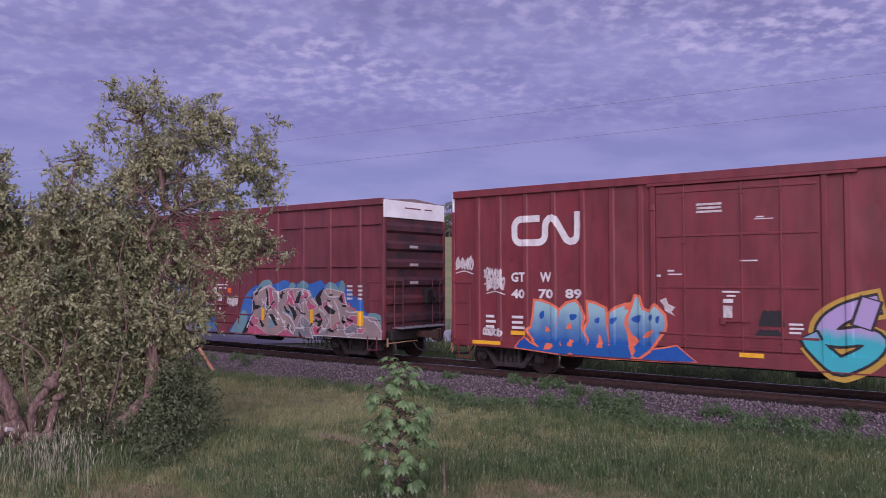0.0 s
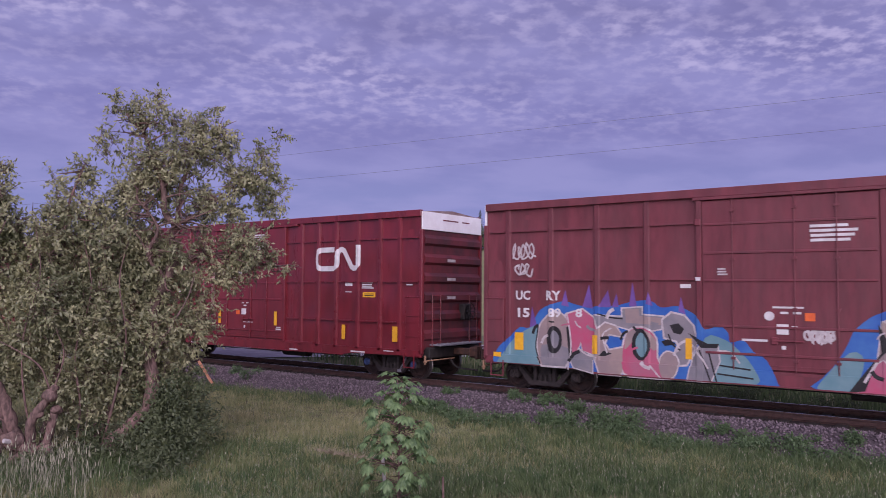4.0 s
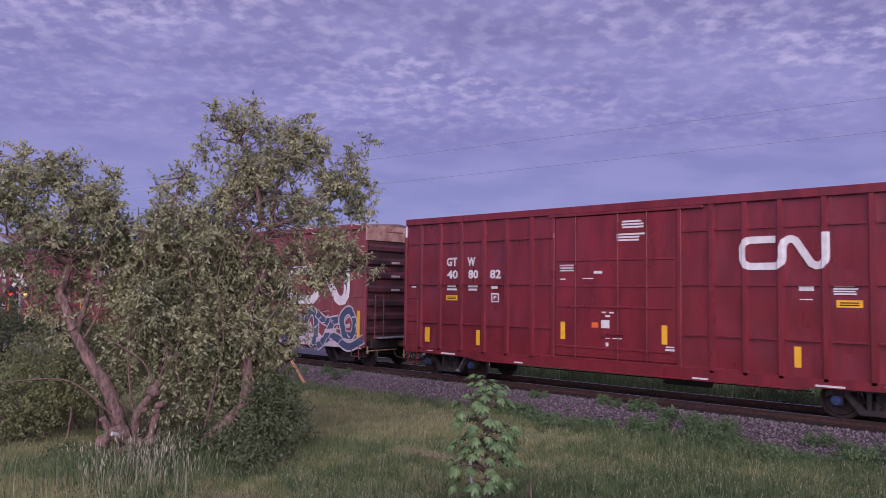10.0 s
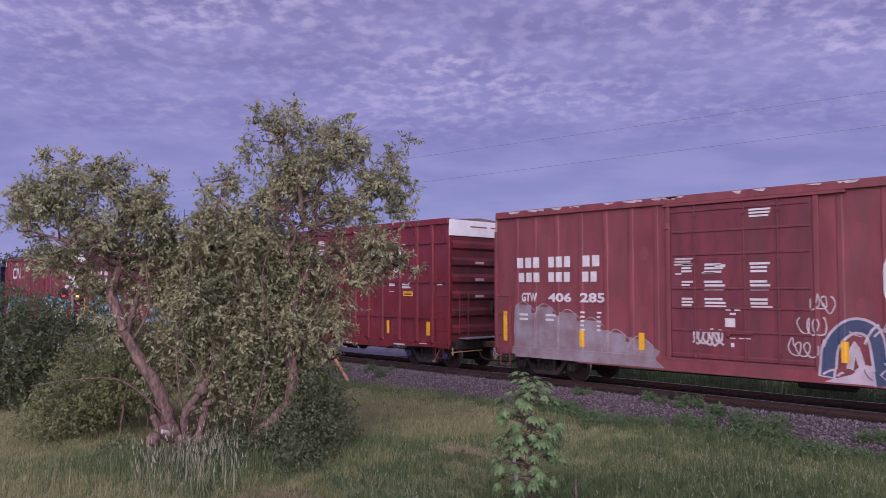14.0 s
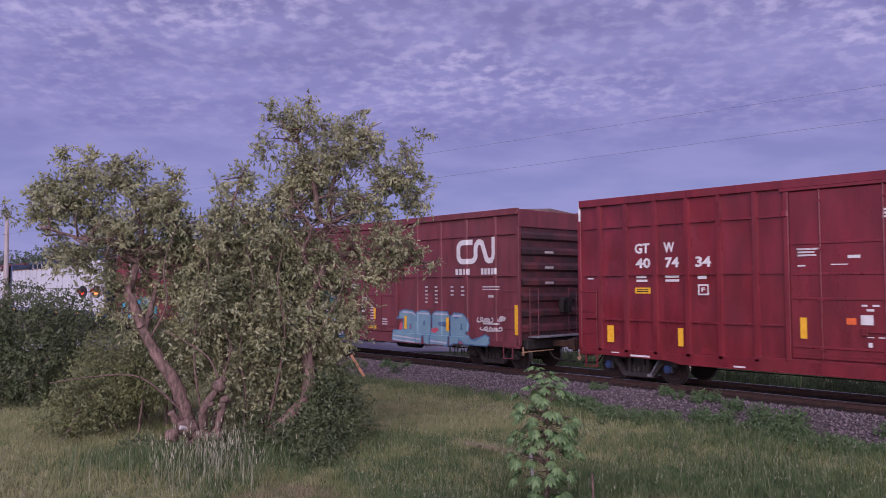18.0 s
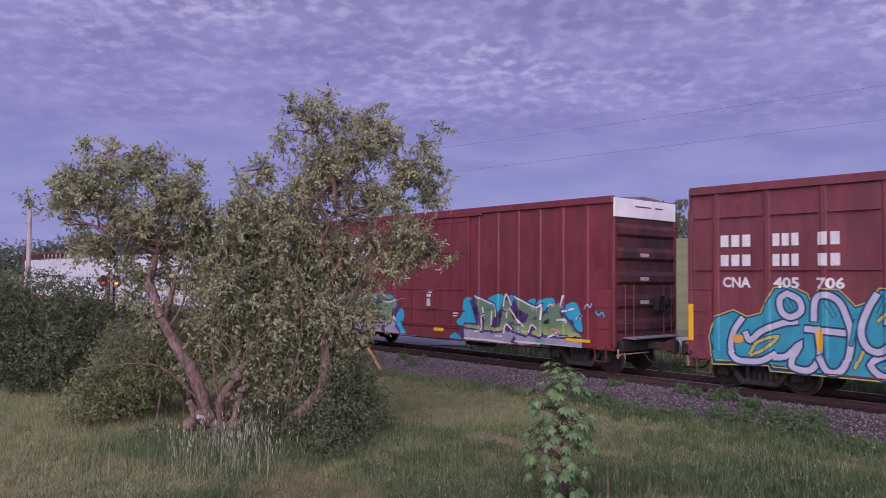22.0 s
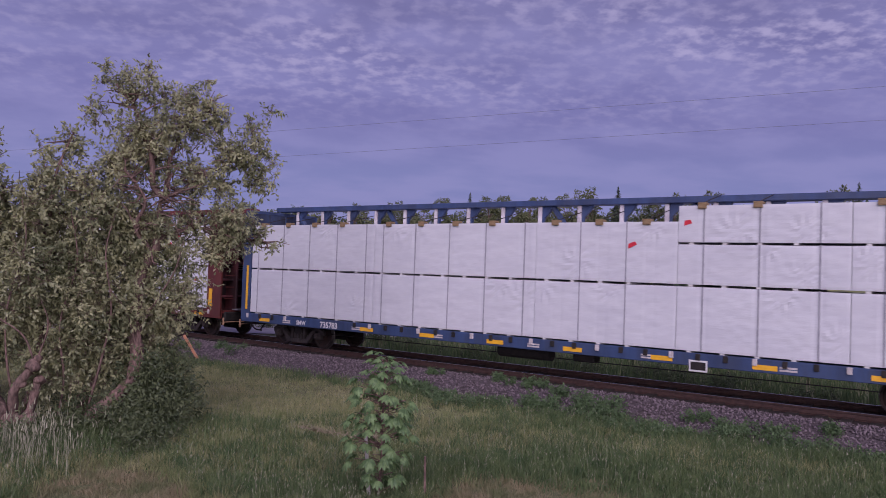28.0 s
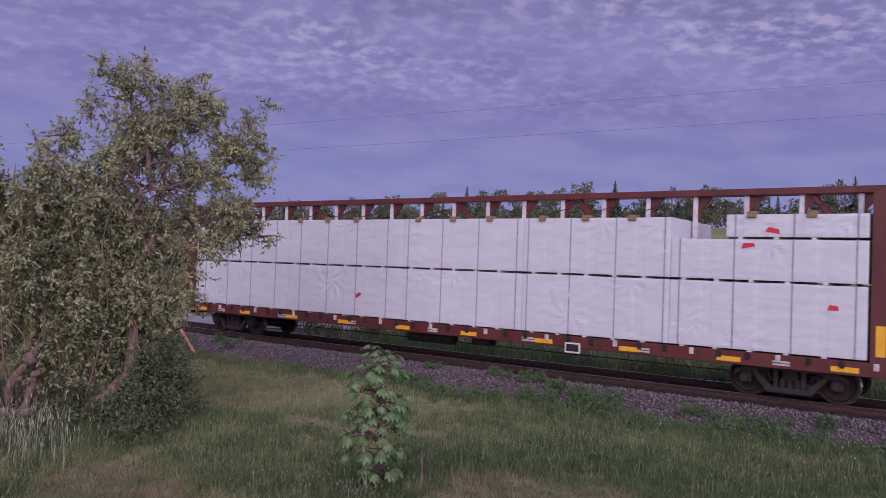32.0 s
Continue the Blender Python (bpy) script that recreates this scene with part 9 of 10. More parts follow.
def leaf_of_seven(rng):
    """A drooping palmate leaf on its stalk."""
    bm = bmesh.new()
    ln = 0.15
    stalk = Vector((ln, 0, 0.03))
    cyl(bm, (0, 0, 0), stalk, 0.006, 0.004, 5)
    for k in range(7):
        a = radians(-105 + 35 * k)
        L = (0.21, 0.19, 0.16, 0.11)[abs(k - 3)] * rng.uniform(0.9, 1.1)
        d = Vector((math.cos(a), math.sin(a), -0.35)).normalized()
        q = Vector((-math.sin(a), math.cos(a), 0))
        rows = []
        for t, w in ((0.02, 0.006), (0.35, 0.024), (0.66, 0.038), (0.86, 0.024), (1.0, 0.003)):
            c = stalk + d * L * t + Vector((0, 0, -0.10 * L * t * t * 3))
            rows.append([bm.verts.new(c + q * w + Vector((0, 0, -0.012))), bm.verts.new(c), bm.verts.new(c - q * w + Vector((0, 0, -0.012)))])
        for r, s in zip(rows, rows[1:]):
            bm.faces.new((r[0], r[1], s[1], s[0]))
            bm.faces.new((r[1], r[2], s[2], s[1]))
    me = bpy.data.meshes.new("leaf")
    bm.to_mesh(me)
    bm.free()
    me.materials.append(M_CHEST)
    return me


def sapling():
    rng = np.random.default_rng(8)
    x, y = -7.62, 9.02
    z = height(x, y)
    ob = empty("chestnut_sapling", pose(x, y, z), "young chestnut sapling with drooping palmate leaves in long grass", "sapling")
    line = smooth_line([(0, 0, -0.05), (0.03, 0.02, 0.6), (0.0, 0.05, 1.3), (0.04, 0.04, 2.02)], 5)
    V, F = tube_arrays(line, [0.024 - 0.016 * i / (len(line) - 1) for i in range(len(line))], 7)
    place("stem", joined("stem", [(V, F)], M_BARK, True), ob)
    kinds = [leaf_of_seven(random.Random(k)) for k in range(4)]
    spots = [(2.06, 0.05, 11), (1.92, 0.16, 12), (1.76, 0.24, 13), (1.60, 0.28, 14), (1.44, 0.30, 15), (1.28, 0.30, 15), (1.12, 0.30, 15), (0.96, 0.28, 14), (0.80, 0.28, 13), (0.62, 0.28, 10), (0.44, 0.26, 9), (0.28, 0.24, 7)]
    for zz, reach, n in spots:
        for k in range(n):
            a = rng.uniform(0, 60) + 360 * k / n
            r = reach * rng.uniform(0.4, 1.65)
            h = zz + rng.uniform(-0.16, 0.16)
            bx, by = r * math.cos(radians(a)), r * math.sin(radians(a))
            if r > 0.08:
                bm = cyl(bmesh.new(), (0.02, 0.03, h - 0.10), (bx, by, h), 0.007, 0.005, 5)
                part("shoot", bm, M_BARK, ob)
            s = rng.uniform(0.52, 0.84) * (0.85 if zz > 1.9 else 1.0)
            place("leaf", kinds[int(rng.integers(0, 4))], ob, pose(bx, by, h, rng.uniform(-12, 12), rng.uniform(5, 42) - (25 if zz > 1.9 else 0), a) @ Matrix.Scale(s, 4))
    st = empty("stake", pose(x - 0.12, y - 0.10, z), "pale weathered wooden stake beside a young tree", "stake")
    part("post", cyl(bmesh.new(), (0.05, 0.0, -0.15), (-0.06, -0.02, 0.92), 0.030, 0.026, 7), M_PALE, st)
    st = empty("stake", pose(x + 0.62, y + 0.35, z), "pale weathered wooden stake beside a young tree", "stake")
    part("post", cyl(bmesh.new(), (0.0, 0.0, -0.15), (-0.02, 0, 0.62), 0.020, 0.018, 7), M_BARK, st)


sapling()


# ---- the tree line on the hill ----
def broadleaf_meshes(seed):
    rng = np.random.default_rng(seed)
    h = rng.uniform(7.5, 10.5)
    pieces = [tube_arrays([(0, 0, -0.4), (0.1, 0, h * 0.35), (rng.normal() * 0.4, rng.normal() * 0.4, h * 0.8)], [0.20, 0.15, 0.04], 7)]
    blobs = []
    for k in range(11):
        a, q = rng.uniform(0, 6.283), rng.uniform(0.25, 0.95)
        r = h * 0.24 * (1.1 - abs(q - 0.55)) * rng.uniform(0.5, 1)
        c = (math.cos(a) * r, math.sin(a) * r, h * q)
        pieces.append(tube_arrays([(0, 0, h * q * 0.6), ((c[0]) * 0.6, c[1] * 0.6, h * q * 0.9), c], [0.07, 0.05, 0.02], 5))
        s = rng.uniform(0.7, 1.25)
        blobs.append((*c, s, s, s * rng.uniform(0.6, 0.95)))
    V, F, a, b = leaf_arrays(blobs, 2600, 0.34, rng, 0.2, 0.6, 8, 0.6, 0.4)
    return joined("trunk", pieces, M_BARK, True), mesh_of("crown", V, F, M_FARLEAF)


def spruce_meshes(seed, h=9.0, wide=0.20, fine=1):
    rng = np.random.default_rng(seed)
    trunk = joined("trunk", [tube_arrays([(0, 0, -0.4), (0, 0, h * 0.5), (0, 0, h)], [0.16, 0.09, 0.015], 6)], M_BARK, True)
    V, F = [], []
    n = 0
    z = 0.3
    while z < h - 0.1:
        reach = ((h - z) * wide + 0.12) * (1 if fine == 1 else rng.uniform(0.7, 1.2))
        for k in range(int(7 + reach * 3) * fine):
            a = rng.uniform(0, 6.283)
            r = reach * rng.uniform(0.6, 1.12)
            d = np.array([math.cos(a), math.sin(a), 0])
            s = np.array([-math.sin(a), math.cos(a), 0])
            for q in range(3 if fine == 1 else 7):
                q = q if fine == 1 else q * 0.43
                p = np.array([0, 0, z + rng.normal() * (0.06 if fine == 1 else 0.16)]) + d * r * (q / 3) - np.array([0, 0, 0.16 * r * q])
                e = p + d * r * 0.42 - np.array([0, 0, 0.20 * r])
                w = (0.16 + 0.10 * r) * rng.uniform(0.7, 1.2) / (1 if fine == 1 else 2.2)
                V += [p, (p + e) / 2 + s * w - np.array([0, 0, 0.08]), e, (p + e) / 2 - s * w - np.array([0, 0, 0.08])]
                F.append((n, n + 1, n + 2, n + 3))
                n += 4
        z += 0.20 + 0.12 * reach
    return trunk, mesh_of("crown", np.array(V), F, M_SPRUCE)


def tree_line():
    rng = random.Random(21)
    broad = [broadleaf_meshes(100 + k) for k in range(5)]
    dark = [spruce_meshes(200 + k, 7.5 + 1.0 * k, 0.24 + 0.02 * k) for k in range(4)]

    def stand(x, y, kind, s, grow=1.0):
        name, (tr, cr) = ("spruce", dark[rng.randrange(4)]) if kind else ("broadleaf_tree", broad[rng.randrange(5)])
        label = "dark pointed spruce in the tree line on the hill" if kind else "leafy olive-green tree in the tree line on the hill"
        ob = empty(name, pose(x, y, height(x, y) - 0.2, 0, 0, rng.uniform(0, 360)) @ Matrix.Scale(s, 4), label, "tree", "tree line on the hill")
        place("trunk", tr, ob)
        place("crown", cr, ob)

    for k in range(80):
        x = 25 - k * 2.45 + rng.uniform(-1, 1)
        clump = noise.noise(Vector((x * 0.06, 2, 0)))
        spruce_here = rng.random() < (0.55 if (-80 < x < -52 or -22 < x < -2 or -116 < x < -104) else 0.15)
        stand(x, 150 + rng.uniform(-4, 6), spruce_here, (0.82 + 0.22 * clump + rng.uniform(-0.12, 0.14)) * (1.10 if -108 < x < -60 else 0.93))
    for k in range(60):
        x = -172 - k * 8 + rng.uniform(-3, 3)
        stand(x, 152 + rng.uniform(-4, 14), rng.random() < 0.25, rng.uniform(0.85, 1.35))
    # undergrowth in front of the trees
    g = np.random.default_rng(9)
    blobs = []
    for k in range(260):
        x = 30 - k * 2.2
        y = 147 + g.uniform(-2, 8)
        blobs.append((x, y, height(x, y) + g.uniform(0.8, 3.6), 2.0, 1.5, g.uniform(1.3, 2.4)))
    V, F, a, b = leaf_arrays(blobs, 80000, 0.42, g, 0.2, 0.7, 8, 0.6, 0.4)
    tagged(place("undergrowth", mesh_of("undergrowth", V, F, M_FARLEAF)), "olive-green undergrowth along the wood's edge", "undergrowth", kind="stuff")
    # woods behind
    blobs = []
    for k in range(900):
        x = 40 - k * 0.72 + g.uniform(-2, 2)
        y = 156 + g.uniform(0, 18)
        blobs.append((x, y, height(x, y) + g.uniform(1.2, 5.0) * (1.0 if x > -170 else 1.5) + 0.8 * noise.noise(Vector((x * 0.08, 3, 1))), 2.2, 2.0, 1.9))
    V, F, a, b = leaf_arrays(blobs, 110000, 0.55, g, 0.2, 0.7, 8, 0.6, 0.4)
    tagged(place("far_woods", mesh_of("far_woods", V, F, M_SPRUCE)), "dark mixed woods behind the meadow", "woods", kind="stuff")
    # a wooded rise at the end of the valley
    blobs = []
    for k in range(150):
        a, r = math.radians(64 + 0.17 * k), 330 + g.uniform(0, 60)
        x, y = -r * math.sin(a), r * math.cos(a)
        blobs.append((x, y, height(x, y) + g.uniform(3, 9), 7.0, 7.0, 6.0))
    V, F, a, b = leaf_arrays(blobs, 60000, 0.8, g, 0.2, 1.2, 8, 0.6, 0.4)
    tagged(place("far_woods", mesh_of("far_woods", V, F, M_SPRUCE)), "dark woods on the far rise", "woods", kind="stuff")
    # single spruces beyond the road
    for x, y, hh in ((-18.2, 52.5, 8.0), (-15.8, 57.0, 6.4)):
        tr, cr = spruce_meshes(int(hh * 10), hh * 0.95, 0.40, 3)
        ob = empty("spruce", pose(x, y, height(x, y) - 0.1), "single dense spruce with drooping boughs beyond the road", "tree")
        place("trunk", tr, ob)
        place("crown", cr, ob)


tree_line()


# ---- grass ----
YARD_ANGLE = (10, 18, 25, 31, 37, 42, 49, 53, 56, 60, 62.5, 65, 80)
YARD_REACH = (11.5, 12.2, 12.7, 12.8, 12.2, 11.0, 11.1, 12.2, 13.7, 14.2, 13.0, 11.0, 10.5)


def yard_edge(x, y):
    """How far the mown yard reaches in the direction of a place."""
    a = math.degrees(math.atan2(-x, y))
    e = float(np.interp(a, YARD_ANGLE, YARD_REACH))
    return e + 0.35 * noise.noise(Vector((x * 0.5, y * 0.5, 7))) + 0.45 * noise.noise(Vector((x * 1.9, y * 1.9, 7)))


def mown(x, y):
    """How closely the grass is cut at a place: 0 long, 1 short."""
    if math.hypot(x + 7.6, y - 9.0) < 0.8:
        return 0.0
    return min(max((yard_edge(x, y) - math.hypot(x, y)) / 1.7 + 0.5, 0.0), 1.0)


def blades(P, hgt, lean, wide, rng):
    """Bent tapering blades: five vertices, a quad and a tip each as triangles."""
    n = len(P)
    a = rng.uniform(0, 6.283, n)
    s = np.stack([np.cos(a), np.sin(a), np.zeros(n)], 1) * wide[:, None]
    b = rng.uniform(0, 6.283, n)
    l = np.stack([np.cos(b), np.sin(b), np.zeros(n)], 1) * (hgt * lean)[:, None]
    up = np.array([0, 0, 1.0])[None] * hgt[:, None]
    m = P + up * 0.55 + l * 0.3
    V = np.stack([P - s, P + s, m + s * 0.7, m - s * 0.7, P + up + l], 1)
    F = (np.array([(0, 1, 2), (0, 2, 3), (3, 2, 4)])[None] + (np.arange(n) * 5)[:, None, None]).reshape(-1, 3)
    return V.reshape(-1, 3), F


def grass():
    rng = np.random.default_rng(77)
    long_p, deep_p, lawn_p, seed_p = [], [], [], []
    n = 520000
    r = 9.8 + (33 - 9.8) * rng.random(n) ** 1.45
    a = np.radians(rng.uniform(3, 84, n))
    X, Y = -r * np.sin(a), r * np.cos(a)
    pick = rng.random(n)
    for x, y, q, rr in zip(X, Y, pick, r):
        limit = 16.25 + 0.55 * noise.noise(Vector((x * 0.22, 0, 3))) + 0.35 * noise.noise(Vector((x * 0.9, y * 0.3, 6)))
        if y > limit or (road_side(x, y) < ROAD_HALF and y < 15):
            continue
        z = height(x, y)
        if mown(x, y) > 0.15 + 0.7 * q:
            lawn_p.append((x, y, z))
            continue
        k = 0.7 * noise.noise(Vector((x * 0.35, y * 0.35, 2))) + 0.6 * noise.noise(Vector((x * 1.3, y * 1.3, 12)))
        lush = k + 1.15 * math.exp(-((rr - yard_edge(x, y) - 1.1) / 1.0) ** 2) * (1.0 if x > -12.5 else 0.3) - 0.15 + (0.6 if y > 15.5 else 0) + min(max((x + 8.5) * 0.15, -0.35), 0.95)
        (deep_p if lush + (q - 0.5) * 0.9 > 0.36 else long_p).append((x, y, z))
        if (q * 37.0) % 1.0 > 0.966:
            seed_p.append((x, y, z))

    def lay(name, pts, lo, hi, lean, wide, mat, label, far=True):
        P = np.array(pts)
        m = len(P)
        patch = np.array([max(0.85 + 0.6 * noise.noise(Vector((x * 0.5, y * 0.5, 9))) + 1.1 * noise.noise(Vector((x * 3.1, y * 3.1, 5))), 0.22) for x, y, z in pts])
        V, F = blades(P, rng.uniform(lo, hi, m) * patch, np.abs(rng.normal(0, lean, m)), wide * rng.uniform(0.6, 1.3, m), rng)
        tagged(place(name, mesh_of(name, V, F, mat)), label, "grass", kind="stuff")

    lay("long_grass", long_p, 0.07, 0.17, 0.95, 0.0060, M_GRASS, "long yellow-green meadow grass")
    lay("lush_grass", deep_p, 0.08, 0.20, 0.95, 0.0068, M_GRASS_DEEP, "long lush green grass")
    lay("mown_lawn", lawn_p, 0.03, 0.10, 0.9, 0.006, M_LAWN, "short mown lawn, partly dry and tan")
    P = np.array(seed_p)
    m = len(P)
    hh = rng.uniform(0.16, 0.34, m)
    V1, F1 = blades(P, hh, np.abs(rng.normal(0, 0.2, m)), np.full(m, 0.0018), rng)
    tips = V1.reshape(-1, 5, 3)[:, 4]
    V2, F2 = blades(tips - np.array([0, 0, 0.03]), np.full(m, 0.04), np.abs(rng.normal(0, 0.8, m)), np.full(m, 0.005), rng)
    V = np.concatenate([V1, V2])
    F = np.concatenate([F1, F2 + len(V1)])
    tagged(place("seed_stalks", mesh_of("seed_stalks", V, F, M_SEED)), "pale grass stalks with seed heads", "grass", kind="stuff")
    # tall pale stalks round the foot of the old tree
    m = 330
    q = np.array([tuple(tree_point(s, 0, d)) for s, d in zip(rng.normal(-0.15, 0.55, m), rng.normal(-2.1, 0.75, m))])
    q[:, 2] = [height(x, y) for x, y in q[:, :2]]
    hh = rng.uniform(0.35, 0.80, m)
    V1, F1 = blades(q, hh, np.abs(rng.normal(0, 0.45, m)), np.full(m, 0.0038), rng)
    tips = V1.reshape(-1, 5, 3)[:, 4]
    V2, F2 = blades(tips - np.array([0, 0, 0.07]), np.full(m, 0.11), np.abs(rng.normal(0, 0.35, m)), np.full(m, 0.0085), rng)
    tagged(place("reed_grass", mesh_of("reed_grass", np.concatenate([V1, V2]), np.concatenate([F1, F2 + len(V1)]), M_SEED)), "tall pale grass with seed heads before the tree", "grass", kind="stuff")
    q = np.array([tuple(tree_point(s, 0, d)) for s, d in zip(rng.normal(0.1, 1.2, 5000), rng.normal(-1.1, 0.6, 5000))])
    q[:, 2] = [height(x, y) for x, y in q[:, :2]]
    V1, F1 = blades(q, rng.uniform(0.18, 0.42, 5000), np.abs(rng.normal(0, 0.5, 5000)), np.full(5000, 0.009), rng)
    tagged(place("tussock_grass", mesh_of("tussock_grass", V1, F1, M_GRASS_DEEP)), "rank green grass round the tree", "grass", kind="stuff")
    # darker tufts that stand out of the rest
    tufts = []
    while len(tufts) < 420:
        r, a = rng.uniform(11.5, 17.5), math.radians(rng.uniform(8, 66))
        x, y = -r * math.sin(a), r * math.cos(a)
        if y < 16.3 and mown(x, y) < 0.3 and road_side(x, y) > ROAD_HALF:
            tufts.append((x, y, rng.uniform(0.10, 0.30)))
    for x in np.linspace(-30, 2, 150):
        tufts.append((x, 15.9 + 0.5 * noise.noise(Vector((x * 0.5, 1, 3))) + rng.uniform(-0.5, 0.5), rng.uniform(0.12, 0.35)))
    P = np.array([(x + s * rng.normal(), y + s * rng.normal(), height(x, y)) for x, y, s in tufts for k in range(55)])
    m = len(P)
    V, F = blades(P, rng.uniform(0.10, 0.26, m), np.abs(rng.normal(0, 0.8, m)), np.full(m, 0.0075), rng)
    tagged(place("grass_tufts", mesh_of("grass_tufts", V, F, M_GRASS_DEEP)), "dark green tufts in the long grass", "grass", kind="stuff")
    # the strip behind the railway
    m = 26000
    x, y = rng.uniform(-60, 6, m), rng.uniform(22.3, 33, m)
    keep = np.array([road_side(u, v) > ROAD_HALF + 0.2 for u, v in zip(x, y)])
    x, y = x[keep], y[keep]
    P = np.stack([x, y, [height(u, v) for u, v in zip(x, y)]], 1)
    m = len(P)
    V, F = blades(P, rng.uniform(0.25, 0.75, m), np.abs(rng.normal(0, 0.4, m)), np.full(m, 0.020), rng)
    tagged(place("verge_grass", mesh_of("verge_grass", V, F, M_GRASS_DEEP)), "rank grass and weeds behind the railway", "grass", kind="stuff")
    # a swath of cut straw lying in the grass
    m = 320
    t = rng.uniform(0, 1, m)
    P = np.stack([-11.3 + 1.7 * t + rng.normal(0, 0.08, m), 10.75 + 0.45 * t + 0.25 * (2 * t - 1) ** 2 + rng.normal(0, 0.05, m), np.zeros(m)], 1)
    P[:, 2] = [height(u, v) + 0.22 for u, v in P[:, :2]]
    V, F = blades(P, rng.uniform(0.03, 0.10, m), rng.uniform(1.5, 5, m), np.full(m, 0.008), rng)
    tagged(place("cut_straw", mesh_of("cut_straw", V, F, M_STRAW)), "swath of pale cut straw in the grass", "straw", kind="stuff")


grass()


def weed(x, y, s, seed, mat, label):
    rng = np.random.default_rng(seed)
    z = bed_z(y) if abs(y - TRACK_Y0) < 3.6 else height(x, y)
    blobs = [(x + rng.normal() * 0.24 * s, y + rng.normal() * 0.14 * s, z + 0.10 * s, 0.15 * s, 0.12 * s, 0.13 * s) for k in range(4)]
    V, F, a, b = leaf_arrays(blobs, int(900 * s + 200), 0.050, rng, 0.1, 0.10, 8, 0.6, 0.3)
    ob = empty("weed_clump", Matrix(), label, "weed", "weeds on the ballast")
    place("foliage", mesh_of("foliage", V, F, mat), ob)["kind"] = "stuff"


def weeds():
    rng = random.Random(14)
    for x, y, s in ((-7.9, 17.0, 1.3), (-7.5, 16.7, 1.4), (-7.1, 16.45, 1.1), (-8.9, 17.3, 0.8), (-6.3, 16.2, 1.0), (-5.3, 17.0, 0.7), (-9.8, 17.6, 1.0), (-10.8, 17.7, 0.8), (-21.5, 17.2, 1.2), (-23.5, 17.0, 1.1), (-3.9, 16.8, 1.0), (-2.9, 17.2, 0.8), (-13.0, 17.6, 0.5), (-25.5, 17.6, 1.0), (-27.5, 17.2, 1.2)):
        weed(x, y, s, int(abs(x) * 100), M_WEED, "low grey-green weed clump on the ballast")
    for k in range(30):
        x = -14.0 + k * 0.42 + rng.uniform(-0.2, 0.2)
        weed(x, 16.25 + 0.3 * math.sin(x * 1.3) + rng.uniform(-0.35, 0.25), rng.uniform(0.7, 1.5), 700 + k, M_WEED, "low green weed clump at the edge of the ballast")
    for k in range(16):
        x = -2 - k * 1.9 + rng.uniform(-0.6, 0.6)
        weed(x, 23.6 + rng.uniform(-0.6, 1.2), rng.uniform(1.6, 3.2), 500 + k, M_LEAF_DARK, "dark weed clump behind the railway")


weeds()


# ---- poles, wires, crossing lights, stake ----
def utility_pole(x, y, top):
    z = height(x, y)
    ob = empty("utility_pole", pose(x, y, z), "weathered grey wooden utility pole with two wires", "utility pole")
    part("pole", cyl(bmesh.new(), (0, 0, -0.6), (0.08, 0, top - z), 0.21, 0.14, 10), M_POLE, ob)
    bm = bmesh.new()
    for zz in (0.4, 1.7):
        cyl(bm, (0.1, -0.16, top - z - zz), (0.1, -0.30, top - z - zz), 0.045, 0.03, 8)
    part("insulator", bm, M_PALE, ob)
    bm = bmesh.new()
    cyl(bm, (0.19, 0, 1.5), (0.17, 0, 4.5), 0.03, n=6)
    part("ground_wire_guard", bm, M_POLE, ob)


utility_pole(-66.7, 15.7, 8.4)
utility_pole(23.0, 44.6, 12.2)


def wire(a, b, sag, label):
    pts = []
    for i in range(41):
        t = i / 40
        p = Vector(a).lerp(Vector(b), t)
        p.z -= sag * 4 * t * (1 - t)
        pts.append(p)
    V, F = tube_arrays(pts, [0.0065] * 41, 5)
    tagged(place("overhead_wire", joined("overhead_wire", [(V, F)], M_WIRE)), label, "wire", "overhead wires")


wire((-66.6, 15.5, 8.0), (23.0, 44.4, 12.0), 0.0, "thin dark overhead power wire between wooden poles")
wire((-66.6, 15.5, 6.7), (23.0, 44.4, 10.6), 0.0, "thin dark lower overhead wire between wooden poles")


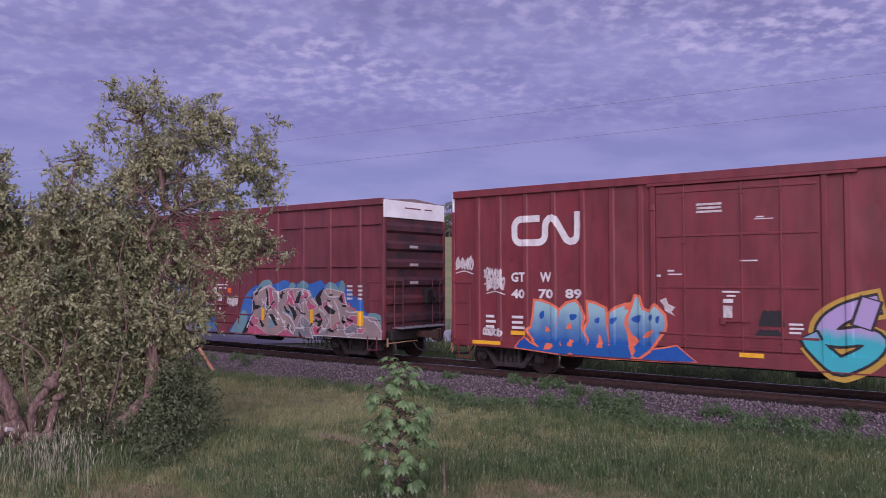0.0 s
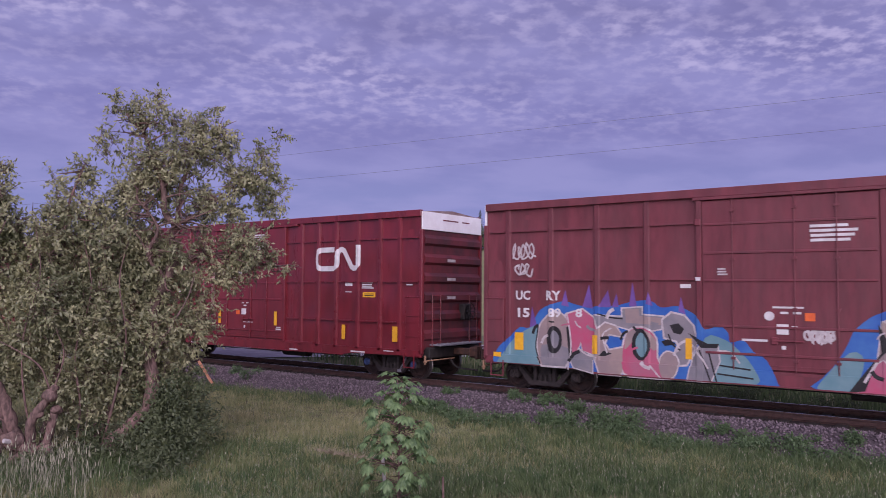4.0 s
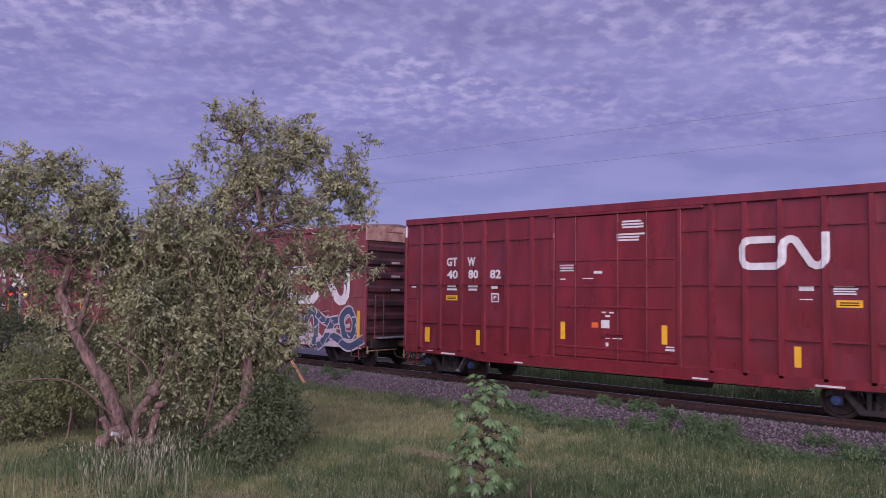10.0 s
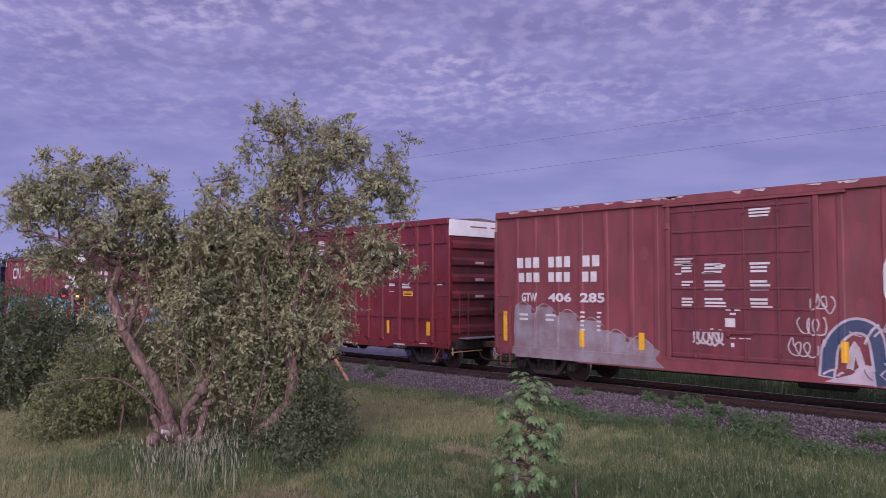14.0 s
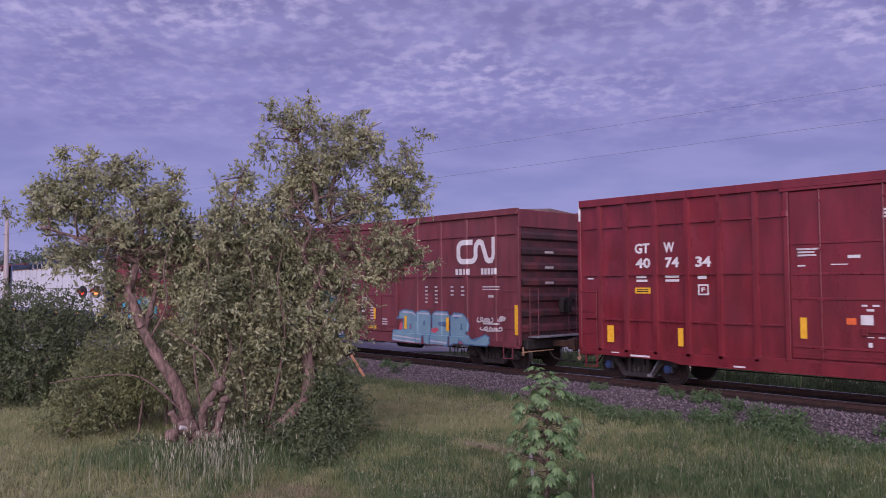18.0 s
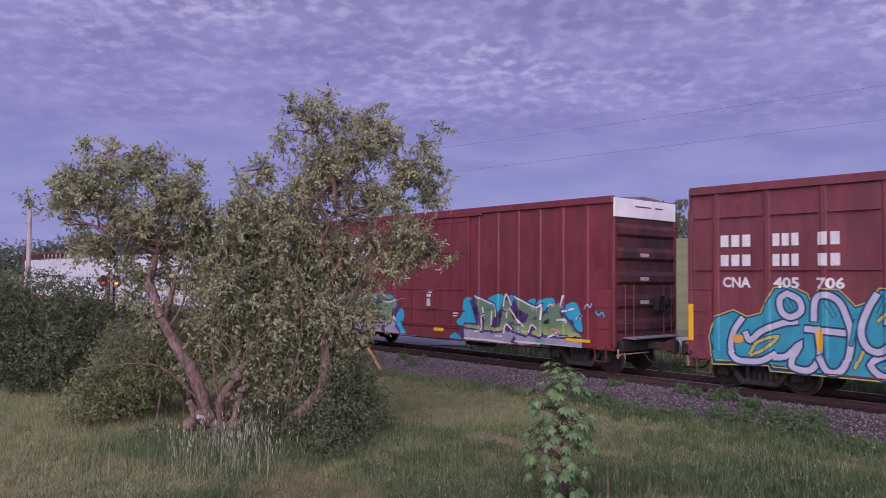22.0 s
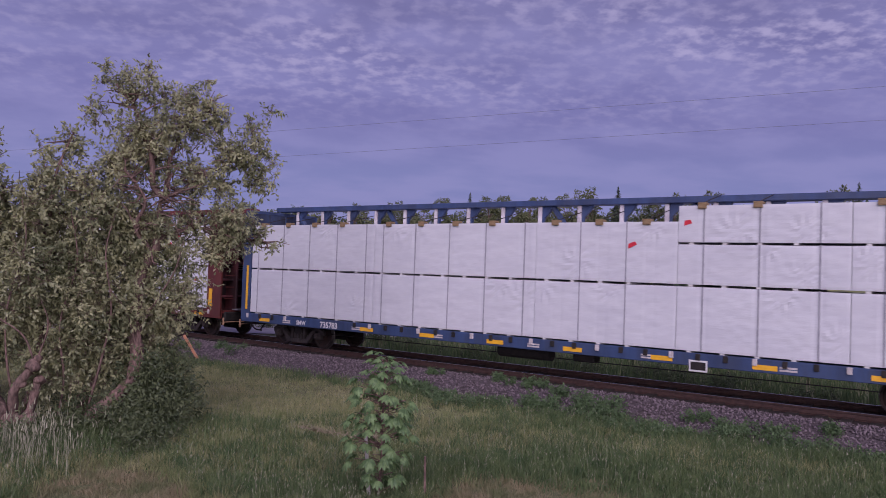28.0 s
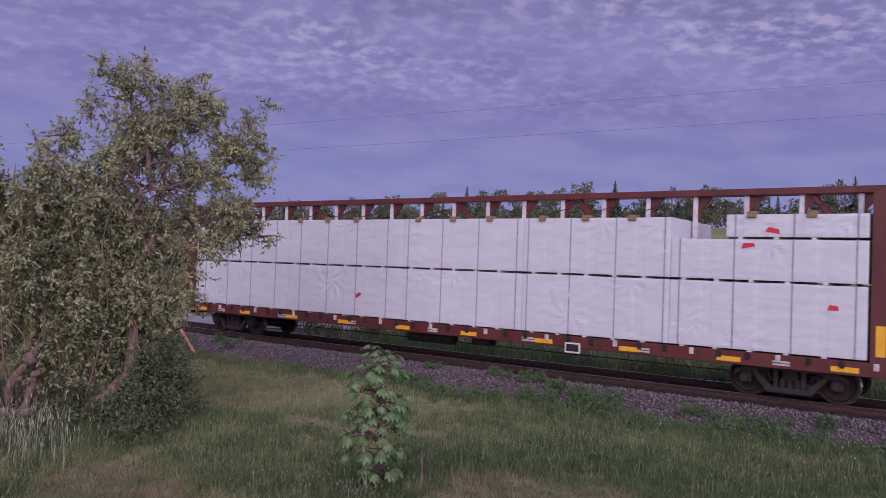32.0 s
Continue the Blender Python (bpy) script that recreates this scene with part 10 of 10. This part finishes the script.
def crossing_signal(x, y, turn):
    z = height(x, y)
    ob = empty("crossing_signal", pose(x, y, z, 0, 0, turn), "railway crossing signal with red flashing lamps and black discs", "crossing signal")
    part("mast", cyl(bmesh.new(), (0, 0, -0.3), (0, 0, 3.6), 0.07, 0.06, 10), M_GALV, ob)
    part("lamp_bar", box(bmesh.new(), -0.55, 0.55, -0.05, 0.03, 2.56, 2.64, 0.01), M_GALV, ob)
    lit = glow("lit_crossing_lamp", (1.0, 0.16, 0.03), 9.0)
    dim = glow("dim_crossing_lamp", (0.8, 0.03, 0.02), 2.2)
    for k, (sx, mat) in enumerate(((-0.5, dim), (0.5, lit))):
        disc = part("disc", cyl(bmesh.new(), (sx, -0.10, 2.6), (sx, -0.07, 2.6), 0.30, n=20), M_BLACK, ob, "black disc")
        part("lens", cyl(bmesh.new(), (sx, -0.15, 2.6), (sx, -0.11, 2.6), 0.12, 0.14, 14), mat, disc, "glowing red lens")
        bm = bmesh.new()
        bmesh.ops.create_cone(bm, cap_ends=False, segments=14, radius1=0.15, radius2=0.15, depth=0.22, matrix=pose(sx, -0.22, 2.6, 90, 0, 0))
        bmesh.ops.delete(bm, geom=[f for f in bm.faces if f.calc_center_median().z < 2.57], context="FACES")
        part("hood", bm, M_BLACK, disc)
    bm = bmesh.new()
    for a in (45, -45):
        m = pose(0, -0.07, 3.3, 0, a, 0)
        bmesh.ops.create_cube(bm, size=1, matrix=m @ Matrix.Diagonal((1.2, 0.02, 0.2, 1)))
    part("crossbuck", bm, M_WHITE, ob, "white crossed boards")


crossing_signal(-38.2, 12.6, 18)
crossing_signal(-35.2, 22.4, 30)


def marker_stake():
    x, y = -21.6, 16.2
    z = height(x, y)
    ob = empty("marker_stake", pose(x, y, z), "leaning orange-painted survey stake at the edge of the ballast", "stake")
    part("post", box(bmesh.new(), -0.045, 0.045, -0.02, 0.02, -0.2, 0.98, 0.008), M_STAKE, ob)
    ob.matrix_basis = pose(x, y, z, 8, -30, 40)


marker_stake()


# ---- what moves ----
def rolled(t):
    """How far the train has gone since the start, in metres; it gathers speed gently."""
    return 4.8431 * t - 0.4248 * t * t / 32 + 1.2962 * t ** 3 / 32 ** 2 - 0.6487 * t ** 4 / 32 ** 3


def motions():
    times = [2.0 * i for i in range(17)]
    for thing, u in RIDERS:
        z = thing.matrix_basis.translation.z
        walk(thing, [(t, pose(u + rolled(t), TRACK_Y, z)) for t in times])
    ticks = [0.1 * i for i in range(321)]
    for wheels, x in WHEELSETS:
        walk(wheels, [(t, pose(x, 0, WHEEL_R, 0, math.degrees(rolled(t) / WHEEL_R) % 360, 0)) for t in ticks])


motions()
